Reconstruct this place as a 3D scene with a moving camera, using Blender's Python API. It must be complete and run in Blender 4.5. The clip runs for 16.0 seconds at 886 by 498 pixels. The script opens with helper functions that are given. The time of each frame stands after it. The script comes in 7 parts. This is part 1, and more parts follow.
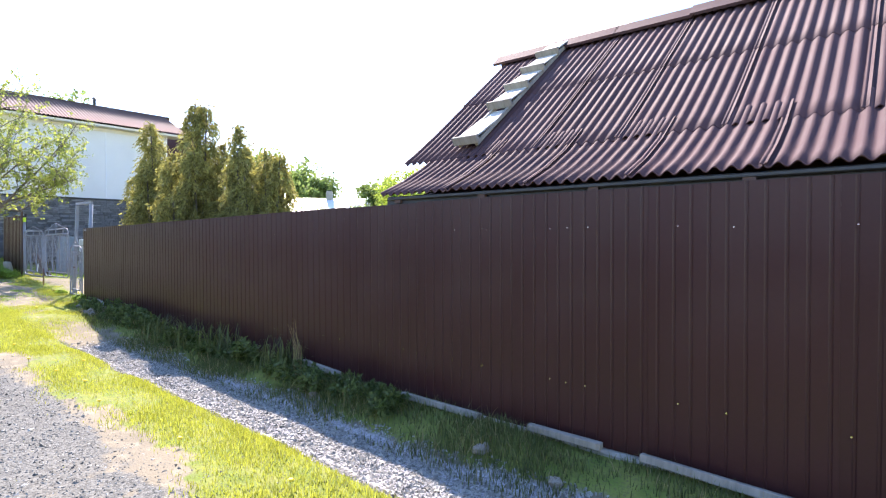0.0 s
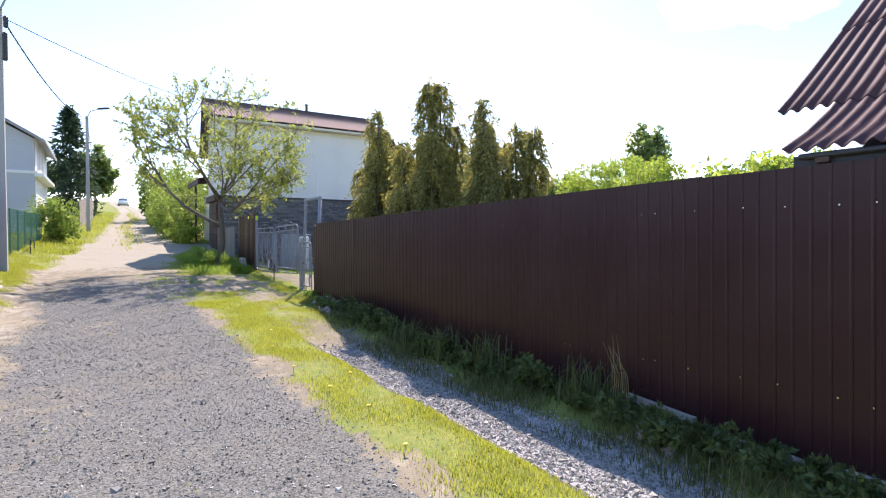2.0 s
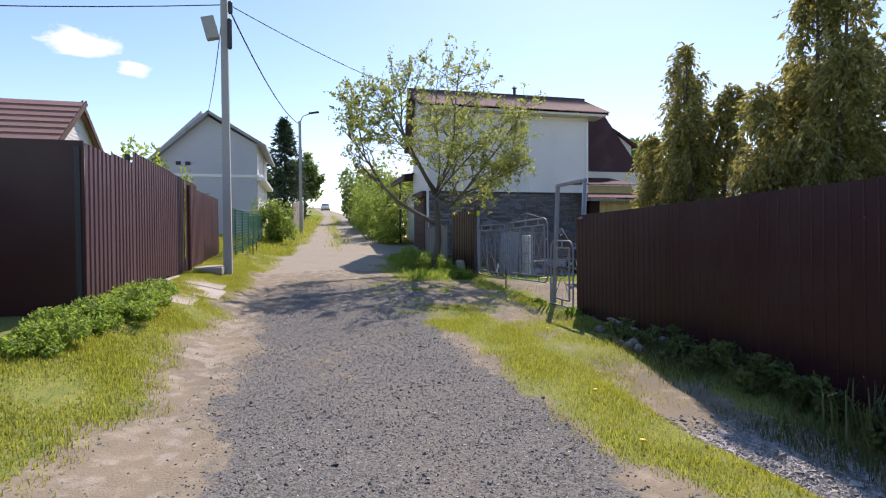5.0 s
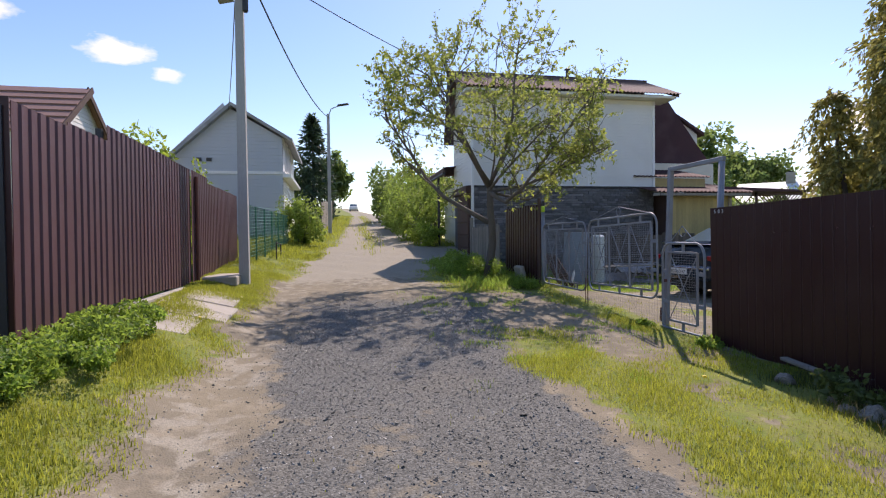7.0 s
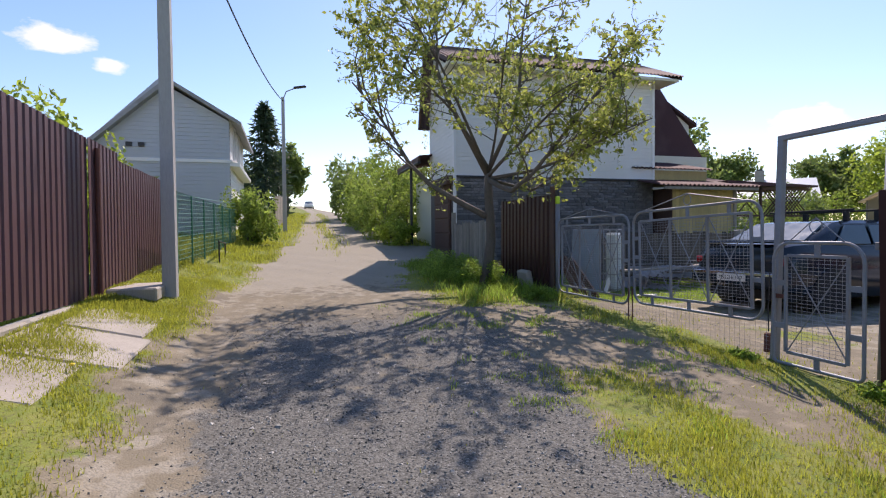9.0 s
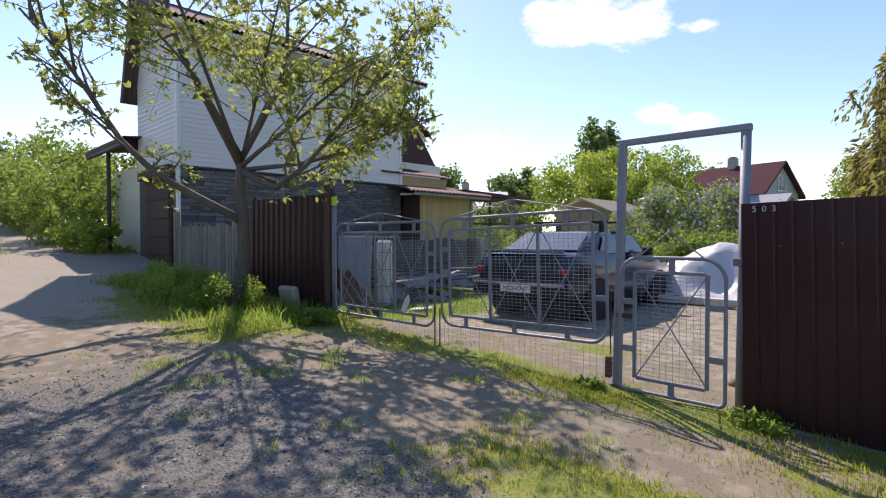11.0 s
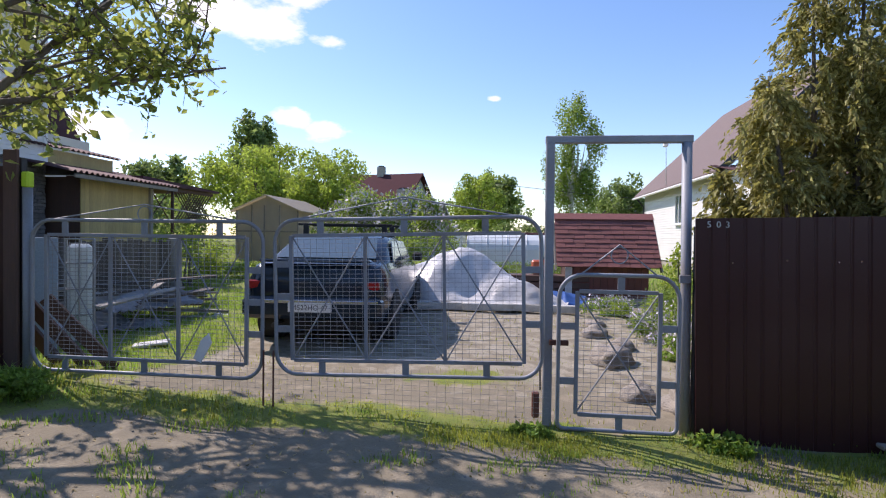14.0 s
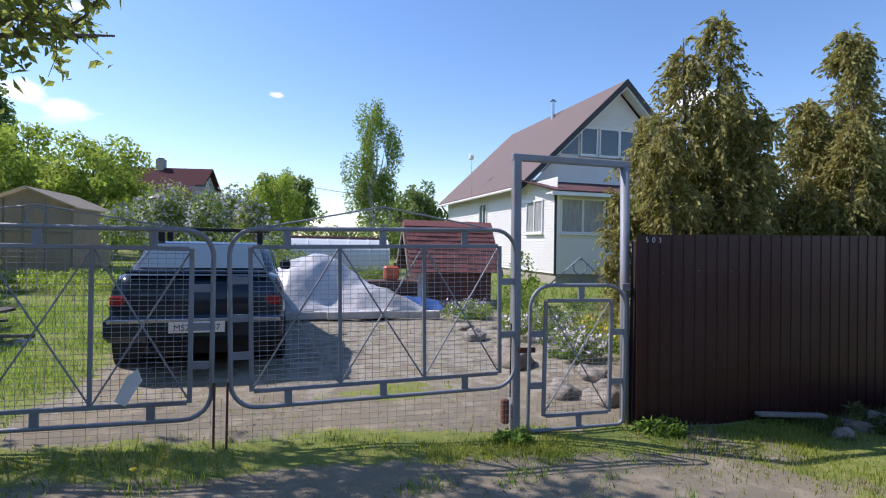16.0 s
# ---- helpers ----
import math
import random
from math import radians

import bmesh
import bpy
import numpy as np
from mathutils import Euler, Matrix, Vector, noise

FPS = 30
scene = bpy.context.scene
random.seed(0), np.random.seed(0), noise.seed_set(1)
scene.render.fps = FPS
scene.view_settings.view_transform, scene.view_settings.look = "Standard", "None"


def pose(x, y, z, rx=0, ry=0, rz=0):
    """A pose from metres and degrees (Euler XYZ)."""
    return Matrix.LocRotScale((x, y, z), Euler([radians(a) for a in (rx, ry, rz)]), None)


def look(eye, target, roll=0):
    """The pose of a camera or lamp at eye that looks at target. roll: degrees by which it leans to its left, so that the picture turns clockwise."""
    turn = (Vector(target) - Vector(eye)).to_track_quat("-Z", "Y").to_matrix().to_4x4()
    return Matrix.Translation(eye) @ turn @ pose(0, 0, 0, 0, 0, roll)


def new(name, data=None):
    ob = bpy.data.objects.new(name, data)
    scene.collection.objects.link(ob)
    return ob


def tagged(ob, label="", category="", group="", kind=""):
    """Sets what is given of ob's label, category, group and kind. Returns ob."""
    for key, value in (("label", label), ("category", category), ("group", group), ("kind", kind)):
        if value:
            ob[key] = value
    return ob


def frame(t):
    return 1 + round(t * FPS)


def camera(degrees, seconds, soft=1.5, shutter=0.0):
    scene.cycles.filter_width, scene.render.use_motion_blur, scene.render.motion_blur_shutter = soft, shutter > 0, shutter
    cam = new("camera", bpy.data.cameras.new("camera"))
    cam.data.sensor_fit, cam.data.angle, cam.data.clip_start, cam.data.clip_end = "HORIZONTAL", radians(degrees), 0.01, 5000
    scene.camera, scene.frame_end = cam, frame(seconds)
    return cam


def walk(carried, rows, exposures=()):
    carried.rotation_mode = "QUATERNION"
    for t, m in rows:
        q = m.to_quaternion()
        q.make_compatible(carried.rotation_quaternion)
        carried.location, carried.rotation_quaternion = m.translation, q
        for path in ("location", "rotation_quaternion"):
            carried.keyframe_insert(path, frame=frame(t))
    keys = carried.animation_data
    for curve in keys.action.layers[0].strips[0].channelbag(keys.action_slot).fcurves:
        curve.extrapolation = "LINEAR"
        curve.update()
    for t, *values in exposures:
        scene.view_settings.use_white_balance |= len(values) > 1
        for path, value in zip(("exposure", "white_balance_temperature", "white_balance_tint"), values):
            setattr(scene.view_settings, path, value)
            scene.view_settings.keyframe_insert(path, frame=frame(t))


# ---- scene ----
cam = camera(78.9, 16.0, soft=1.15)
METRES, EYE, TURN = 17.0, 1.55, 40.37
ROWS = [
    (0.0, 0.0, 0.0, 0.0, 0.01, -1.32, -0.47),
    (0.5, -0.0241, 0.0244, -0.0039, 2.32, -1.38, -0.35),
    (1.0, -0.0506, 0.0467, -0.0066, 7.03, -1.41, -0.25),
    (1.5, -0.0773, 0.0678, -0.0077, 12.31, -1.37, -0.17),
    (2.0, -0.1072, 0.092, -0.0082, 17.2, -1.43, -0.11),
    (2.5, -0.1364, 0.1149, -0.0085, 20.85, -1.42, -0.01),
    (3.0, -0.1673, 0.1383, -0.0082, 23.62, -1.45, 0.1),
    (3.5, -0.1978, 0.1558, -0.0086, 27.4, -1.35, 0.15),
    (4.0, -0.2269, 0.1784, -0.0111, 30.04, -1.35, 0.29),
    (4.5, -0.2558, 0.2, -0.0122, 33.02, -1.35, 0.34),
    (7.0, -0.3946, 0.3101, -0.0106, 38.22, -1.27, 0.68),
    (7.5, -0.4245, 0.3337, -0.013, 37.68, -1.27, 0.73),
    (8.0, -0.4555, 0.3552, -0.0142, 37.22, -1.33, 0.73),
    (10.5, -0.5771, 0.4589, -0.0073, 14.43, -1.31, 0.15),
    (11.0, -0.5934, 0.4764, -0.0073, 3.84, -1.25, 0.06),
    (11.5, -0.6092, 0.4984, -0.0057, -4.97, -1.35, -0.03),
    (12.0, -0.6251, 0.5175, -0.0038, -12.72, -1.16, -0.27),
    (12.5, -0.6391, 0.5388, -0.0044, -19.32, -1.24, -0.42),
    (13.0, -0.6558, 0.5541, -0.0031, -24.42, -1.06, -0.5),
    (13.5, -0.6756, 0.5692, -0.0023, -30.1, -0.88, -0.73),
    (14.0, -0.6911, 0.5902, -0.0026, -33.64, -1.16, -0.81),
    (14.5, -0.7073, 0.6039, -0.003, -35.9, -0.97, -0.81),
    (15.0, -0.7221, 0.6186, -0.0016, -39.7, -0.72, -0.95),
    (15.5, -0.7319, 0.6379, 0.0009, -47.01, -0.82, -1.06),
    (16.0, -0.7464, 0.6524, 0.0002, -56.29, -0.48, -1.26),
]
BASE = pose(4.463, -4.015, EYE, 0, 0, TURN)
walk(cam, [(t, BASE @ pose(METRES * x, METRES * y, METRES * z, 90 + pitch, roll, yaw)) for t, x, y, z, yaw, pitch, roll in ROWS],
     exposures=[(0.0, 1.8, 6700, 22), (1.0, 1.65, 6700, 22), (2.0, 1.2, 6800, 24), (3.0, 0.85, 6900, 26), (4.0, 0.68, 6900, 26), (5.5, 0.45, 6900, 26), (7.5, 0.35, 6900, 26),
                (10.5, 0.47, 6900, 26), (12.0, 0.56, 6700, 26), (14.0, 0.44, 6500, 25), (16.0, 0.33, 6200, 22)])

# ---- light ----
SUN = Vector((-0.79, 0.46, 1.0)).normalized()
world = bpy.data.worlds.new("world")
scene.world = world
world.use_nodes = True
wn, wl = world.node_tree.nodes, world.node_tree.links
sky = wn.new("ShaderNodeTexSky")
sky.sky_type = "NISHITA"
sky.sun_disc = False
sky.sun_elevation = math.asin(SUN.z)
sky.sun_rotation = math.atan2(SUN.x, SUN.y)
sky.air_density, sky.dust_density, sky.ozone_density = 1.0, 0.3, 1.6
background = wn["Background"]
background.inputs["Strength"].default_value = 0.13
rich = wn.new("ShaderNodeHueSaturation")
rich.inputs["Saturation"].default_value, rich.inputs["Value"].default_value = 1.17, 1.18
wl.new(sky.outputs[0], rich.inputs["Color"])
# Small fair-weather clouds: each a flattened patch of the sky broken up by noise.
coords = wn.new("ShaderNodeTexCoord")
puff = wn.new("ShaderNodeTexNoise")
puff.inputs["Scale"].default_value, puff.inputs["Detail"].default_value, puff.inputs["Roughness"].default_value = 9.0, 7.0, 0.6
stretch = wn.new("ShaderNodeVectorMath")
stretch.operation, stretch.inputs[1].default_value = "MULTIPLY", (1.0, 1.0, 2.2)
wl.new(coords.outputs["Generated"], stretch.inputs[0])
wl.new(stretch.outputs[0], puff.inputs[0])
cover = None
for heading, height, radius in ((29.5, 21.2, 0.13), (25.0, 20.2, 0.12), (33.5, 21.8, 0.08), (22.0, 24.0, 0.10), (18.6, 19.3, 0.07), (22.5, 11.7, 0.07), (19.0, 11.0, 0.07), (109.5, 16.6, 0.085), (105.5, 15.2, 0.05), (121.0, 19.0, 0.10), (1.4, 14.5, 0.03), (40.0, 9.5, 0.08), (55.0, 25.0, 0.07), (-40.0, 14.0, 0.08)):
    h, e = radians(heading), radians(height)
    away = wn.new("ShaderNodeVectorMath")
    away.operation = "DISTANCE"
    wl.new(stretch.outputs[0], away.inputs[0])
    away.inputs[1].default_value = (-math.sin(h) * math.cos(e), math.cos(h) * math.cos(e), 2.2 * math.sin(e))
    near = wn.new("ShaderNodeMapRange")
    near.inputs[1].default_value, near.inputs[2].default_value, near.inputs[3].default_value, near.inputs[4].default_value = 0.0, radius, 0.62, 0.0
    wl.new(away.outputs["Value"], near.inputs[0])
    if cover is None:
        cover = near.outputs[0]
    else:
        top_of = wn.new("ShaderNodeMath")
        top_of.operation = "MAXIMUM"
        wl.new(cover, top_of.inputs[0])
        wl.new(near.outputs[0], top_of.inputs[1])
        cover = top_of.outputs[0]
dense = wn.new("ShaderNodeMath")
dense.operation = "ADD"
wl.new(cover, dense.inputs[0])
wl.new(puff.outputs[0], dense.inputs[1])
edge = wn.new("ShaderNodeMapRange")
edge.inputs[1].default_value, edge.inputs[2].default_value = 0.74, 0.95
wl.new(dense.outputs[0], edge.inputs[0])
blend = wn.new("ShaderNodeMix")
blend.data_type = "RGBA"
blend.inputs[7].default_value = (7.5, 7.6, 7.8, 1)
wl.new(edge.outputs[0], blend.inputs[0])
wl.new(rich.outputs[0], blend.inputs[6])
wl.new(blend.outputs[2], background.inputs["Color"])
sun = new("sun", bpy.data.lights.new("sun", "SUN"))
sun.data.energy, sun.data.angle, sun.data.color = 4.2, radians(0.55), (1.0, 0.95, 0.87)
sun.matrix_world = look(SUN * 60, (0, 0, 0))


# ---- materials ----
def material(name, base, rough=0.7, metal=0.0, vary=0.15, scale=6.0, fine=60.0, bump=0.2, dirt=None, dirt_amount=0.0,
             stretch=(1, 1, 1), island=0.0, random_ob=0.0, transmission=0.0, alpha=1.0, spec=0.5, dist=0.01):
    m = bpy.data.materials.new(name)
    m.use_nodes = True
    n, l = m.node_tree.nodes, m.node_tree.links
    b = n["Principled BSDF"]
    b.inputs["Metallic"].default_value = metal
    b.inputs["Specular IOR Level"].default_value = spec
    tc = n.new("ShaderNodeTexCoord")
    mp = n.new("ShaderNodeMapping")
    mp.inputs["Scale"].default_value = stretch
    l.new(tc.outputs["Object"], mp.inputs[0])
    big, small = n.new("ShaderNodeTexNoise"), n.new("ShaderNodeTexNoise")
    big.inputs["Scale"].default_value, small.inputs["Scale"].default_value = scale, fine
    big.inputs["Detail"].default_value = small.inputs["Detail"].default_value = 4.0
    l.new(mp.outputs[0], big.inputs[0])
    l.new(mp.outputs[0], small.inputs[0])
    add = n.new("ShaderNodeMath")
    add.operation = "ADD"
    l.new(big.outputs[0], add.inputs[0])
    l.new(small.outputs[0], add.inputs[1])
    last = add.outputs[0]
    mr = n.new("ShaderNodeMapRange")
    mr.inputs[1].default_value, mr.inputs[2].default_value = 0.6, 1.4
    mr.inputs[3].default_value, mr.inputs[4].default_value = 1 - vary, 1 + vary
    l.new(last, mr.inputs[0])
    value = mr.outputs[0]
    for amount, source in ((island, "island"), (random_ob, "object")):
        if amount:
            src = n.new("ShaderNodeNewGeometry" if source == "island" else "ShaderNodeObjectInfo")
            out = src.outputs["Random Per Island" if source == "island" else "Random"]
            r2 = n.new("ShaderNodeMapRange")
            r2.inputs[3].default_value, r2.inputs[4].default_value = 1 - amount, 1 + amount
            l.new(out, r2.inputs[0])
            mu = n.new("ShaderNodeMath")
            mu.operation = "MULTIPLY"
            l.new(value, mu.inputs[0])
            l.new(r2.outputs[0], mu.inputs[1])
            value = mu.outputs[0]
    mix = n.new("ShaderNodeMix")
    mix.data_type, mix.blend_type = "RGBA", "MULTIPLY"
    mix.inputs[0].default_value = 1.0
    mix.inputs[6].default_value = (*base, 1)
    l.new(value, mix.inputs[7])
    colour = mix.outputs[2]
    if dirt:
        dn = n.new("ShaderNodeTexNoise")
        dn.inputs["Scale"].default_value, dn.inputs["Detail"].default_value = scale * 0.45, 8.0
        l.new(mp.outputs[0], dn.inputs[0])
        dr = n.new("ShaderNodeMapRange")
        dr.inputs[1].default_value, dr.inputs[2].default_value, dr.inputs[4].default_value = 0.5, 0.72, dirt_amount
        l.new(dn.outputs[0], dr.inputs[0])
        dm = n.new("ShaderNodeMix")
        dm.data_type = "RGBA"
        l.new(dr.outputs[0], dm.inputs[0])
        l.new(colour, dm.inputs[6])
        dm.inputs[7].default_value = (*dirt, 1)
        colour = dm.outputs[2]
    l.new(colour, b.inputs["Base Color"])
    rr = n.new("ShaderNodeMapRange")
    rr.inputs[1].default_value, rr.inputs[2].default_value = 0.6, 1.4
    rr.inputs[3].default_value, rr.inputs[4].default_value = max(0.02, rough - 0.08), min(1, rough + 0.08)
    l.new(last, rr.inputs[0])
    l.new(rr.outputs[0], b.inputs["Roughness"])
    if bump:
        bp = n.new("ShaderNodeBump")
        bp.inputs["Strength"].default_value, bp.inputs["Distance"].default_value = bump, dist
        l.new(last, bp.inputs["Height"])
        l.new(bp.outputs[0], b.inputs["Normal"])
    b.inputs["Transmission Weight"].default_value = transmission
    b.inputs["Alpha"].default_value = alpha
    return m


def leaf_material(name, base, through_colour, vary=0.35, amount=0.4, rough=0.55):
    m = material(name, base, rough, vary=0.12, scale=0.8, fine=3.0, bump=0, island=vary, spec=0.35)
    n, l = m.node_tree.nodes, m.node_tree.links
    tr = n.new("ShaderNodeBsdfTranslucent")
    mx = n.new("ShaderNodeMixShader")
    mx.inputs[0].default_value = amount
    hue = n.new("ShaderNodeMix")
    hue.data_type, hue.blend_type = "RGBA", "MULTIPLY"
    hue.inputs[0].default_value = 1.0
    b = n["Principled BSDF"]
    l.new(b.inputs["Base Color"].links[0].from_socket, hue.inputs[6])
    hue.inputs[7].default_value = (*[c / max(k, 0.01) for c, k in zip(through_colour, base)], 1)
    l.new(hue.outputs[2], tr.inputs[0])
    l.new(b.outputs[0], mx.inputs[1])
    l.new(tr.outputs[0], mx.inputs[2])
    l.new(mx.outputs[0], n["Material Output"].inputs[0])
    return m


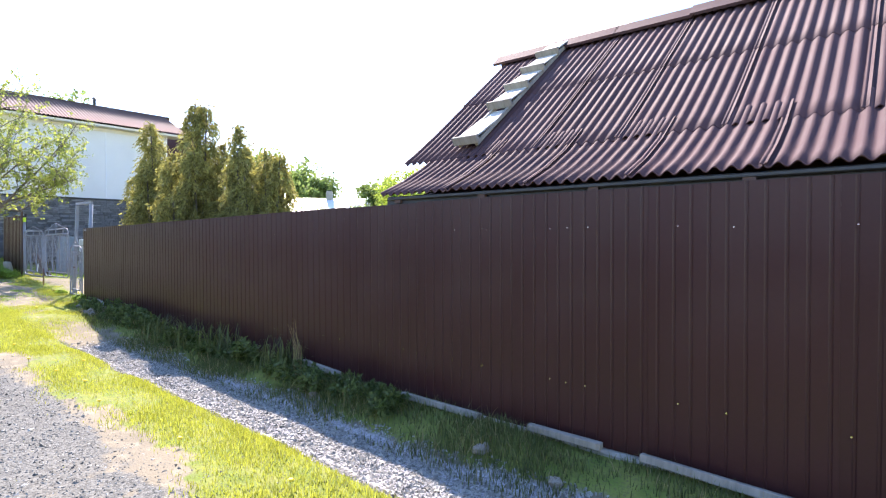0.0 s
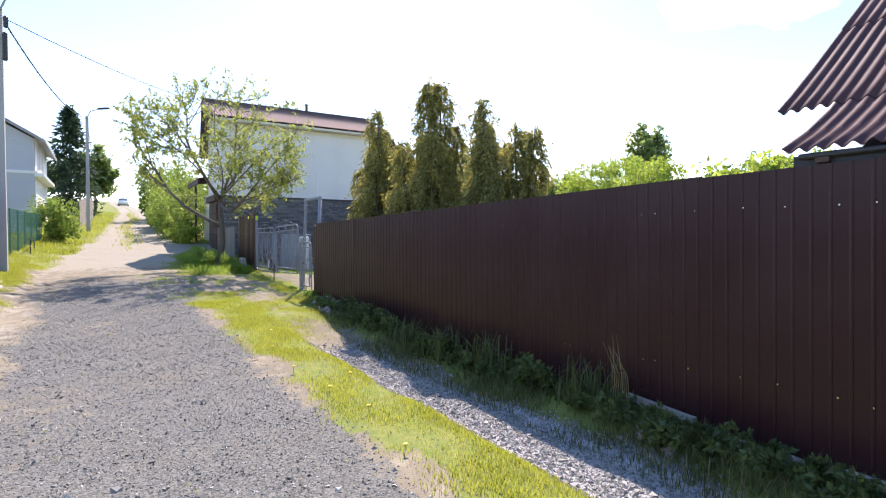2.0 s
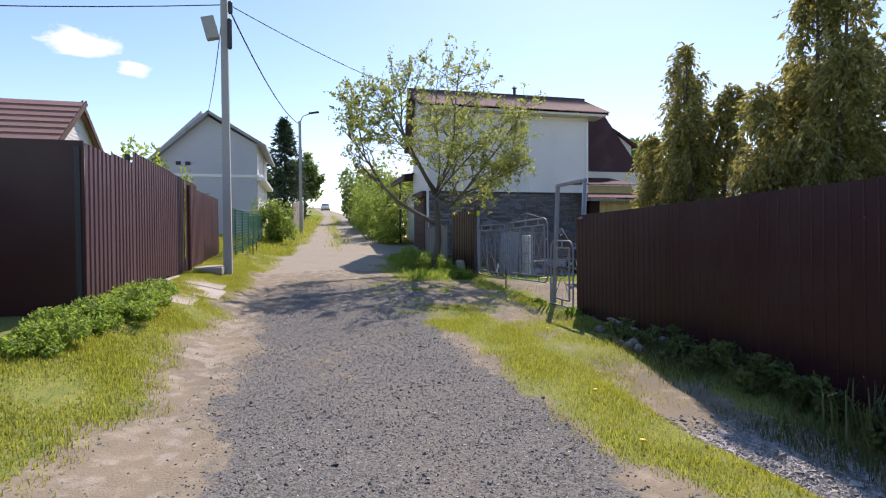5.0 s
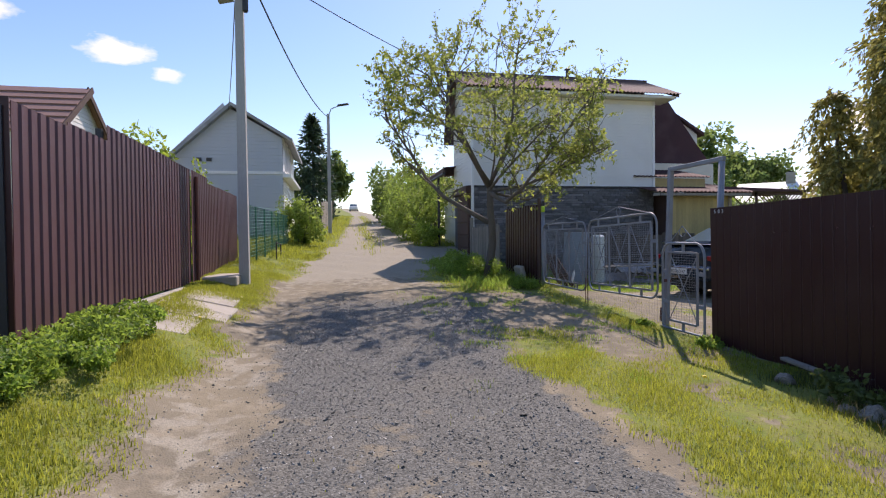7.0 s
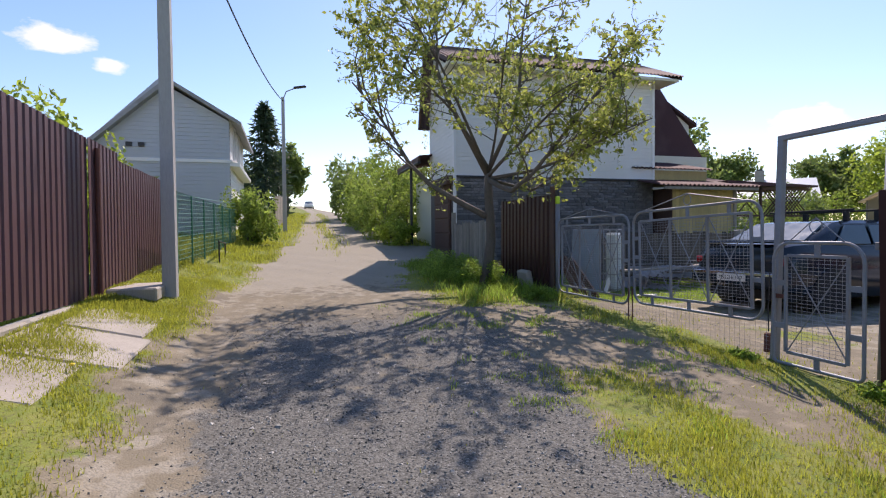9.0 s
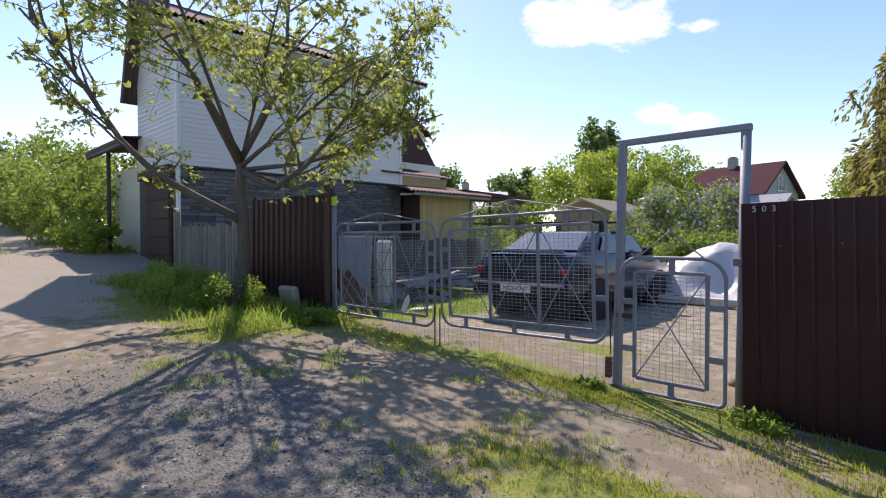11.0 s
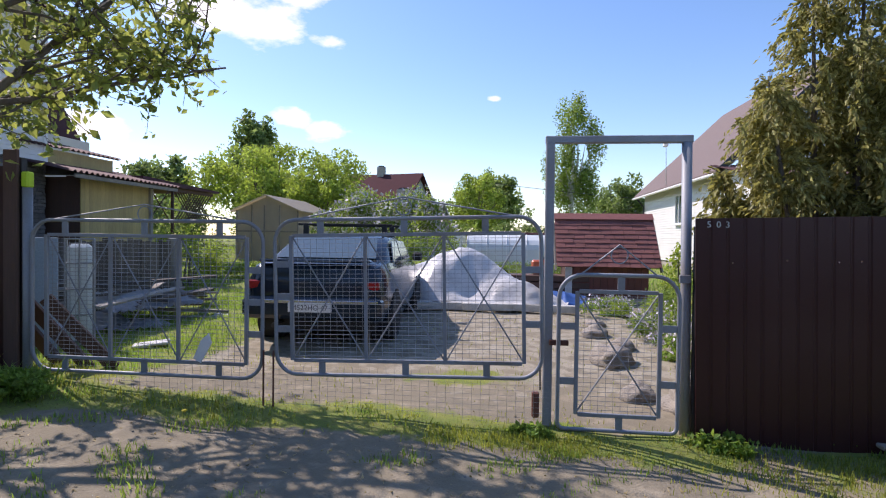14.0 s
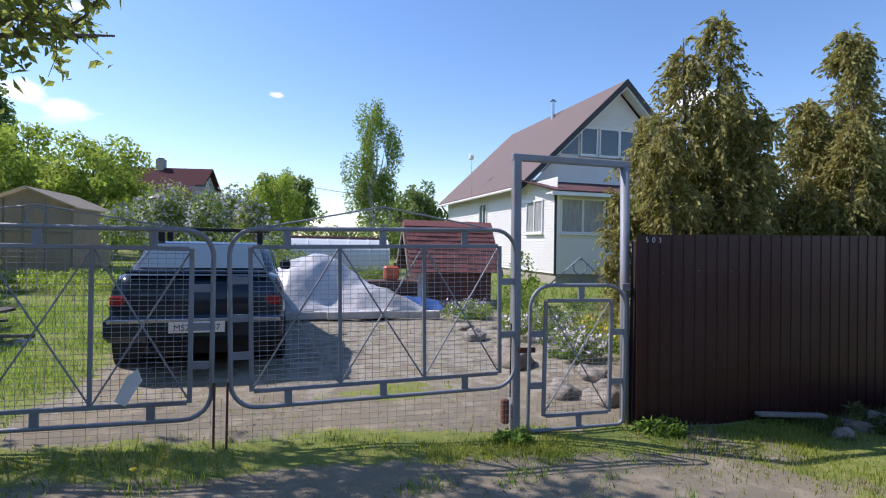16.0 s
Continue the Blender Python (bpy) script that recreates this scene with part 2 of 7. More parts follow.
M = dict(
    fence=material("brown_steel_sheet", (0.046, 0.0155, 0.0148), 0.36, spec=0.27, vary=0.1, scale=1.2, fine=30, bump=0.06, dirt=(0.12, 0.09, 0.075), dirt_amount=0.22, random_ob=0.08),
    fence_l=material("faded_brown_steel_sheet", (0.105, 0.05, 0.054), 0.5, spec=0.4, vary=0.1, scale=1.2, fine=30, bump=0.06, dirt=(0.16, 0.12, 0.11), dirt_amount=0.25, random_ob=0.08),
    curtain=material("curtained_glass", (0.34, 0.35, 0.34), 0.12, vary=0.3, scale=5, fine=12, bump=0, stretch=(3, 3, 0.3), spec=0.7),
    band=material("dark_red_reflector", (0.06, 0.008, 0.01), 0.25, vary=0.05, bump=0),
    rust=material("rusty_red_steel", (0.13, 0.048, 0.034), 0.75, vary=0.3, scale=9, bump=0.3),
    paint=material("grey_blue_paint", (0.245, 0.262, 0.29), 0.55, metal=0.15, vary=0.14, scale=5, fine=80, bump=0.1, dirt=(0.2, 0.14, 0.1), dirt_amount=0.55),
    wire=material("galvanised_wire", (0.33, 0.325, 0.32), 0.5, metal=0.35, vary=0.2, bump=0),
    siding=material("white_vinyl_siding", (0.74, 0.73, 0.69), 0.5, vary=0.04, scale=1.5, bump=0.05, dirt=(0.6, 0.58, 0.52), dirt_amount=0.3),
    cream=material("cream_siding", (0.72, 0.69, 0.58), 0.55, vary=0.05, scale=1.5, bump=0.05),
    grey_siding=material("grey_siding", (0.46, 0.49, 0.52), 0.55, vary=0.05, scale=1.5, bump=0.05),
    trim=material("white_trim", (0.78, 0.78, 0.76), 0.45, vary=0.05, bump=0.05),
    stone=material("grey_stone_cladding", (0.17, 0.168, 0.17), 0.9, vary=0.35, scale=9, fine=45, bump=0.8, random_ob=0.4, island=0.25, dist=0.02),
    mortar=material("dark_mortar", (0.09, 0.09, 0.09), 0.9, vary=0.2),
    onduline=material("brown_corrugated_sheet", (0.08, 0.039, 0.042), 0.8, spec=0.3, vary=0.16, scale=1.6, fine=40, bump=0.12, dirt=(0.18, 0.12, 0.12), dirt_amount=0.4, random_ob=0.12),
    shingle=material("red_brown_shingle", (0.23, 0.085, 0.07), 0.8, vary=0.18, scale=5, fine=120, bump=0.35, random_ob=0.18),
    roof_far=material("brown_bitumen_shingle", (0.15, 0.108, 0.094), 0.8, vary=0.15, scale=3, fine=60, bump=0.3),
    tan_roof=material("tan_metal_tile", (0.3, 0.17, 0.13), 0.55, vary=0.1, scale=2, bump=0.1),
    red_roof=material("red_roof", (0.16, 0.06, 0.055), 0.6, vary=0.12, scale=2, bump=0.1),
    dark_red_roof=material("dark_red_roof", (0.085, 0.034, 0.036), 0.95, vary=0.15, scale=2, bump=0.1, spec=0.15),
    well_wood=material("red_stained_board", (0.17, 0.062, 0.05), 0.75, vary=0.22, scale=5, fine=40, bump=0.3, stretch=(1, 1, 0.15), random_ob=0.15),
    house_roof=material("faded_brown_corrugated_sheet", (0.125, 0.083, 0.078), 0.85, spec=0.3, vary=0.16, scale=1.6, fine=40, bump=0.12, dirt=(0.2, 0.15, 0.14), dirt_amount=0.4),
    heap_wood=material("rotten_dark_wood", (0.12, 0.1, 0.082), 0.9, vary=0.3, scale=5, fine=40, bump=0.4, stretch=(1, 1, 0.15), random_ob=0.35),
    old_wood=material("weathered_grey_wood", (0.27, 0.24, 0.2), 0.85, vary=0.28, scale=5, fine=40, bump=0.4, stretch=(1, 1, 0.15), random_ob=0.2),
    brown_wood=material("dark_brown_wood", (0.085, 0.045, 0.032), 0.75, vary=0.25, scale=6, fine=40, bump=0.3, stretch=(1, 1, 0.15), random_ob=0.15),
    rung=material("pale_weathered_board", (0.55, 0.54, 0.5), 0.8, vary=0.22, scale=7, fine=50, bump=0.35, dirt=(0.2, 0.19, 0.15), dirt_amount=0.7),
    yellow_wood=material("ochre_painted_board", (0.5, 0.38, 0.16), 0.75, vary=0.15, scale=5, fine=40, bump=0.25, stretch=(1, 1, 0.2), random_ob=0.12),
    slate=material("grey_asbestos_slate", (0.31, 0.32, 0.33), 0.85, vary=0.2, scale=4, bump=0.3, dirt=(0.2, 0.2, 0.18), dirt_amount=0.5),
    concrete=material("concrete", (0.39, 0.355, 0.3), 0.9, vary=0.18, scale=3, fine=50, bump=0.4, dirt=(0.2, 0.18, 0.14), dirt_amount=0.5),
    pole=material("old_concrete_pole", (0.38, 0.38, 0.37), 0.9, vary=0.12, scale=2, fine=40, bump=0.3, stretch=(1, 1, 0.3), dirt=(0.26, 0.25, 0.23), dirt_amount=0.5),
    dark=material("dark_metal", (0.03, 0.03, 0.032), 0.5, vary=0.15),
    black=material("black_rubber", (0.02, 0.02, 0.021), 0.8, vary=0.2),
    car=material("dark_blue_car_paint", (0.012, 0.021, 0.034), 0.13, metal=0.0, vary=0.05, scale=2, bump=0, dirt=(0.05, 0.05, 0.046), dirt_amount=0.12),
    chrome=material("chrome", (0.6, 0.6, 0.6), 0.15, metal=1, vary=0.05, bump=0),
    car_glass=material("tinted_car_glass", (0.07, 0.115, 0.15), 0.04, vary=0.05, bump=0, spec=0.5),
    window=material("window_glass", (0.05, 0.075, 0.09), 0.04, vary=0.05, bump=0, spec=0.9),
    tail=material("red_tail_lamp", (0.3, 0.01, 0.012), 0.2, vary=0.05, bump=0),
    plate=material("white_plate", (0.75, 0.75, 0.74), 0.5, vary=0.05, bump=0),
    ink=material("black_ink", (0.02, 0.02, 0.02), 0.6, vary=0.05, bump=0),
    number=material("grey_number", (0.55, 0.55, 0.55), 0.5, metal=0.2, vary=0.1, bump=0),
    tarp=material("silver_white_tarpaulin", (0.56, 0.555, 0.54), 0.38, vary=0.12, scale=3, fine=14, bump=0.3, dirt=(0.33, 0.315, 0.28), dirt_amount=0.8, dist=0.03),
    blue_tarp=material("blue_tarpaulin", (0.05, 0.13, 0.36), 0.5, vary=0.2, bump=0.3),
    poly=material("milky_polycarbonate", (0.62, 0.66, 0.66), 0.35, vary=0.1, scale=2, bump=0.05),
    canvas=leaf_material("pale_film_over_frame", (0.5, 0.45, 0.35), (0.62, 0.55, 0.42), vary=0.05, amount=0.5),
    red=material("red_plastic", (0.58, 0.13, 0.06), 0.4, vary=0.1, bump=0),
    lime=material("lime_green_plastic", (0.42, 0.62, 0.02), 0.5, vary=0.08, bump=0),
    green_net=material("green_wire_fence", (0.03, 0.17, 0.1), 0.5, vary=0.1, bump=0),
    bark=material("grey_brown_bark", (0.13, 0.11, 0.09), 0.9, vary=0.3, scale=9, fine=50, bump=0.7, stretch=(1, 1, 0.3), dist=0.02),
    birch_bark=material("birch_bark", (0.55, 0.54, 0.5), 0.8, vary=0.3, scale=4, bump=0.3, dirt=(0.05, 0.05, 0.05), dirt_amount=0.8),
    apple=leaf_material("spring_leaf", (0.165, 0.215, 0.055), (0.45, 0.5, 0.11), amount=0.45),
    bush=leaf_material("bush_leaf", (0.13, 0.2, 0.045), (0.34, 0.46, 0.08), amount=0.45),
    bright=leaf_material("bright_leaf", (0.18, 0.26, 0.045), (0.46, 0.58, 0.08), amount=0.45),
    far_leaf=leaf_material("far_leaf", (0.11, 0.165, 0.055), (0.28, 0.38, 0.1), amount=0.45),
    spruce=leaf_material("spruce_needles", (0.045, 0.075, 0.045), (0.08, 0.13, 0.06), amount=0.25),
    juniper=leaf_material("juniper_spray", (0.25, 0.235, 0.075), (0.46, 0.42, 0.11), vary=0.45, amount=0.35),
    grass=leaf_material("grass_blade", (0.19, 0.23, 0.04), (0.5, 0.53, 0.07), amount=0.45),
    # Duller, darker grass green: the fence's shade is put into the colour.
    shade_grass=leaf_material("coarse_shade_toned_grass", (0.1, 0.12, 0.045), (0.2, 0.24, 0.06), amount=0.35),
    lush=leaf_material("lush_weed", (0.145, 0.235, 0.045), (0.38, 0.54, 0.08), amount=0.45),
    # Darkened copy of lush; its colour carries the shade below the fence.
    shade_weed=leaf_material("shade_darkened_weed", (0.085, 0.12, 0.04), (0.2, 0.27, 0.06), amount=0.35),
    dry=leaf_material("dry_grass", (0.34, 0.27, 0.13), (0.4, 0.32, 0.14), amount=0.3),
    flower=material("yellow_flower", (0.75, 0.55, 0.02), 0.6, vary=0.1, bump=0),
    white_flower=material("pale_lilac_flower", (0.7, 0.63, 0.68), 0.7, vary=0.2, bump=0),
    road_stone=material("dark_crushed_stone", (0.178, 0.177, 0.154), 0.9, vary=0.15, scale=20, bump=0.2, island=0.55),
    pebble=material("grey_crushed_stone", (0.275, 0.265, 0.235), 0.9, vary=0.15, scale=20, bump=0.2, island=0.5),
    pale_stone=material("pale_grey_stone", (0.4, 0.385, 0.34), 0.9, vary=0.15, scale=20, bump=0.2, island=0.45),
    boulder=material("boulder", (0.29, 0.255, 0.21), 0.9, vary=0.35, scale=7, fine=70, bump=0.8, dirt=(0.17, 0.16, 0.13), dirt_amount=0.6, dist=0.02),
    cable=material("black_cable", (0.03, 0.03, 0.03), 0.6, vary=0.1, bump=0),
)


# ---- builders ----
def thing(name, label, category, at=(0, 0, 0), rz=0.0, group="", kind=""):
    e = new(name)
    e.empty_display_size = 0.2
    e.matrix_world = pose(*at, 0, 0, rz)
    return tagged(e, label, category, group, kind)


def solid(name, verts, faces, mat, parent=None, label="", smooth=False):
    me = bpy.data.meshes.new(name)
    me.from_pydata([tuple(v) for v in verts] if not isinstance(verts, np.ndarray) else verts.tolist(), [],
                   faces if not isinstance(faces, np.ndarray) else faces.tolist())
    me.materials.append(mat)
    if smooth:
        me.shade_smooth()
    ob = new(name, me)
    ob.parent = parent
    return tagged(ob, label)


def part(name, bm, mat, parent=None, label="", smooth=False):
    me = bpy.data.meshes.new(name)
    bmesh.ops.recalc_face_normals(bm, faces=bm.faces)
    bm.to_mesh(me)
    bm.free()
    me.materials.append(mat)
    if smooth:
        me.shade_smooth()
    ob = new(name, me)
    ob.parent = parent
    return tagged(ob, label)


def share(name, source, parent, m):
    ob = new(name, source.data)
    ob.parent = parent
    ob.matrix_basis = m
    return ob


def box(bm, x0, x1, y0, y1, z0, z1, bevel=0.0, m=None):
    mat = Matrix.Translation(((x0 + x1) / 2, (y0 + y1) / 2, (z0 + z1) / 2)) @ Matrix.Diagonal((abs(x1 - x0), abs(y1 - y0), abs(z1 - z0), 1))
    made = bmesh.ops.create_cube(bm, size=1, matrix=(m @ mat) if m else mat)["verts"]
    if bevel:
        edges = list({e for v in made for e in v.link_edges})
        bmesh.ops.bevel(bm, geom=edges, offset=bevel, segments=1, affect="EDGES", profile=0.5)
    return bm


def boxed(*dims, bevel=0.0, m=None):
    return box(bmesh.new(), *dims, bevel=bevel, m=m)


def tube(bm, points, radii, sides=8, cap=True):
    pts = [Vector(p) for p in points]
    if not isinstance(radii, (list, tuple)):
        radii = [radii] * len(pts)
    rings, ref = [], None
    for i, p in enumerate(pts):
        d = (pts[min(i + 1, len(pts) - 1)] - pts[max(i - 1, 0)]).normalized()
        if ref is None:
            ref = Vector((0, 0, 1)) if abs(d.z) < 0.9 else Vector((1, 0, 0))
        u = (ref - d * ref.dot(d)).normalized()
        ref = u
        w = d.cross(u)
        rings.append([bm.verts.new(p + (u * math.cos(2 * math.pi * k / sides) + w * math.sin(2 * math.pi * k / sides)) * radii[i]) for k in range(sides)])
    for a, b in zip(rings, rings[1:]):
        for k in range(sides):
            bm.faces.new((a[k], a[(k + 1) % sides], b[(k + 1) % sides], b[k]))
    if cap:
        bm.faces.new(rings[0][::-1])
        bm.faces.new(rings[-1])
    return bm


def tubed(points, radii, sides=8, cap=True):
    return tube(bmesh.new(), points, radii, sides, cap)


def prism(bm, outline, y0, y1, axis="y"):
    """An outline of (a, b) pairs drawn out along one axis."""
    put = {"y": lambda a, b, c: (a, c, b), "x": lambda a, b, c: (c, a, b), "z": lambda a, b, c: (a, b, c)}[axis]
    lo = [bm.verts.new(put(a, b, y0)) for a, b in outline]
    hi = [bm.verts.new(put(a, b, y1)) for a, b in outline]
    n = len(outline)
    bm.faces.new(lo)
    bm.faces.new(hi[::-1])
    for i in range(n):
        bm.faces.new((lo[i], lo[(i + 1) % n], hi[(i + 1) % n], hi[i]))
    return bm


rng = np.random.default_rng(7)


# ---- ground ----
def ramp(v, *pairs):
    xs, ys = zip(*pairs)
    return np.interp(v, xs, ys)


def road_height(x):
    return ramp(x, (-900, 40), (-200, 12), (-62, 3.7), (-45, 2.45), (-30, 1.45), (-23, 0.95), (-18, 0.52), (-13, 0.2), (-9, 0.07), (-4, 0.0), (8, -0.05), (900, -0.05))


def drift(x):
    """The upper road swings gently towards +y."""
    return ramp(x, (-70, 2.7), (-62, 2.4), (-16, 0.0))


def ditch(x):
    return ramp(x, (-7.2, 0.0), (-5.2, 1.0))


def ground_height(x, y):
    x, y = np.asarray(x, float), np.asarray(y, float)
    z = road_height(np.where(y > 0.5, np.maximum(x, -21), x))
    z = z + ramp(y - drift(x), (-12, 0.42), (-6.6, 0.38), (-5.3, 0.0)) * ramp(x, (-30, 0.3), (-15, 0.9), (-9, 1.0), (0, 0.4), (6, 0.2))
    z = z + ditch(x) * ramp(y, (-2.3, 0.0), (-1.75, -0.04), (-1.35, -0.26), (-0.7, -0.27), (-0.35, -0.12), (0.2, -0.08), (2, 0.0))
    yard = 0.13 + 0.012 * np.clip(y, 0, 40)
    w = np.clip((y - 0.2) / 1.5, 0, 1) * np.clip((x + 24) / 3, 0, 1)
    z = z * (1 - w) + yard * w
    return z


def bumps(x, y):
    return 0.012 * np.sin(3.1 * x + 1.3 * y) * np.sin(2.3 * y - 0.7 * x) + 0.008 * np.sin(7.3 * x) * np.sin(6.1 * y + 2 * x)


def gz(x, y):
    return float(ground_height(x, y) + bumps(x, y))


def lines(fine0, fine1, step, coarse):
    return np.unique(np.concatenate([np.arange(fine0, fine1 + 1e-6, step), np.array(coarse, float)]).round(4))


gx = lines(-26, 7, 0.12, [-1500, -900, -400, -200, -120, -90, -75, -62, -54, -45, -40, -36, -33, -30, -28, 8, 9, 11, 14, 20, 30, 45, 70, 120, 300, 900, 1500])
gy = lines(-8.2, 3, 0.12, [-1500, -900, -300, -120, -60, -35, -22, -15, -11, -9, 3.5, 4, 4.5, 5, 5.5, 6, 7, 8, 9, 10, 12, 14, 17, 20, 25, 32, 45, 70, 120, 300, 900, 1500])
GX, GY = np.meshgrid(gx, gy, indexing="ij")
GZ = ground_height(GX, GY) + bumps(GX, GY)
ni, nj = GX.shape
idx = np.arange(ni * nj).reshape(ni, nj)
quads = np.stack([idx[:-1, :-1], idx[1:, :-1], idx[1:, 1:], idx[:-1, 1:]], -1).reshape(-1, 4)


def soft(a, b, v):
    return np.clip((v - a) / (b - a), 0, 1)


def wobble(x, y):
    return 0.18 * np.sin(1.7 * x + 0.6 * y) + 0.1 * np.sin(4.3 * x - 1.1 * y) + 0.06 * np.sin(9.1 * x + 3.0 * y)


def grass_cover(x, y):
    """How much grass grows at a place, from 0 to 1."""
    w = wobble(x, y)
    y = y - drift(x)
    verge = soft(-2.55, -2.2, y + w * 0.6) * (1 - soft(-1.6, -1.35, y + w * 0.3)) * soft(-11.5, -9.2, x + w)
    fore = soft(-2.2, -0.9, y + w) * (1 - soft(0.0, 0.3, y)) * soft(-9.8, -8.2, x + w) * (1 - soft(-6.4, -5.6, x))
    weeds = soft(-0.75, -0.45, y + w * 0.2) * (1 - soft(0.3, 0.6, y)) * soft(-8.0, -7.2, x)
    edge = ramp(x, (-26, 0.9), (-14, 0.0))
    left = 1 - soft(-5.95, -5.45, y - edge + w * 0.7)
    sill = soft(-0.62, -0.32, y + w * 0.3) * (1 - soft(-0.05, 0.3, y + w * 0.4)) * (1 - soft(-9.6, -9.2, x)) * soft(-15.4, -14.8, x)
    house = soft(-2.6, -1.9, y + w + 0.05 * (x + 15)) * (1 - soft(-14.6, -14.0, x)) * soft(-20.4, -19.6, x) * (1 - soft(6, 7, y))
    up = soft(-1.9, -0.9, y + w * 1.5 + 0.02 * (x + 25)) * (1 - soft(-24.5, -23.5, x))
    mid = 0.55 * np.exp(-((y + 3.6 + 0.2 * np.sin(x * 0.3)) / 0.35) ** 2) * (1 - soft(-24, -21, x))
    yard = soft(0.25, 0.6, y) * np.maximum((1 - soft(-15.0, -14.3, x + w)), np.maximum(soft(-8.6, -7.9, x), soft(16, 18, y)))
    patch = 0.8 * np.exp(-(((x + 11.4) / 0.7) ** 2 + ((y - 1.2) / 0.35) ** 2))
    scarp = 1 - np.exp(-((x + 6.25) / 0.6) ** 2 - ((y + 1.0) / 0.32) ** 2)
    verge, weeds, fore = verge * scarp, weeds * scarp, fore * scarp
    return np.clip(np.max([verge, fore, weeds, left, sill, house, up, mid, yard, patch], axis=0), 0, 1)


def stone_cover(x, y):
    """Crushed stone: the dark road bed and the light strip under the fence."""
    w = wobble(x, y)
    bed = soft(-5.15, -4.65, y - w * 0.6) * (1 - soft(-2.7, -2.35, y - w * 0.4 - 0.6 * soft(-9.5, -12, x))) * soft(-14.8, -12.8, x + w * 1.4)
    worn = np.clip(0.9 + 0.3 * np.sin(0.9 * x + 1.3 * y + 0.8) * np.sin(1.5 * y - 0.6 * x), 0.55, 1)
    return np.clip(bed * worn, 0, 1)


def strip_cover(x, y):
    w = wobble(x, y)
    return soft(-1.62, -1.4, y + w * 0.15) * (1 - soft(-0.72, -0.5, y + w * 0.3)) * soft(-5.6, -4.8, x)


def sand_cover(x, y):
    """Pale worn sand on the upper road, on the road's shoulders and inside the yard."""
    w = wobble(x, y)
    upper = 1 - soft(-17.5, -14.5, x + w * 2)
    shoulder = 0.38 * soft(-5.9, -5.5, y + w) * (1 - soft(-5.0, -4.5, y + w))
    yard = 0.5 * soft(0.3, 1.5, y + w)
    return np.max([upper, shoulder, yard], axis=0)


ground = solid("ground", np.stack([GX, GY, GZ], -1).reshape(-1, 3), quads, bpy.data.materials.new("earth"), smooth=True)
tagged(ground, "bare trodden earth with crushed stone and patchy grass", "ground", kind="structure")
for name, values in (("grassy", grass_cover(GX, GY)), ("stony", stone_cover(GX, GY)), ("strip", strip_cover(GX, GY)), ("sandy", sand_cover(GX, GY))):
    ground.data.attributes.new(name, "FLOAT", "POINT").data.foreach_set("value", values.reshape(-1).astype(np.float32))


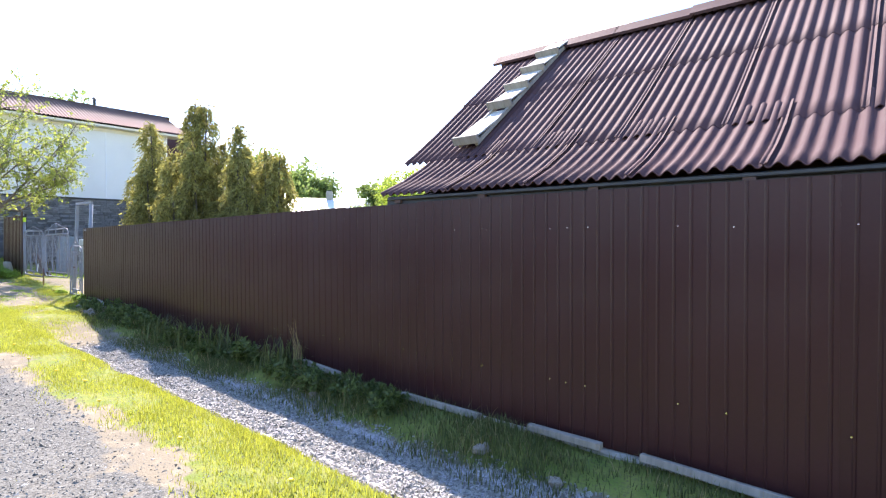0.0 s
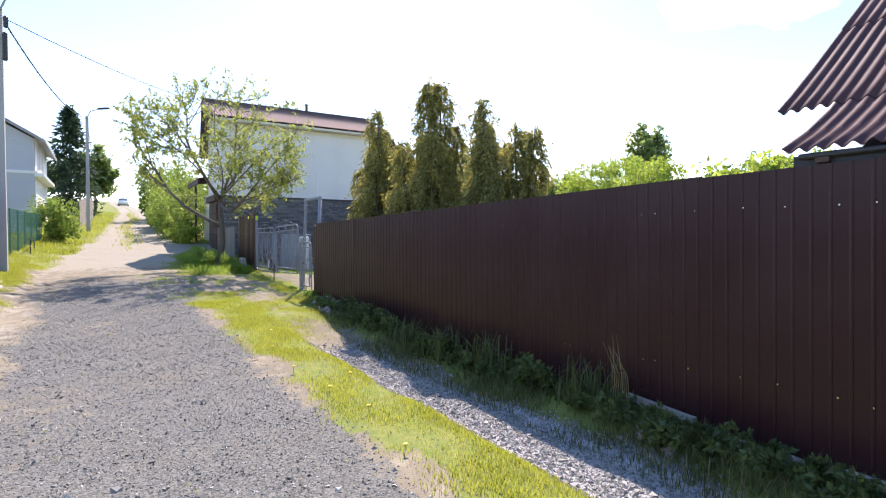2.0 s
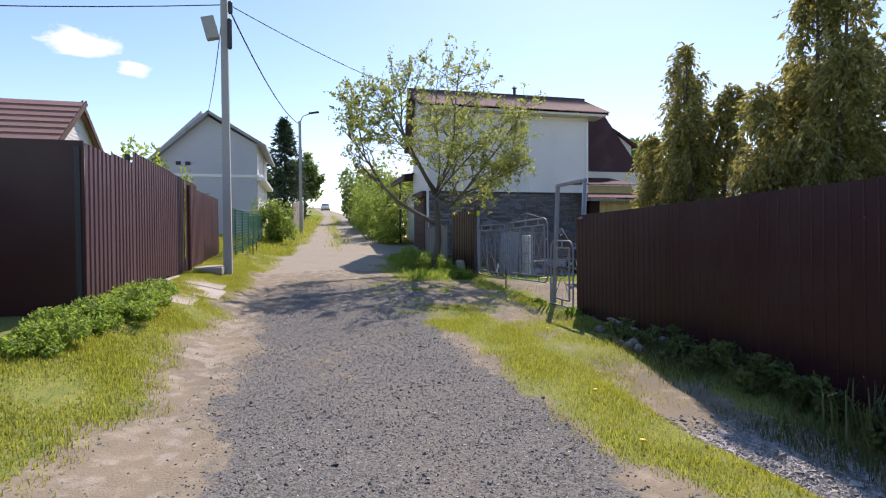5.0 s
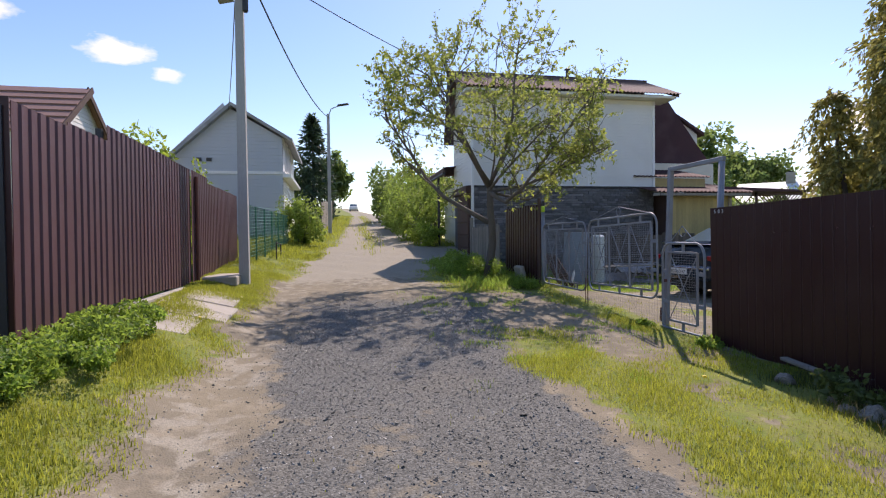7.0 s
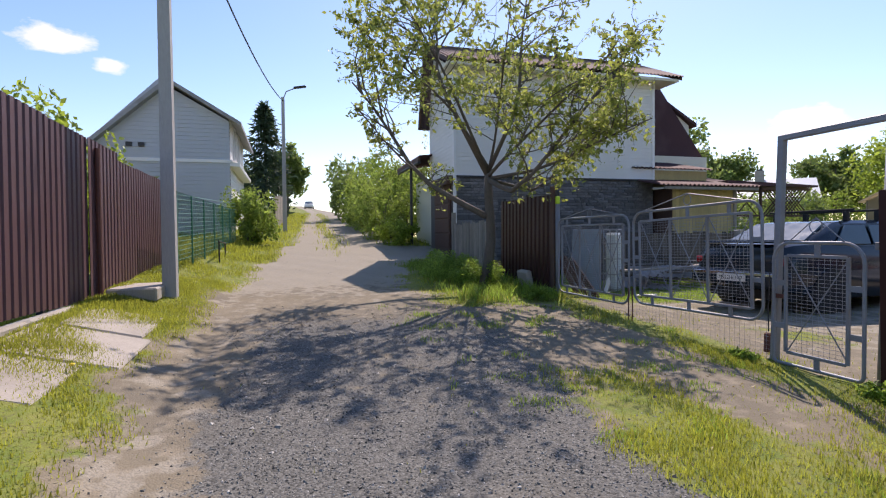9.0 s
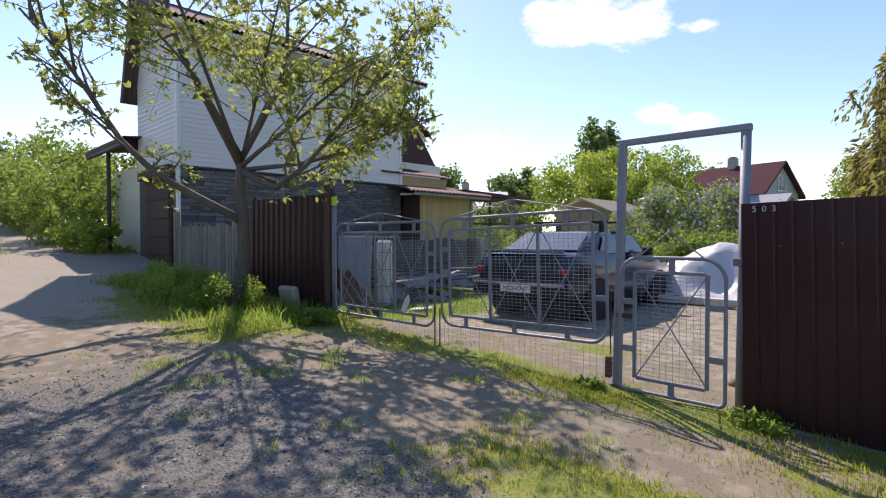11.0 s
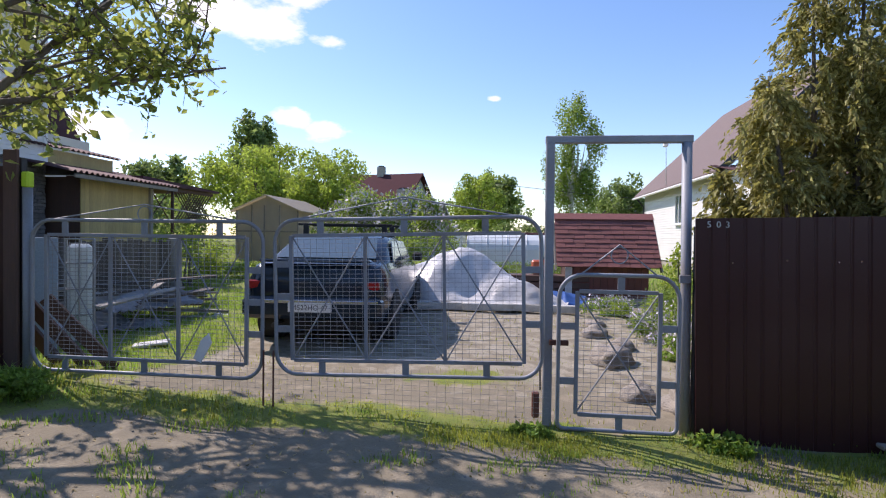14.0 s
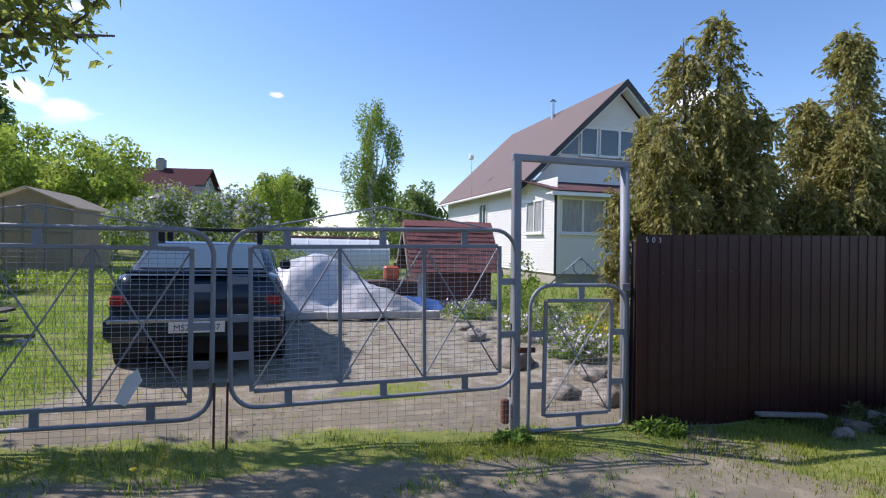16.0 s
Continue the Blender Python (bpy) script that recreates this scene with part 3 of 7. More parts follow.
def earth_material(m):
    m.use_nodes = True
    n, l = m.node_tree.nodes, m.node_tree.links
    b = n["Principled BSDF"]
    b.inputs["Roughness"].default_value = 0.95
    b.inputs["Specular IOR Level"].default_value = 0.2
    tc = n.new("ShaderNodeTexCoord")

    def noise_at(scale, detail=6.0):
        t = n.new("ShaderNodeTexNoise")
        t.inputs["Scale"].default_value, t.inputs["Detail"].default_value = scale, detail
        l.new(tc.outputs["Object"], t.inputs[0])
        return t.outputs[0]

    def two(fac, a, c):
        t = n.new("ShaderNodeMix")
        t.data_type = "RGBA"
        l.new(fac, t.inputs[0])
        for socket, v in ((t.inputs[6], a), (t.inputs[7], c)):
            if isinstance(v, tuple):
                socket.default_value = (*v, 1)
            else:
                l.new(v, socket)
        return t.outputs[2]

    def span(v, a, c, lo=0.0, hi=1.0):
        t = n.new("ShaderNodeMapRange")
        for i, k in enumerate((a, c, lo, hi)):
            t.inputs[i + 1].default_value = k
        l.new(v, t.inputs[0])
        return t.outputs[0]

    def attr(name):
        t = n.new("ShaderNodeAttribute")
        t.attribute_name = name
        return t.outputs["Fac"]

    def mask(name, edge=0.35):
        t = n.new("ShaderNodeMath")
        t.operation = "ADD"
        l.new(attr(name), t.inputs[0])
        l.new(span(noise_at(5, 8), 0.25, 0.75, -edge, edge), t.inputs[1])
        return span(t.outputs[0], 0.4, 0.6)

    coarse, fine, mid = noise_at(0.7), noise_at(45, 3), noise_at(6)
    dirt = two(span(coarse, 0.35, 0.65), (0.24, 0.205, 0.14), (0.19, 0.167, 0.122))
    dirt = two(span(mid, 0.5, 0.72), dirt, (0.315, 0.272, 0.195))
    dirt = two(span(fine, 0.5, 0.72, 0, 0.5), dirt, (0.18, 0.152, 0.115))
    dirt = two(mask("sandy", 0.5), dirt, two(span(fine, 0.45, 0.75), (0.325, 0.293, 0.225), (0.235, 0.212, 0.165)))
    cell = n.new("ShaderNodeTexVoronoi")
    cell.inputs["Scale"].default_value = 75
    l.new(tc.outputs["Object"], cell.inputs[0])
    sep = n.new("ShaderNodeSeparateColor")
    l.new(cell.outputs["Color"], sep.inputs[0])
    stones = two(span(sep.outputs[0], 0.1, 1.0), (0.085, 0.086, 0.076), (0.215, 0.213, 0.187))
    stones = two(span(cell.outputs["Distance"], 0.4, 0.8, 0, 0.3), stones, (0.09, 0.085, 0.08))
    stones = two(span(coarse, 0.52, 0.75, 0, 0.35), stones, dirt)
    turf = two(span(mid, 0.35, 0.65), (0.15, 0.2, 0.04), (0.23, 0.245, 0.06))
    turf = two(span(fine, 0.5, 0.7, 0, 0.6), turf, (0.12, 0.1, 0.06))
    grit = two(span(sep.outputs[1], 0.1, 1.0), (0.26, 0.25, 0.26), (0.46, 0.45, 0.45))
    c = two(mask("stony"), dirt, stones)
    c = two(mask("strip", 0.2), c, grit)
    c = two(mask("grassy"), c, turf)
    l.new(c, b.inputs["Base Color"])
    bp = n.new("ShaderNodeBump")
    bp.inputs["Strength"].default_value, bp.inputs["Distance"].default_value = 0.35, 0.01
    hsum = n.new("ShaderNodeMath")
    hsum.operation = "SUBTRACT"
    l.new(fine, hsum.inputs[0])
    l.new(cell.outputs["Distance"], hsum.inputs[1])
    l.new(hsum.outputs[0], bp.inputs["Height"])
    l.new(bp.outputs[0], b.inputs["Normal"])


earth_material(ground.data.materials[0])


# ---- fences ----
def sheet_mesh(width, height, period=0.145, depth=0.02, thick=0.006, flat=0.52, mat=None):
    """A corrugated steel sheet in x and z, its ribs facing -y, its foot at z 0."""
    prof, x = [], 0.0
    while x < width - 1e-6:
        for f, d in ((0.0, 0.0), (flat, 0.0), (flat + 0.3 * (1 - flat), depth), (1 - 0.3 * (1 - flat), depth)):
            if x + f * period <= width + 1e-6:
                prof.append((x + f * period, d))
        x += period
    prof.append((width, 0.0))
    v = [(px, d + o, z) for o in (0, thick) for z in (0, height) for px, d in prof]
    n, f = len(prof), []
    for i in range(n - 1):
        f += [(i, i + 1, n + i + 1, n + i), (2 * n + i + 1, 2 * n + i, 3 * n + i, 3 * n + i + 1),
              (n + i, n + i + 1, 3 * n + i + 1, 3 * n + i), (i + 1, i, 2 * n + i, 2 * n + i + 1)]
    f += [(0, n, 3 * n, 2 * n), (n - 1, 3 * n - 1, 4 * n - 1, 2 * n - 1)]
    me = bpy.data.meshes.new("sheet")
    me.from_pydata(v, [], f)
    me.materials.append(mat or M["fence"])
    return me


def fence_sheet(me, parent, m):
    ob = new("sheet", me)
    ob.parent = parent
    ob.matrix_basis = m
    return ob


def right_top(x):
    return float(ramp(x, (-9.7, 1.665), (-3.2, 1.81), (0, 1.885), (4.4, 1.945), (12, 2.0)))


fence_r = thing("steel_fence", "dark brown corrugated steel sheet fence with riveted rails", "fence", kind="structure")
sheet_w = 1.15
sheet_r = sheet_mesh(sheet_w + 0.03, 2.02, 0.115, 0.0065, flat=0.76)
x = -9.62
while x < 12:
    tilt = math.degrees(math.atan2(right_top(x + sheet_w) - right_top(x), sheet_w))
    fence_sheet(sheet_r, fence_r, pose(x, random.uniform(-0.003, 0.003), right_top(x) - 2.02 + random.uniform(-0.006, 0.006), 0, -tilt, random.uniform(-0.15, 0.15)))
    part("post", boxed(x - 0.02, x + 0.04, 0.05, 0.11, -0.4, right_top(x) - 0.05, bevel=0.004), M["dark"], fence_r)
    x += sheet_w
for z in (0.36, 1.62):
    part("rail", tubed([(-9.6, 0.045, z - 0.26), (-3.2, 0.045, z - 0.1), (0, 0.045, z), (12, 0.045, z + 0.04)], 0.018, 4), M["dark"], fence_r)
bolt = part("bolt", tubed([(0, -0.004, 0), (0, 0.002, 0)], 0.0065, 6), M["chrome"], fence_r)
bolt.matrix_basis = pose(-9.41, 0, 1.36)
k = 1
while k < 44:
    bx = -9.41 + 0.29 * k * (1.18 if k % 3 else 0.97)
    if bx > 6:
        break
    off = float(ramp(bx, (-9.6, -0.26), (-3.2, -0.1), (0, 0), (12, 0.04)))
    for z in (0.36, 1.62):
        share("bolt", bolt, fence_r, pose(bx + random.uniform(-0.02, 0.02), random.choice((0.0, 0.0)), z + off + random.uniform(-0.01, 0.01)))
    k += 1
# Concrete footing and loose boards along the foot of the fence.
part("footing", boxed(-1.5, 12, -0.05, 0.16, -0.6, -0.1, bevel=0.02), M["concrete"], fence_r)
for bx, ln, bz in ((-1.1, 0.7, 0.0), (2.1, 0.65, -0.03), (3.05, 0.95, -0.05), (4.1, 0.9, -0.06), (0.6, 1.0, -0.06)):
    ob = part("board", boxed(-ln / 2, ln / 2, -0.06, 0.0, -0.05, 0.01, bevel=0.006), M["old_wood"], fence_r, "weathered grey edging board")
    ob.matrix_basis = pose(bx + ln / 2, -0.07, bz, random.uniform(-12, 5), random.uniform(-2, 3), random.uniform(-2, 2))


def wall_text(body, size, mat, m, name, parent=None, label="", depth=0.002):
    cu = bpy.data.curves.new(name, "FONT")
    cu.body, cu.size, cu.extrude = body, size, depth
    cu.align_x = "CENTER"
    tmp = bpy.data.objects.new(name, cu)
    scene.collection.objects.link(tmp)
    bpy.context.view_layer.update()
    me = bpy.data.meshes.new_from_object(tmp.evaluated_get(bpy.context.evaluated_depsgraph_get()))
    bpy.data.objects.remove(tmp)
    me.materials.clear()
    me.materials.append(mat)
    ob = new(name, me)
    ob.parent = parent
    ob.matrix_basis = m
    return tagged(ob, label)


for i, ch in enumerate("503"):
    wall_text(ch, 0.062, M["number"], pose(-9.575 + 0.062 * i, -0.006, right_top(-9.5) - 0.062, 90, random.uniform(-3, 3), 0), "house_number_digit", fence_r, "pale metal house number digit", 0.003)

# The brown fence across the road.
fence_l = thing("steel_fence", "reddish brown corrugated steel fence with stepped top", "fence", kind="structure")
sheet_l = sheet_mesh(1.15 + 0.03, 2.0, depth=0.015, flat=0.56, mat=M["fence_l"])
sheet_short = sheet_mesh(0.915 + 0.03, 2.0, depth=0.015, flat=0.56, mat=M["fence_l"])
x, i = -8.84, 0
while x > -18.2:
    w = 0.915 if i < 2 else 1.15
    top = (2.48, 2.5, 2.66, 2.65, 2.62, 2.6, 2.6, 2.6)[min(i, 7)] if x > -14.4 else 2.5
    # ribs face the road, so the sheet is turned half round
    fence_sheet(sheet_short if i < 2 else sheet_l, fence_l, pose(x, -6.8 + (0.03 if i == 5 else 0), top - 2.0, 0, 0.8, 180))
    part("post", boxed(x - 0.03, x + 0.03, -6.9, -6.84, 0, top - 0.05), M["dark"], fence_l)
    x -= w
    i += 1
part("end_sheet", boxed(-8.84, -8.83, -9.6, -6.8, 0.3, 2.5), M["fence"], fence_l)
part("gate_post", tubed([(-14.37, -6.74, 0.45), (-14.37, -6.74, 2.5)], 0.03, 8), M["rust"], fence_l, "rusty red steel gate post")
part("footing", boxed(-14.3, -10.3, -6.86, -6.74, 0.3, 0.6, bevel=0.02), M["concrete"], fence_l, "grey concrete footing under the sheets")
x = -8.84
while x < 10:
    fence_sheet(sheet_l, fence_l, pose(x + 1.15, -9.6, 0.3, 0, 0, 180))
    x += 1.15


# ---- gate ----
def round_loop(x0, x1, z0, z1, r, low_r, steps=6):
    pts = []
    for cx, cz, a0, q in ((x1 - r, z1 - r, 90, r), (x1 - low_r, z0 + low_r, 0, low_r), (x0 + low_r, z0 + low_r, -90, low_r), (x0 + r, z1 - r, -180, r)):
        for k in range(steps + 1):
            a = radians(a0 - 90 * k / steps)
            pts.append((cx + q * math.cos(a), 0, cz + q * math.sin(a)))
    return pts + [pts[0]]


def gate_leaf(name, label, x0, x1, z0, z1, panels, braces, spacers, sides, apex, y=0.0, tilt=0.0, low_r=0.17):
    """A welded leaf: bent tube outside, an angle-iron frame with wire mesh inside, flat spacers between the two."""
    g = thing(name, label, "gate", ((x0 + x1) / 2, y, z0), 0, "yard gates")
    hw, h = (x1 - x0) / 2, z1 - z0
    part("tube_frame", tubed(round_loop(-hw, hw, 0, h, 0.17, low_r), 0.0155, 8, cap=False), M["paint"], g, smooth=True)
    ix, iz0, iz1 = hw - 0.13, 0.11, h - 0.12
    bm = bmesh.new()
    for a in (-ix, ix):
        box(bm, a - 0.014, a + 0.014, -0.012, 0.012, iz0, iz1, 0.002)
    for a in (iz0, iz1):
        box(bm, -ix + 0.015, ix - 0.015, -0.011, 0.011, a - 0.014, a + 0.014, 0.002)
    part("inner_frame", bm, M["paint"], g)
    for p in panels:
        part("upright", boxed(-ix + 2 * ix * p - 0.012, -ix + 2 * ix * p + 0.012, -0.013, 0.009, iz0 + 0.015, iz1 - 0.015), M["paint"], g)
    for a, b, flip in braces:
        xa, xb = -ix + 2 * ix * a, -ix + 2 * ix * b
        za, zb = (iz0, iz1) if not flip else (iz1, iz0)
        part("brace", tubed([(xa, 0.014, za), (xb, 0.014, zb)], 0.006, 6), M["paint"], g)
    bm = bmesh.new()
    nx, nz = int(2 * ix / 0.05), int((iz1 - iz0) / 0.033)
    for k in range(1, nx):
        a = -ix + 2 * ix * k / nx
        tube(bm, [(a, 0.004, iz0), (a, 0.004, iz1)], 0.0016, 3, False)
    for k in range(1, nz):
        a = iz0 + (iz1 - iz0) * k / nz
        tube(bm, [(-ix, 0.007, a), (ix, 0.007, a)], 0.002, 3, False)
    tagged(part("wire_mesh", bm, M["wire"], g, "galvanised welded wire mesh"), kind="stuff")
    for p in spacers:
        a = -hw + 2 * hw * p
        part("spacer", boxed(a - 0.025, a + 0.025, -0.006, 0.006, h - 0.12, h - 0.01), M["paint"], g)
        part("spacer", boxed(a - 0.025, a + 0.025, -0.006, 0.006, 0.01, 0.11), M["paint"], g)
    for side, z in sides:
        part("spacer", boxed(*sorted((side * (hw - 0.01), side * ix)), -0.006, 0.006, z - 0.025, z + 0.025), M["paint"], g)
    ax, az = apex
    part("top_wire", tubed([(-hw + 0.15, 0, h), (ax, 0, h + az), (hw - 0.15, 0, h)], 0.006, 6), M["paint"], g)
    ring = [(ax + 0.06 * math.cos(a * math.pi / 6), 0, h + az - 0.075 + 0.06 * math.sin(a * math.pi / 6)) for a in range(13)]
    part("ring", tubed(ring, 0.005, 5, False), M["paint"], g)
    g.matrix_world = g.matrix_world @ pose(0, 0, 0, 0, tilt, 0)
    return g


gate_leaf("gate_leaf", "grey painted tube gate leaf with welded wire mesh", -14.84, -12.86, 0.385, 1.61, (0.33, 0.67), ((0.0, 0.33, False), (0.0, 0.33, True), (0.33, 0.67, False), (0.33, 0.67, True), (0.67, 1, False), (0.67, 1, True)),
          (0.15, 0.5, 0.82), ((1, 0.35), (1, 0.6), (1, 0.85)), (0.0, 0.13))
gate_leaf("gate_leaf", "grey painted sagging tube gate leaf with wire mesh", -12.74, -10.71, 0.46, 1.65, (0.33, 0.67), ((0.0, 0.33, False), (0.0, 0.33, True), (0.33, 0.67, False), (0.33, 0.67, True), (0.67, 1, False), (0.67, 1, True)),
          (0.18, 0.5, 0.8), ((-1, 0.35), (-1, 0.6), (-1, 0.85), (1, 0.4), (1, 0.8)), (0.0, 0.16), tilt=-1.4)
gate_leaf("wicket_gate", "grey painted narrow wicket gate with cross brace", -10.6, -9.76, 0.13, 1.255, (), ((0, 1, False), (0, 1, True)),
          (0.52,), ((-1, 0.35), (-1, 0.75), (1, 0.35), (1, 0.75)), (0.0, 0.22), low_r=0.05)
portal = thing("gate_portal", "grey welded pipe portal over the wicket gate", "gate frame", (-10.16, 0.09, gz(-10.16, 0.09)))
part("post", boxed(-0.54, -0.475, -0.032, 0.032, -0.2, 2.14, bevel=0.006), M["paint"], portal)
part("post", tubed([(0.48, 0, -0.2), (0.48, 0, 2.13)], 0.038, 10), M["paint"], portal, smooth=True)
part("lintel", boxed(-0.545, 0.52, -0.026, 0.026, 2.13, 2.185, bevel=0.006), M["paint"], portal)
part("latch_box", boxed(0.42, 0.5, -0.06, -0.035, 1.1, 1.16, bevel=0.004), M["paint"], portal)
part("latch_bolt", boxed(-0.5, -0.36, -0.06, -0.035, 0.62, 0.66, bevel=0.004), M["rust"], portal)
part("padlock_box", boxed(-0.62, -0.565, -0.03, 0.03, 0.07, 0.26, bevel=0.01), M["rust"], portal, "rusty iron lock box")
part("chain", tubed([(-0.56, -0.04, 0.85), (-0.565, -0.04, 0.5), (-0.56, -0.03, 0.28)], 0.006, 6), M["dark"], portal)
portal.matrix_world = portal.matrix_world @ pose(0, 0, 0, -2.2, 0, 0)
hinge_post = thing("gate_post", "pale blue painted steel gate post with lime cap", "gate post", (-14.9, 0.02, gz(-14.9, 0)))
part("post", tubed([(0, 0, -0.2), (0, 0, 1.55)], 0.036, 10), M["paint"], hinge_post, smooth=True)
part("cap", boxed(-0.035, 0.035, -0.035, 0.035, 1.55, 1.68, bevel=0.012), M["lime"], hinge_post, "lime green plastic cap")
sill_wire = bmesh.new()
for k in range(62):
    a = -14.7 + 0.0655 * k
    tube(sill_wire, [(a, 0.03, gz(a, 0) - 0.02), (a, 0.03, 0.5)], 0.0012, 3, False)
for k in range(9):
    tube(sill_wire, [(-14.8, 0.03, 0.18 + 0.035 * k), (-10.66, 0.03, 0.14 + 0.04 * k)], 0.0012, 3, False)
tagged(part("skirt_mesh", sill_wire, M["wire"], None, "rusty wire mesh hung under the gate leaves"), category="wire mesh", kind="stuff")
for a in (-12.84, -12.76):
    ob = part("drop_bolt", tubed([(a, -0.02, gz(a, 0) - 0.05), (a, -0.02, 0.62)], 0.008, 6), M["rust"], None, "rusty drop bolt rod at the gate leaves")
    tagged(ob, category="bolt")

# Brown sheet panel between the gate and the tree.
panel = thing("fence_panel", "dark red brown steel fence panel with wavy top", "fence panel", (-16.22, 0.0, gz(-16.22, 0)))
for k in range(2):
    ob = new("sheet", sheet_mesh(1.2, 1.72, 0.17, 0.03))
    ob.parent = panel
    ob.matrix_basis = pose(-1.2 + 1.2 * k, 0, -0.05, 0, 1.2, 0)
for k in (-1.15, 0, 1.22):
    part("post", boxed(k - 0.03, k + 0.03, 0.035, 0.09, -0.2, 1.72), M["dark"], panel)
part("edge_board", boxed(1.14, 1.27, -0.03, 0.0, -0.1, 1.78, bevel=0.005), M["brown_wood"], panel)
chunk = part("concrete_block", boxed(-0.2, 0.2, -0.06, 0.06, 0, 0.36, bevel=0.03), M["concrete"], None, "broken grey concrete slab leaning on the panel")
chunk.matrix_world = pose(-15.75, -0.16, gz(-15.75, -0.16) - 0.03, 12, 0, 4)
tagged(chunk, category="concrete slab")


# ---- houses ----
def lapped(bm, y0, y1, z0, z1, step=0.1, depth=0.014, cut=None):
    """Lapped boards on the plane x = 0 facing +x. cut(z) gives the ends of the row at that height."""
    z = z0
    while z < z1 - 1e-4:
        t = min(z + step, z1)
        a0, b0 = cut(z) if cut else (y0, y1)
        a1, b1 = cut(t) if cut else (y0, y1)
        if b0 - a0 > 0.02:
            v = [bm.verts.new(p) for p in ((depth, a0, z), (depth, b0, z), (0.001, max(b1, a1 + 0.001), t), (0.001, a1, t), (-0.01, a0, z), (-0.01, b0, z))]
            bm.faces.new((v[0], v[1], v[2], v[3]))
            bm.faces.new((v[4], v[5], v[1], v[0]))
        z = t
    return bm


def wave_roof(width, run, mat, parent, m, pitch=0.11, amp=0.017, name="roof", label="", rows=1, profile=None):
    """A corrugated roof: waves along y, running up x from 0 to run; profile(x) gives its height."""
    ny = int(width / pitch * 6)
    xs = np.linspace(0, run, max(2, rows + 1)) if profile is None else np.linspace(0, run, 14)
    ys = np.linspace(0, width, ny + 1)
    v = []
    for o in (0, -0.012):
        for a in xs:
            for b in ys:
                v.append((a, b, amp * math.cos(2 * math.pi * b / pitch) + o + (profile(a) if profile else 0)))
    n, f = ny + 1, []
    off = len(xs) * n
    for i in range(len(xs) - 1):
        for j in range(ny):
            q = (i * n + j, (i + 1) * n + j, (i + 1) * n + j + 1, i * n + j + 1)
            f += [q[::-1], tuple(k + off for k in q)]
    for j in range(ny):
        f += [(j, j + 1, off + j + 1, off + j), ((len(xs) - 1) * n + j + 1, (len(xs) - 1) * n + j, off + (len(xs) - 1) * n + j, off + (len(xs) - 1) * n + j + 1)]
    for j in (0, ny):
        for i in range(len(xs) - 1):
            f.append((i * n + j, (i + 1) * n + j, off + (i + 1) * n + j, off + i * n + j))
    ob = solid(name, v, f, mat, parent, label)
    ob.data.shade_smooth()
    ob.matrix_basis = m
    return ob


def slope_pose(x0, z0, x1, z1, y):
    """A roof frame whose x runs up from (x0, z0) to (x1, z1), and y along."""
    a = math.degrees(math.atan2(z1 - z0, abs(x1 - x0)))
    return pose(x0, y, z0, 0, -a, 0) if x1 > x0 else pose(x0, y, z0, 0, 0, 180) @ pose(0, 0, 0, 0, -a, 0)


def window_unit(parent, w, h, m, bars=(0.5,), frame_w=0.06, pane=None):
    """A window in the plane y = 0 facing -y, centred, in the wall's pose m."""
    win = new("window")
    win.parent = parent
    win.matrix_basis = m
    for x0, x1, z0, z1 in ((-w / 2, w / 2, h / 2 - frame_w, h / 2), (-w / 2, w / 2, -h / 2, -h / 2 + frame_w), (-w / 2, -w / 2 + frame_w, -h / 2 + frame_w, h / 2 - frame_w), (w / 2 - frame_w, w / 2, -h / 2 + frame_w, h / 2 - frame_w)):
        part("frame", boxed(x0, x1, -0.05, 0.03, z0, z1, bevel=0.006), M["trim"], win)
    edges = [0.0, *bars, 1.0]
    for b in bars:
        c = -w / 2 + w * b
        part("mullion", boxed(c - 0.03, c + 0.03, -0.045, 0.02, -h / 2 + frame_w, h / 2 - frame_w, bevel=0.004), M["trim"], win)
    for a, b in zip(edges, edges[1:]):
        part("pane", boxed(-w / 2 + w * a + 0.02, -w / 2 + w * b - 0.02, -0.008, 0.004, -h / 2 + 0.03, h / 2 - 0.03), pane or M["window"], win)
    part("sill", boxed(-w / 2 - 0.05, w / 2 + 0.05, -0.1, 0.0, -h / 2 - 0.05, -h / 2 - 0.005, bevel=0.006), M["trim"], win)
    return win


# House with the garage: stone below, white siding above.
gh_x, gh_y1, gh_z = -20.7, 6.36, 0.75
garage = thing("garage_house", "white sided house with grey stone base and garage", "house", (gh_x, 0, gh_z))
part("wall", boxed(-2.6, -0.02, 0.0, gh_y1, -0.3, 5.15), M["mortar"], garage, "dark block wall")
part("siding", lapped(bmesh.new(), -0.02, gh_y1 + 0.02, 2.25, 5.15, 0.105), M["siding"], garage, "white lapped vinyl siding")
front = bmesh.new()
lapped(front, 0.0, 2.62, 2.25, 6.3, 0.105, cut=lambda z: (max(0.0, 0.3 + (z - 5.3) * 2.0) if z > 5.15 else 0.0, 2.62 - max(0, z - 4.6) * 0.3))
ob = part("siding", front, M["siding"], garage, "white lapped siding over the garage door")
ob.matrix_basis = pose(0.0, -0.012, 0, 0, 0, -90) @ Matrix.Diagonal((1, -1, 1, 1))
part("corner_trim", boxed(-0.07, 0.03, -0.04, 0.03, 0, 5.15, bevel=0.004), M["trim"], garage)
part("corner_trim", boxed(-0.05, 0.03, gh_y1 - 0.04, gh_y1 + 0.05, 2.2, 5.15, bevel=0.004), M["trim"], garage)
part("seam_trim", boxed(0.0, 0.022, 3.95, 3.99, 2.25, 5.15), M["trim"], garage)
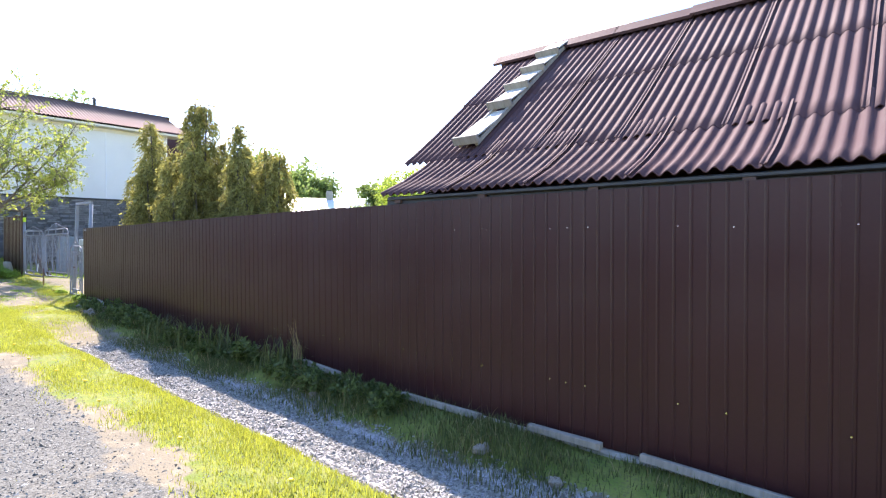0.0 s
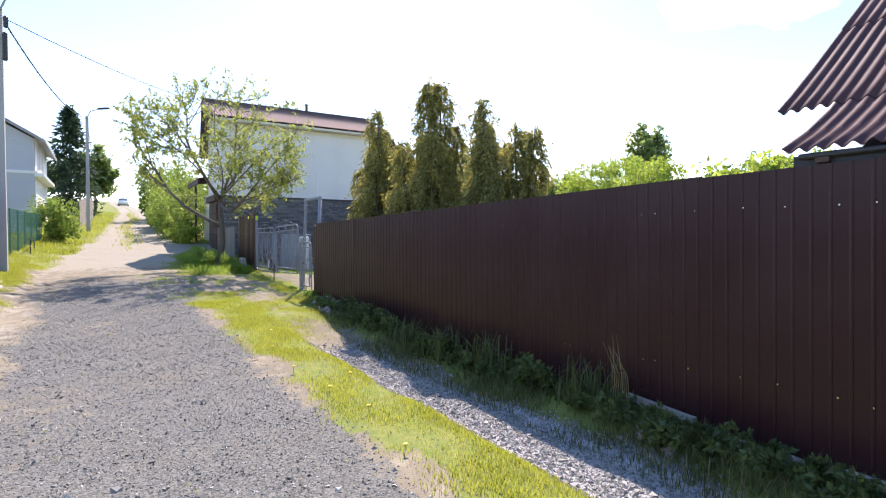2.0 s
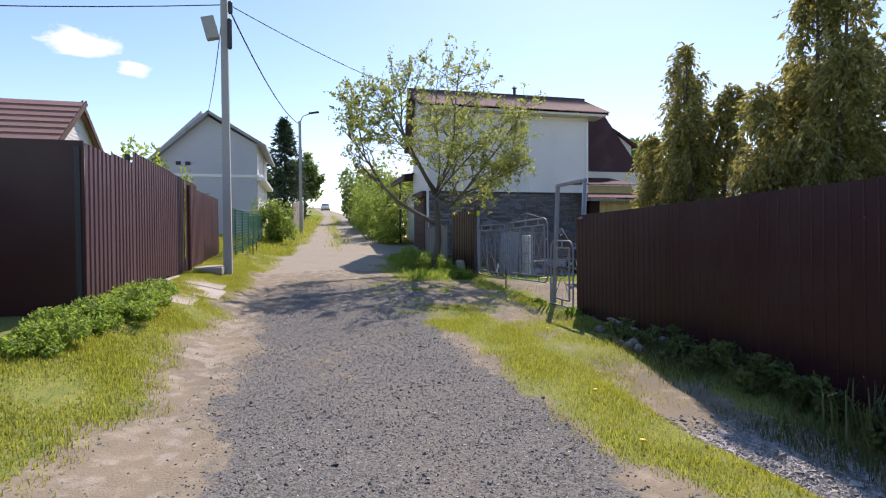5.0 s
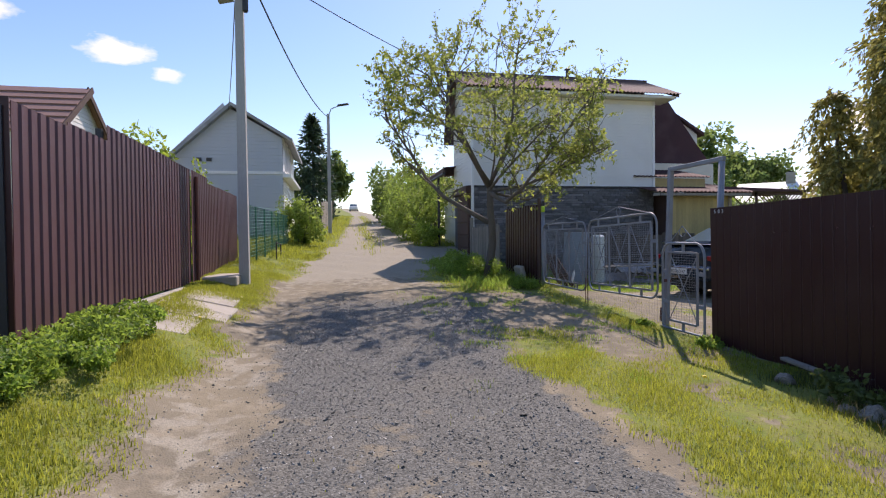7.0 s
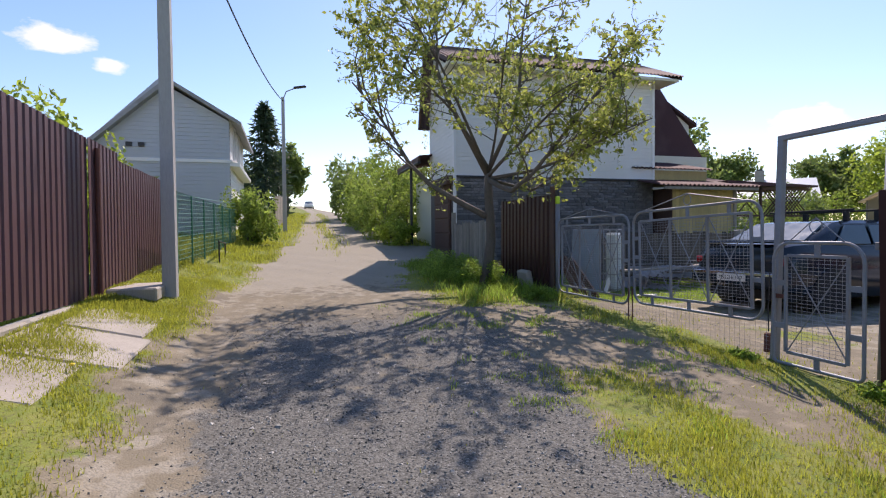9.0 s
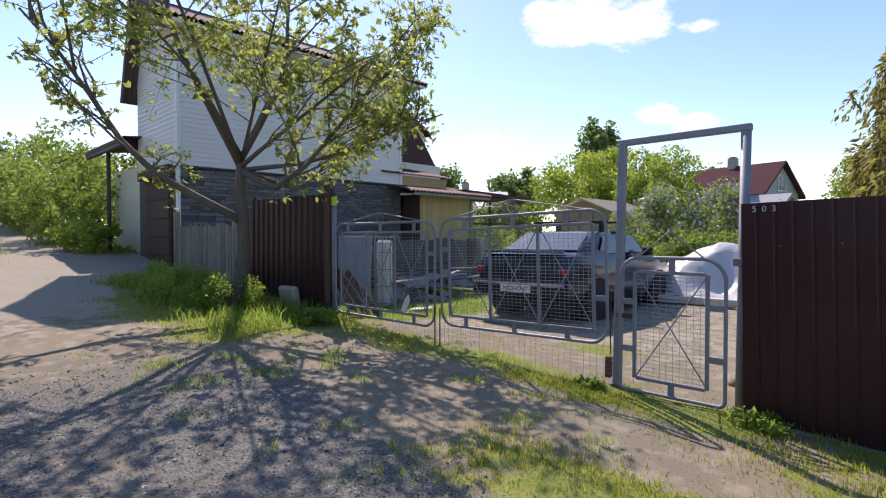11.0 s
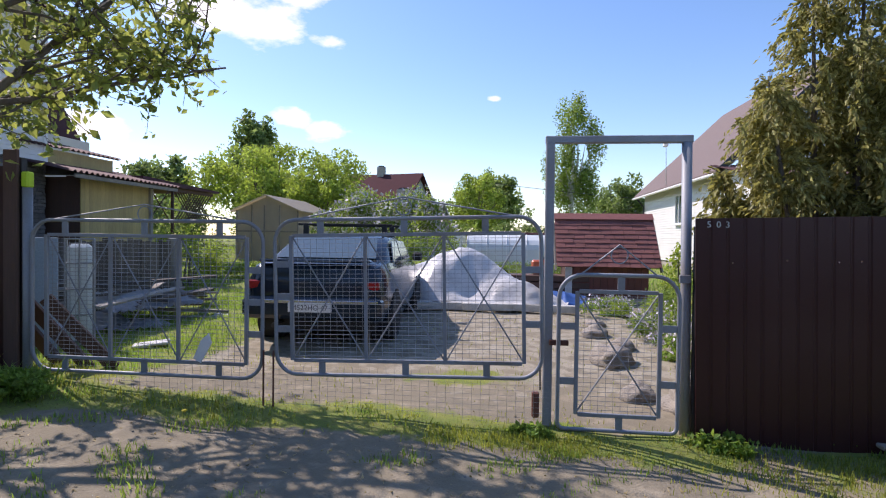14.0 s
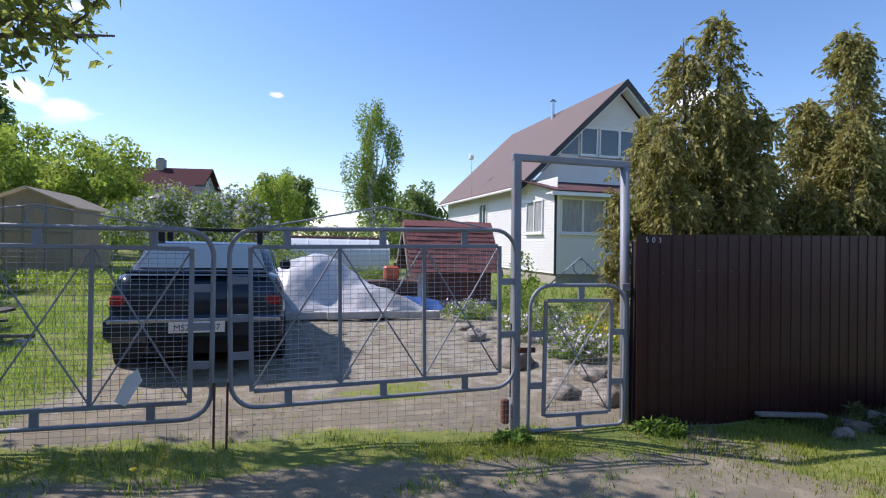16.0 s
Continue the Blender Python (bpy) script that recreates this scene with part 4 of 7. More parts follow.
part("drip_trim", boxed(-0.01, 0.05, 0.04, gh_y1 - 0.05, 2.21, 2.25), M["dark"], garage)
part("soffit", boxed(-0.5, 0.42, -0.3, gh_y1 + 0.6, 5.16, 5.24), M["cream"], garage)
part("fascia", boxed(-0.02, 0.03, 0.04, gh_y1, 5.0, 5.15), M["cream"], garage)
wave_roof(7.4, 2.72, M["house_roof"], garage, slope_pose(0.5, 5.3, -1.95, 6.42, gh_y1 + 0.72), 0.13, 0.02, label="brown corrugated roof slope")
wave_roof(7.7, 2.6, M["house_roof"], garage, slope_pose(-2.8, 4.0, -1.95, 6.42, -0.35), 0.13, 0.02, label="steep brown corrugated roof slope")
part("rake_board", prism(bmesh.new(), [(0.5, 5.18), (0.5, 5.3), (-1.95, 6.4), (-2.8, 4.0), (-2.65, 3.98), (-1.9, 6.2)], -0.36, -0.31), M["brown_wood"], garage)
part("rake_board", prism(bmesh.new(), [(0.5, 5.18), (0.5, 5.3), (-1.95, 6.4), (-1.9, 6.2)], gh_y1 + 0.6, gh_y1 + 0.65), M["brown_wood"], garage)
part("gable", prism(bmesh.new(), [(0.0, 5.15), (-1.95, 6.3), (-2.6, 4.2), (-2.6, 5.0)], gh_y1 - 0.1, gh_y1), M["siding"], garage)
door = part("garage_door", boxed(-1.95, -0.35, -0.05, 0.0, -0.2, 2.0), M["brown_wood"], garage, "dark brown garage door")
for k in range(5):
    part("panel", boxed(-1.9, -0.4, -0.075, -0.052, -0.15 + 0.42 * k, 0.23 + 0.42 * k, bevel=0.01), M["brown_wood"], door)
part("door_head", boxed(-2.1, -0.1, -0.2, -0.03, 2.02, 2.26, bevel=0.01), M["brown_wood"], garage)
part("vent_pipe", tubed([(-2.1, 4.2, 6.2), (-2.1, 4.2, 6.75)], 0.06, 10), M["dark"], garage)
part("vent_cap", tubed([(-2.1, 4.2, 6.75), (-2.1, 4.2, 6.83)], [0.12, 0.03], 10), M["dark"], garage)

# Annex with a low roof on the road side.
annex = thing("annex", "cream boarded annex with a low brown roof", "annex", (-23.4, 0.15, 0.9))
part("wall", boxed(-3.0, 0.05, 0.1, 5, -0.3, 2.4), M["cream"], annex)
part("siding", lapped(bmesh.new(), 0, 1.0, 0, 2.4, 0.12), M["cream"], annex).matrix_basis = pose(-1.0, 0.08, 0, 0, 0, -90)
wave_roof(3.4, 5.2, M["onduline"], annex, pose(0.4, -0.6, 2.95, 0, 0, 90) @ pose(0, 0, 0, 0, -6, 0), 0.13, 0.018)
part("eave_board", boxed(-3.0, 0.35, -0.62, -0.56, 2.78, 2.92), M["brown_wood"], annex)
part("gutter", tubed([(-2.8, -0.6, 2.75), (0.4, -0.6, 2.75)], 0.05, 8), M["dark"], annex)
part("post", tubed([(-1.2, -0.5, -0.3), (-1.2, -0.5, 2.75)], 0.05, 8), M["dark"], annex)

# Tall brown roof behind.
main = thing("brown_roof_house", "house with a steep brown corrugated roof and dormer", "house", (-24.0, 6.6, 0.8))
part("wall", boxed(-6, 0.6, 0.2, 4.2, -0.4, 3.4), M["cream"], main)
part("roof", prism(bmesh.new(), [(-0.2, 3.35), (4.4, 3.35), (2.2, 6.2), (-0.2, 6.2)], -5.5, 0.25, "x"), M["onduline"], main)
wave_roof(4.2, 3.2, M["onduline"], main, slope_pose(1.6, 3.3, 0.3, 6.2, -0.1) , 0.13, 0.02)
part("dormer", prism(bmesh.new(), [(2.9, 4.2), (3.9, 4.2), (3.9, 4.7), (2.9, 5.4)], -2.0, 0.0, "x"), M["siding"], main)
part("dormer_roof", prism(bmesh.new(), [(2.7, 5.45), (2.7, 5.55), (4.1, 4.75), (4.1, 4.62)], -2.2, 0.2, "x"), M["onduline"], main)

# Ochre shed against the garage house.
shed = thing("garden_shed", "ochre boarded lean-to shed with corrugated roof", "shed", (-20.0, 6.4, 0.2))
for k in range(19):
    part("board", boxed(-0.02, 0.0, 0.12 + 0.115 * k, 0.23 + 0.115 * k, 0.0, 2.5 + random.uniform(-0.02, 0.02)), M["yellow_wood"], shed)
part("wall", boxed(-2.4, -0.03, 0.1, 2.3, 0, 2.5), M["brown_wood"], shed)
wave_roof(3.5, 2.6, M["onduline"], shed, slope_pose(0.45, 2.55, -2.0, 3.05, 2.9), 0.15, 0.025, label="brown corrugated lean-to roof")
wave_roof(2.9, 2.2, M["onduline"], shed, slope_pose(-0.6, 3.15, -2.6, 3.6, 2.1), 0.15, 0.025, label="brown corrugated upper roof")
part("fascia", boxed(0.38, 0.43, -0.5, 2.85, 2.42, 2.5), M["old_wood"], shed)
part("upper_wall", boxed(-2.5, -0.75, -0.3, 2.0, 2.75, 3.1), M["yellow_wood"], shed)
part("corner_post", boxed(-0.06, 0.06, 2.3, 2.4, 0, 2.45), M["old_wood"], shed)
lattice = thing("lattice_arbour", "brown wooden lattice arbour with a brown roof", "arbour", (-20.2, 8.9, 0.25))
for a, b in ((0.0, 1.0), (1.05, 3.1)):
    part("frame", boxed(-0.03, 0.03, a, a + 0.07, 0, 2.55), M["brown_wood"], lattice)
    part("rail", boxed(-0.03, 0.03, a, b, 2.45, 2.53), M["brown_wood"], lattice)
    part("rail", boxed(-0.03, 0.03, a, b, 1.6, 1.66), M["brown_wood"], lattice)
    bm = bmesh.new()
    k = a - 0.9
    while k < b + 0.9:
        for s in (1, -1):
            p, q = [Vector((0.01 * s, k - 0.43 * s, 1.63)), Vector((0.01 * s, k + 0.43 * s, 2.49))]
            if a <= min(p.y, q.y) and max(p.y, q.y) <= b:
                tube(bm, [p, q], 0.022, 4)
        k += 0.13
    if len(bm.verts):
        tagged(part("lattice", bm, M["brown_wood"], lattice), kind="stuff")
part("roof", prism(bmesh.new(), [(-0.3, 2.56), (3.3, 2.56), (3.3, 2.62), (-0.3, 2.72)], -2.0, 0.12, "x"), M["onduline"], lattice, "brown sheet roof")

# Film-covered garden house.
film_house = thing("film_greenhouse", "small gabled greenhouse of pale film over timber", "greenhouse", (-20.75, 17.1, 0.35))
part("front", prism(bmesh.new(), [(-1.3, 0), (1.35, 0), (1.35, 2.18), (0, 2.75), (-1.3, 2.18)], 0, 0.03), M["canvas"], film_house)
part("side", boxed(1.32, 1.35, 0.03, 4.0, 0, 2.18), M["canvas"], film_house)
part("side", boxed(-1.3, -1.27, 0.03, 4.0, 0, 2.18), M["canvas"], film_house)
part("back", boxed(-1.27, 1.32, 3.97, 4.0, 0, 2.18), M["canvas"], film_house)
part("roof", prism(bmesh.new(), [(0, 2.76), (1.55, 2.12), (1.55, 2.17), (0, 2.83)], -0.2, 4.2), M["canvas"], film_house, "pale film roof")
part("roof", prism(bmesh.new(), [(0, 2.76), (-1.5, 2.12), (-1.5, 2.17), (0, 2.83)], -0.2, 4.2), M["canvas"], film_house, "pale film roof")
for a in (-1.3, -0.65, -0.1, 0.55, 1.32):
    part("stud", boxed(a - 0.03, a + 0.03, -0.03, -0.002, 0, 2.2 if abs(a) > 1 else 2.4), M["old_wood"], film_house)
part("cross_rail", boxed(-1.3, 1.35, -0.035, -0.031, 1.3, 1.36), M["old_wood"], film_house)

# White house with the glazed porch.
wh = thing("white_house", "white sided gabled house with brown roof and glazed porch", "house", (-3.8, 15.0, 0.3))
part("foundation", boxed(0.05, 7.9, -2.4, 10.4, -0.4, 0.35), M["concrete"], wh, "grey concrete foundation")
part("wall", boxed(0.02, 7.9, 0.02, 10.4, 0.35, 3.45), M["mortar"], wh)
ob = part("siding", lapped(bmesh.new(), -10.4, 2.5, 0.35, 3.6, 0.11), M["siding"], wh, "white lapped siding")
ob.matrix_basis = pose(0, 0, 0, 0, 0, 180)
gable = bmesh.new()
lapped(gable, 0, 8, 3.3, 7.6, 0.11, cut=lambda z: (max(0.0, (z - 3.45) * 1.0), 7.9 - max(0.0, (z - 3.45) * 1.0)))
ob = part("gable_siding", gable, M["siding"], wh, "white lapped gable siding")
ob.matrix_basis = pose(0, 0, 0, 0, 0, -90) @ Matrix.Diagonal((1, 1, 1, 1)) @ pose(0, 0, 0)
part("gable_wall", prism(bmesh.new(), [(0.05, 3.45), (7.85, 3.45), (3.95, 7.4)], 0.02, 0.1), M["mortar"], wh)
for s in (1, -1):
    roof = prism(bmesh.new(), [(-0.45, 3.42), (3.95, 7.72), (3.95, 7.84), (-0.45, 3.54)], -0.5, 10.9)
    ob = part("roof", roof, M["roof_far"], wh, "brown bitumen shingle roof")
    if s < 0:
        ob.matrix_basis = pose(7.9, 0, 0) @ Matrix.Diagonal((-1, 1, 1, 1))
    rake = part("rake", prism(bmesh.new(), [(-0.47, 3.3), (3.95, 7.58), (3.95, 7.86), (-0.47, 3.56)], -0.54, -0.5), M["dark"], wh, "dark brown rake flashing")
    under = part("rake_soffit", prism(bmesh.new(), [(-0.3, 3.4), (3.95, 7.5), (3.95, 7.68), (-0.44, 3.41)], -0.49, -0.02), M["trim"], wh)
    if s < 0:
        rake.matrix_basis = under.matrix_basis = ob.matrix_basis
part("gutter", tubed([(-0.48, -0.5, 3.42), (-0.48, 10.9, 3.42)], 0.055, 8), M["trim"], wh)
part("downpipe", tubed([(-0.45, 10.2, 3.4), (-0.3, 10.2, 3.2), (-0.1, 10.2, 2.95), (-0.1, 10.2, 0.4)], 0.045, 8), M["dark"], wh)
part("downpipe", tubed([(-0.1, -2.55, 3.0), (-0.06, -2.5, 2.8), (-0.06, -2.55, 0.3)], 0.045, 8), M["dark"], wh)
part("porch_wall", boxed(0.02, 6.2, -2.48, 0.0, 0.35, 3.1), M["mortar"], wh)
ob = part("porch_siding", lapped(bmesh.new(), 0, 6.2, 0.35, 1.7, 0.11), M["siding"], wh, "white lapped porch siding")
ob.matrix_basis = pose(0, -2.5, 0, 0, 0, -90)
ob = part("porch_siding", lapped(bmesh.new(), 0, 6.2, 2.9, 3.1, 0.1), M["siding"], wh)
ob.matrix_basis = pose(0, -2.5, 0, 0, 0, -90)
part("corner_trim", boxed(-0.03, 0.12, -2.55, -2.46, 0.35, 3.1), M["trim"], wh)
wave_roof(6.9, 3.15, M["onduline"], wh, pose(-0.45, -3.0, 3.12, 0, 0, 90) @ pose(0, -6.9, 0, 0, -12, 0), 0.15, 0.022, label="brown corrugated porch roof")
part("porch_fascia", boxed(-0.45, 6.4, -3.0, -2.95, 2.95, 3.07), M["trim"], wh)
part("porch_soffit", boxed(-0.42, 6.4, -2.95, -2.5, 3.0, 3.05), M["trim"], wh)
window_unit(wh, 1.36, 1.2, pose(-0.02, -0.85, 2.33, 0, 0, -90), (0.5,), pane=M["curtain"])
for cx in (0.95, 2.75, 4.6):
    window_unit(wh, 1.7, 1.2, pose(cx, -2.52, 2.32), (0.5,), pane=M["curtain"])
window_unit(wh, 0.95, 1.25, pose(-0.02, 4.6, 2.55, 0, 0, -90), (0.5,))
for cx, w in ((2.6, 0.75), (3.5, 0.9), (4.4, 0.9), (5.3, 0.75)):
    window_unit(wh, w, 1.1, pose(cx, -0.04, 5.4), ())
tri_pane = part("corner_pane", prism(bmesh.new(), [(1.35, 4.87), (2.15, 4.87), (2.15, 5.7)], -0.03, -0.015), M["window"], wh, "triangular gable pane")
part("corner_frame", prism(bmesh.new(), [(1.22, 4.82), (2.2, 4.82), (2.2, 5.82)], -0.014, -0.005), M["trim"], wh)
part("flue", tubed([(3.6, 5, 7.2), (3.6, 5, 8.3)], 0.09, 10), M["chrome"], wh)
part("flue_cap", tubed([(3.6, 5, 8.32), (3.6, 5, 8.42)], [0.16, 0.05], 10), M["chrome"], wh)
part("antenna", tubed([(-0.4, 5.2, 3.6), (-0.45, 5.2, 5.4)], 0.02, 6), M["chrome"], wh)
part("antenna_head", boxed(-0.56, -0.36, 5.1, 5.3, 5.25, 5.5, bevel=0.05), M["trim"], wh)

# Grey two-storey house across the road.
grey = thing("grey_house", "grey sided two storey gabled house", "house", (-28.5, -6.5, 1.0))
part("wall", prism(bmesh.new(), [(-5.4, -0.6), (-0.02, -0.6), (-0.02, 4.6), (-2.05, 5.85), (-5.4, 2.85)], -6.5, -0.02, "x"), M["mortar"], grey)
gcut = lambda z: (-5.4 + max(0.0, z - 3.2) * 1.0, -0.0 - max(0.0, z - 4.75) * 1.75)
part("siding", lapped(bmesh.new(), -5.4, 0, -0.5, 6.2, 0.15, 0.02, cut=gcut), M["grey_siding"], grey, "grey lapped siding")
# Sunlit side of the grey house: its brightness is painted as white siding.
ob = part("side_siding", lapped(bmesh.new(), 0, 6.5, -0.5, 4.9, 0.15, 0.02), M["siding"], grey, "lapped siding on the sunlit road side, coloured white for the light")
ob.matrix_basis = pose(0, 0, 0, 0, 0, 90)
part("band", boxed(-0.02, 0.06, -5.4, 0.1, 3.18, 3.3), M["trim"], grey)
part("band", boxed(-6.5, 0.06, 0.0, 0.35, 3.05, 3.2), M["trim"], grey)
part("roof", prism(bmesh.new(), [(0.45, 4.55), (0.45, 4.68), (-2.05, 6.18), (-2.05, 6.04)], -7, 0.35, "x"), M["slate"], grey, "pale grey roof sheet")
part("roof", prism(bmesh.new(), [(-5.7, 2.7), (-5.8, 2.8), (-2.05, 6.18), (-2.05, 6.0)], -7, 0.35, "x"), M["slate"], grey, "pale grey roof sheet")
for cx in (-1.5, -3.2):
    window_unit(grey, 0.8, 1.3, pose(cx, 0.03, 4.1, 0, 0, 180), ())
    window_unit(grey, 0.8, 1.1, pose(cx, 0.03, 1.4, 0, 0, 180), ())
for cx in (-3.4, -3.0):
    part("vent", boxed(0.0, 0.08, cx - 0.1, cx + 0.1, 3.7, 3.85), M["dark"], grey)

tan = thing("tan_house", "house with tan metal tile roof and white gable", "house", (-21.0, -11.3, 0.8))
part("wall", boxed(-1.9, 1.9, -8, 0, -0.6, 3.4), M["cream"], tan)
gable = bmesh.new()
lapped(gable, -1.9, 1.9, 3.2, 4.85, 0.11, cut=lambda z: (-1.9 + max(0.0, z - 3.3) * 1.22, 1.9 - max(0.0, z - 3.3) * 1.22))
part("gable", gable, M["siding"], tan, "white lapped gable").matrix_basis = pose(0, 0.02, 0, 0, 0, 90)
for s in (1, -1):
    slope = new("roof")
    slope.parent = tan
    slope.matrix_basis = (pose(0, 0, 4.85) if s > 0 else pose(0, -8.2, 4.85, 0, 0, 180)) @ pose(0, 0, 0, 0, 38, 0)
    for k in range(7):
        part("tile_course", prism(bmesh.new(), [(0.36 * k, 0.0), (0.36 * k + 0.37, 0.0), (0.36 * k + 0.37, 0.06), (0.36 * k, 0.02)], -8.4, 0.3), M["tan_roof"], slope)
    part("rake", prism(bmesh.new(), [(-0.05, -0.12), (2.55, -0.12), (2.55, 0.04), (-0.05, 0.04)], 0.3 if s > 0 else -8.45, 0.34 if s > 0 else -8.41), M["brown_wood"], tan).matrix_basis = slope.matrix_basis

# Barn behind the steel fence.
barn = thing("brown_barn", "low barn with a swept brown corrugated roof", "barn", (0.15, 0.0, 0.0))


def swept(v):
    return float(ramp(v, (0, 2.0), (0.35, 2.16), (0.7, 2.36), (1.0, 2.58), (1.4, 2.89), (3.1, 4.27)))


barn_rows = [(0.0, 1.05), (0.8, 2.05), (1.97, 3.12)]
x = 0.0
wave = 0.105
while x < 11:
    for r, (v0, v1) in enumerate(barn_rows):
        w, lift = 0.945, 0.007 * r + random.uniform(0, 0.006)
        vs = np.linspace(v0, v1, 7)
        js = np.linspace(0, w, 73)
        V = np.array([(a, b, swept(b) + 0.018 * math.cos(2 * math.pi * a / wave) + lift + o + 0.008 * (x + a)) for o in (0, -0.01) for b in vs for a in js])
        n = len(js)
        F = []
        off = len(vs) * n
        for i in range(len(vs) - 1):
            for j in range(n - 1):
                q = (i * n + j, i * n + j + 1, (i + 1) * n + j + 1, (i + 1) * n + j)
                F += [q, tuple(k + off for k in q[::-1])]
        for j in range(n - 1):
            F += [(j + 1, j, off + j, off + j + 1)]
        for i in range(len(vs) - 1):
            for j in (0, n - 1):
                F.append((i * n + j, (i + 1) * n + j, off + (i + 1) * n + j, off + i * n + j))
        ob = solid("roof_sheet", V, F, M["onduline"], barn, smooth=True)
        ob.matrix_basis = pose(x - (0.42 if r > 0 else 0.0), 0, 0)
    x += 0.9
for k in range(12):
    ob = part("ridge_cap", prism(bmesh.new(), [(-0.16, -0.1), (0, 0.05), (0.16, -0.1), (0.14, -0.13), (0, 0.01), (-0.14, -0.13)], 0, 1.0, "x"), M["onduline"], barn)
    ob.matrix_basis = pose(-0.62 + 0.97 * k, 3.12, 4.36 + 0.008 * k + (k % 2) * 0.008)
back = [(3.1, 4.27), (6.2, 2.0), (6.2, 1.95), (3.1, 4.2)]
part("back_roof", prism(bmesh.new(), back, -0.25, 11, "x"), M["onduline"], barn)
part("eave_beam", boxed(0.05, 11, 0.06, 0.16, 1.86, 1.96), M["dark"], barn, "dark timber eave beam")
part("end_wall", prism(bmesh.new(), [(0.3, 0), (5.8, 0), (5.8, 2.1), (3.1, 4.1), (0.9, 2.3), (0.3, 2.0)], 0.35, 0.45, "x"), M["brown_wood"], barn)
part("front_wall", boxed(0.5, 11, 0.5, 0.6, 0, 2.1), M["brown_wood"], barn)
for k in range(10):
    part("rafter", boxed(0.2 + 1.1 * k, 0.28 + 1.1 * k, 0.02, 0.9, 1.9, 1.97), M["brown_wood"], barn)
for k in (0.25, 3.3, 6.3):
    part("post", boxed(k, k + 0.1, 0.2, 0.3, 0, 1.9), M["old_wood"], barn)
part("eave_strip", tubed([(0.1, 0.03, 1.95), (11, 0.03, 2.03)], 0.02, 6), M["dark"], barn)
ladder = thing("roof_ladder", "weathered pale wooden roof ladder with stepped boards", "ladder", (0.62, 0.95, swept(0.95)))
ang = math.degrees(math.atan2(swept(3.1) - swept(0.95), 2.15))
L_len = 2.85
frame_m = pose(0, 0, 0.05, ang, 0, 0)
for s in (-0.12, 0.12):
    part("rail", boxed(s - 0.02, s + 0.02, 0, L_len, 0.0, 0.05, bevel=0.005), M["old_wood"], ladder).matrix_basis = frame_m
for k in range(5):
    y0 = 0.0 if k == 0 else 0.86 + 0.5 * (k - 1)
    ln = 0.84 if k == 0 else 0.48
    step = new("step")
    step.parent = ladder
    step.matrix_basis = frame_m @ pose(0, y0, 0.05, -7, 0, random.uniform(-2, 2))
    part("board", boxed(-0.15, 0.15, 0, ln, 0.05, 0.068, bevel=0.004), M["rung"], step)
    part("riser", boxed(-0.18, 0.18, -0.03, 0.015, -0.01, 0.09, bevel=0.005), M["old_wood"], step)


# ---- plants ----
def unit(v):
    return v / np.maximum(np.linalg.norm(v, axis=1, keepdims=True), 1e-9)


def leaf_mesh(name, points, size, mat, parent=None, label="", aspect=0.5, hang=0.0, spread=0.35, axis=None, seed=1):
    """One diamond with a crease for each point: leaves, needles or sprays."""
    r = np.random.default_rng(seed)
    p = np.asarray(points, float)
    n = len(p)
    d = unit(r.normal(size=(n, 3)) + (0 if axis is None else np.asarray(axis) * 2.0) + np.array([0, 0, -hang]))
    s = unit(np.cross(d, r.normal(size=(n, 3))))
    up = np.cross(s, d)
    ln = size * (1 + spread * r.normal(size=(n, 1))).clip(0.4, 1.8)
    w = ln * aspect * 0.5
    v = np.empty((n, 4, 3))
    v[:, 0] = p
    v[:, 1] = p + d * ln * 0.45 + s * w + up * w * 0.35
    v[:, 2] = p + d * ln
    v[:, 3] = p + d * ln * 0.45 - s * w + up * w * 0.35
    f = np.arange(n * 4).reshape(n, 4)
    f = np.concatenate([f[:, [0, 1, 2]], f[:, [0, 2, 3]]])
    return solid(name, v.reshape(-1, 3), f, mat, parent, label)


def bent(a, b, r, sag=0.12, n=5):
    a, b = np.asarray(a, float), np.asarray(b, float)
    ln = np.linalg.norm(b - a)
    off = r.normal(size=3) * sag * ln
    return [tuple(a + (b - a) * t + off * math.sin(math.pi * t) * (0.6 + 0.4 * math.sin(5 * t))) for t in np.linspace(0, 1, n)]


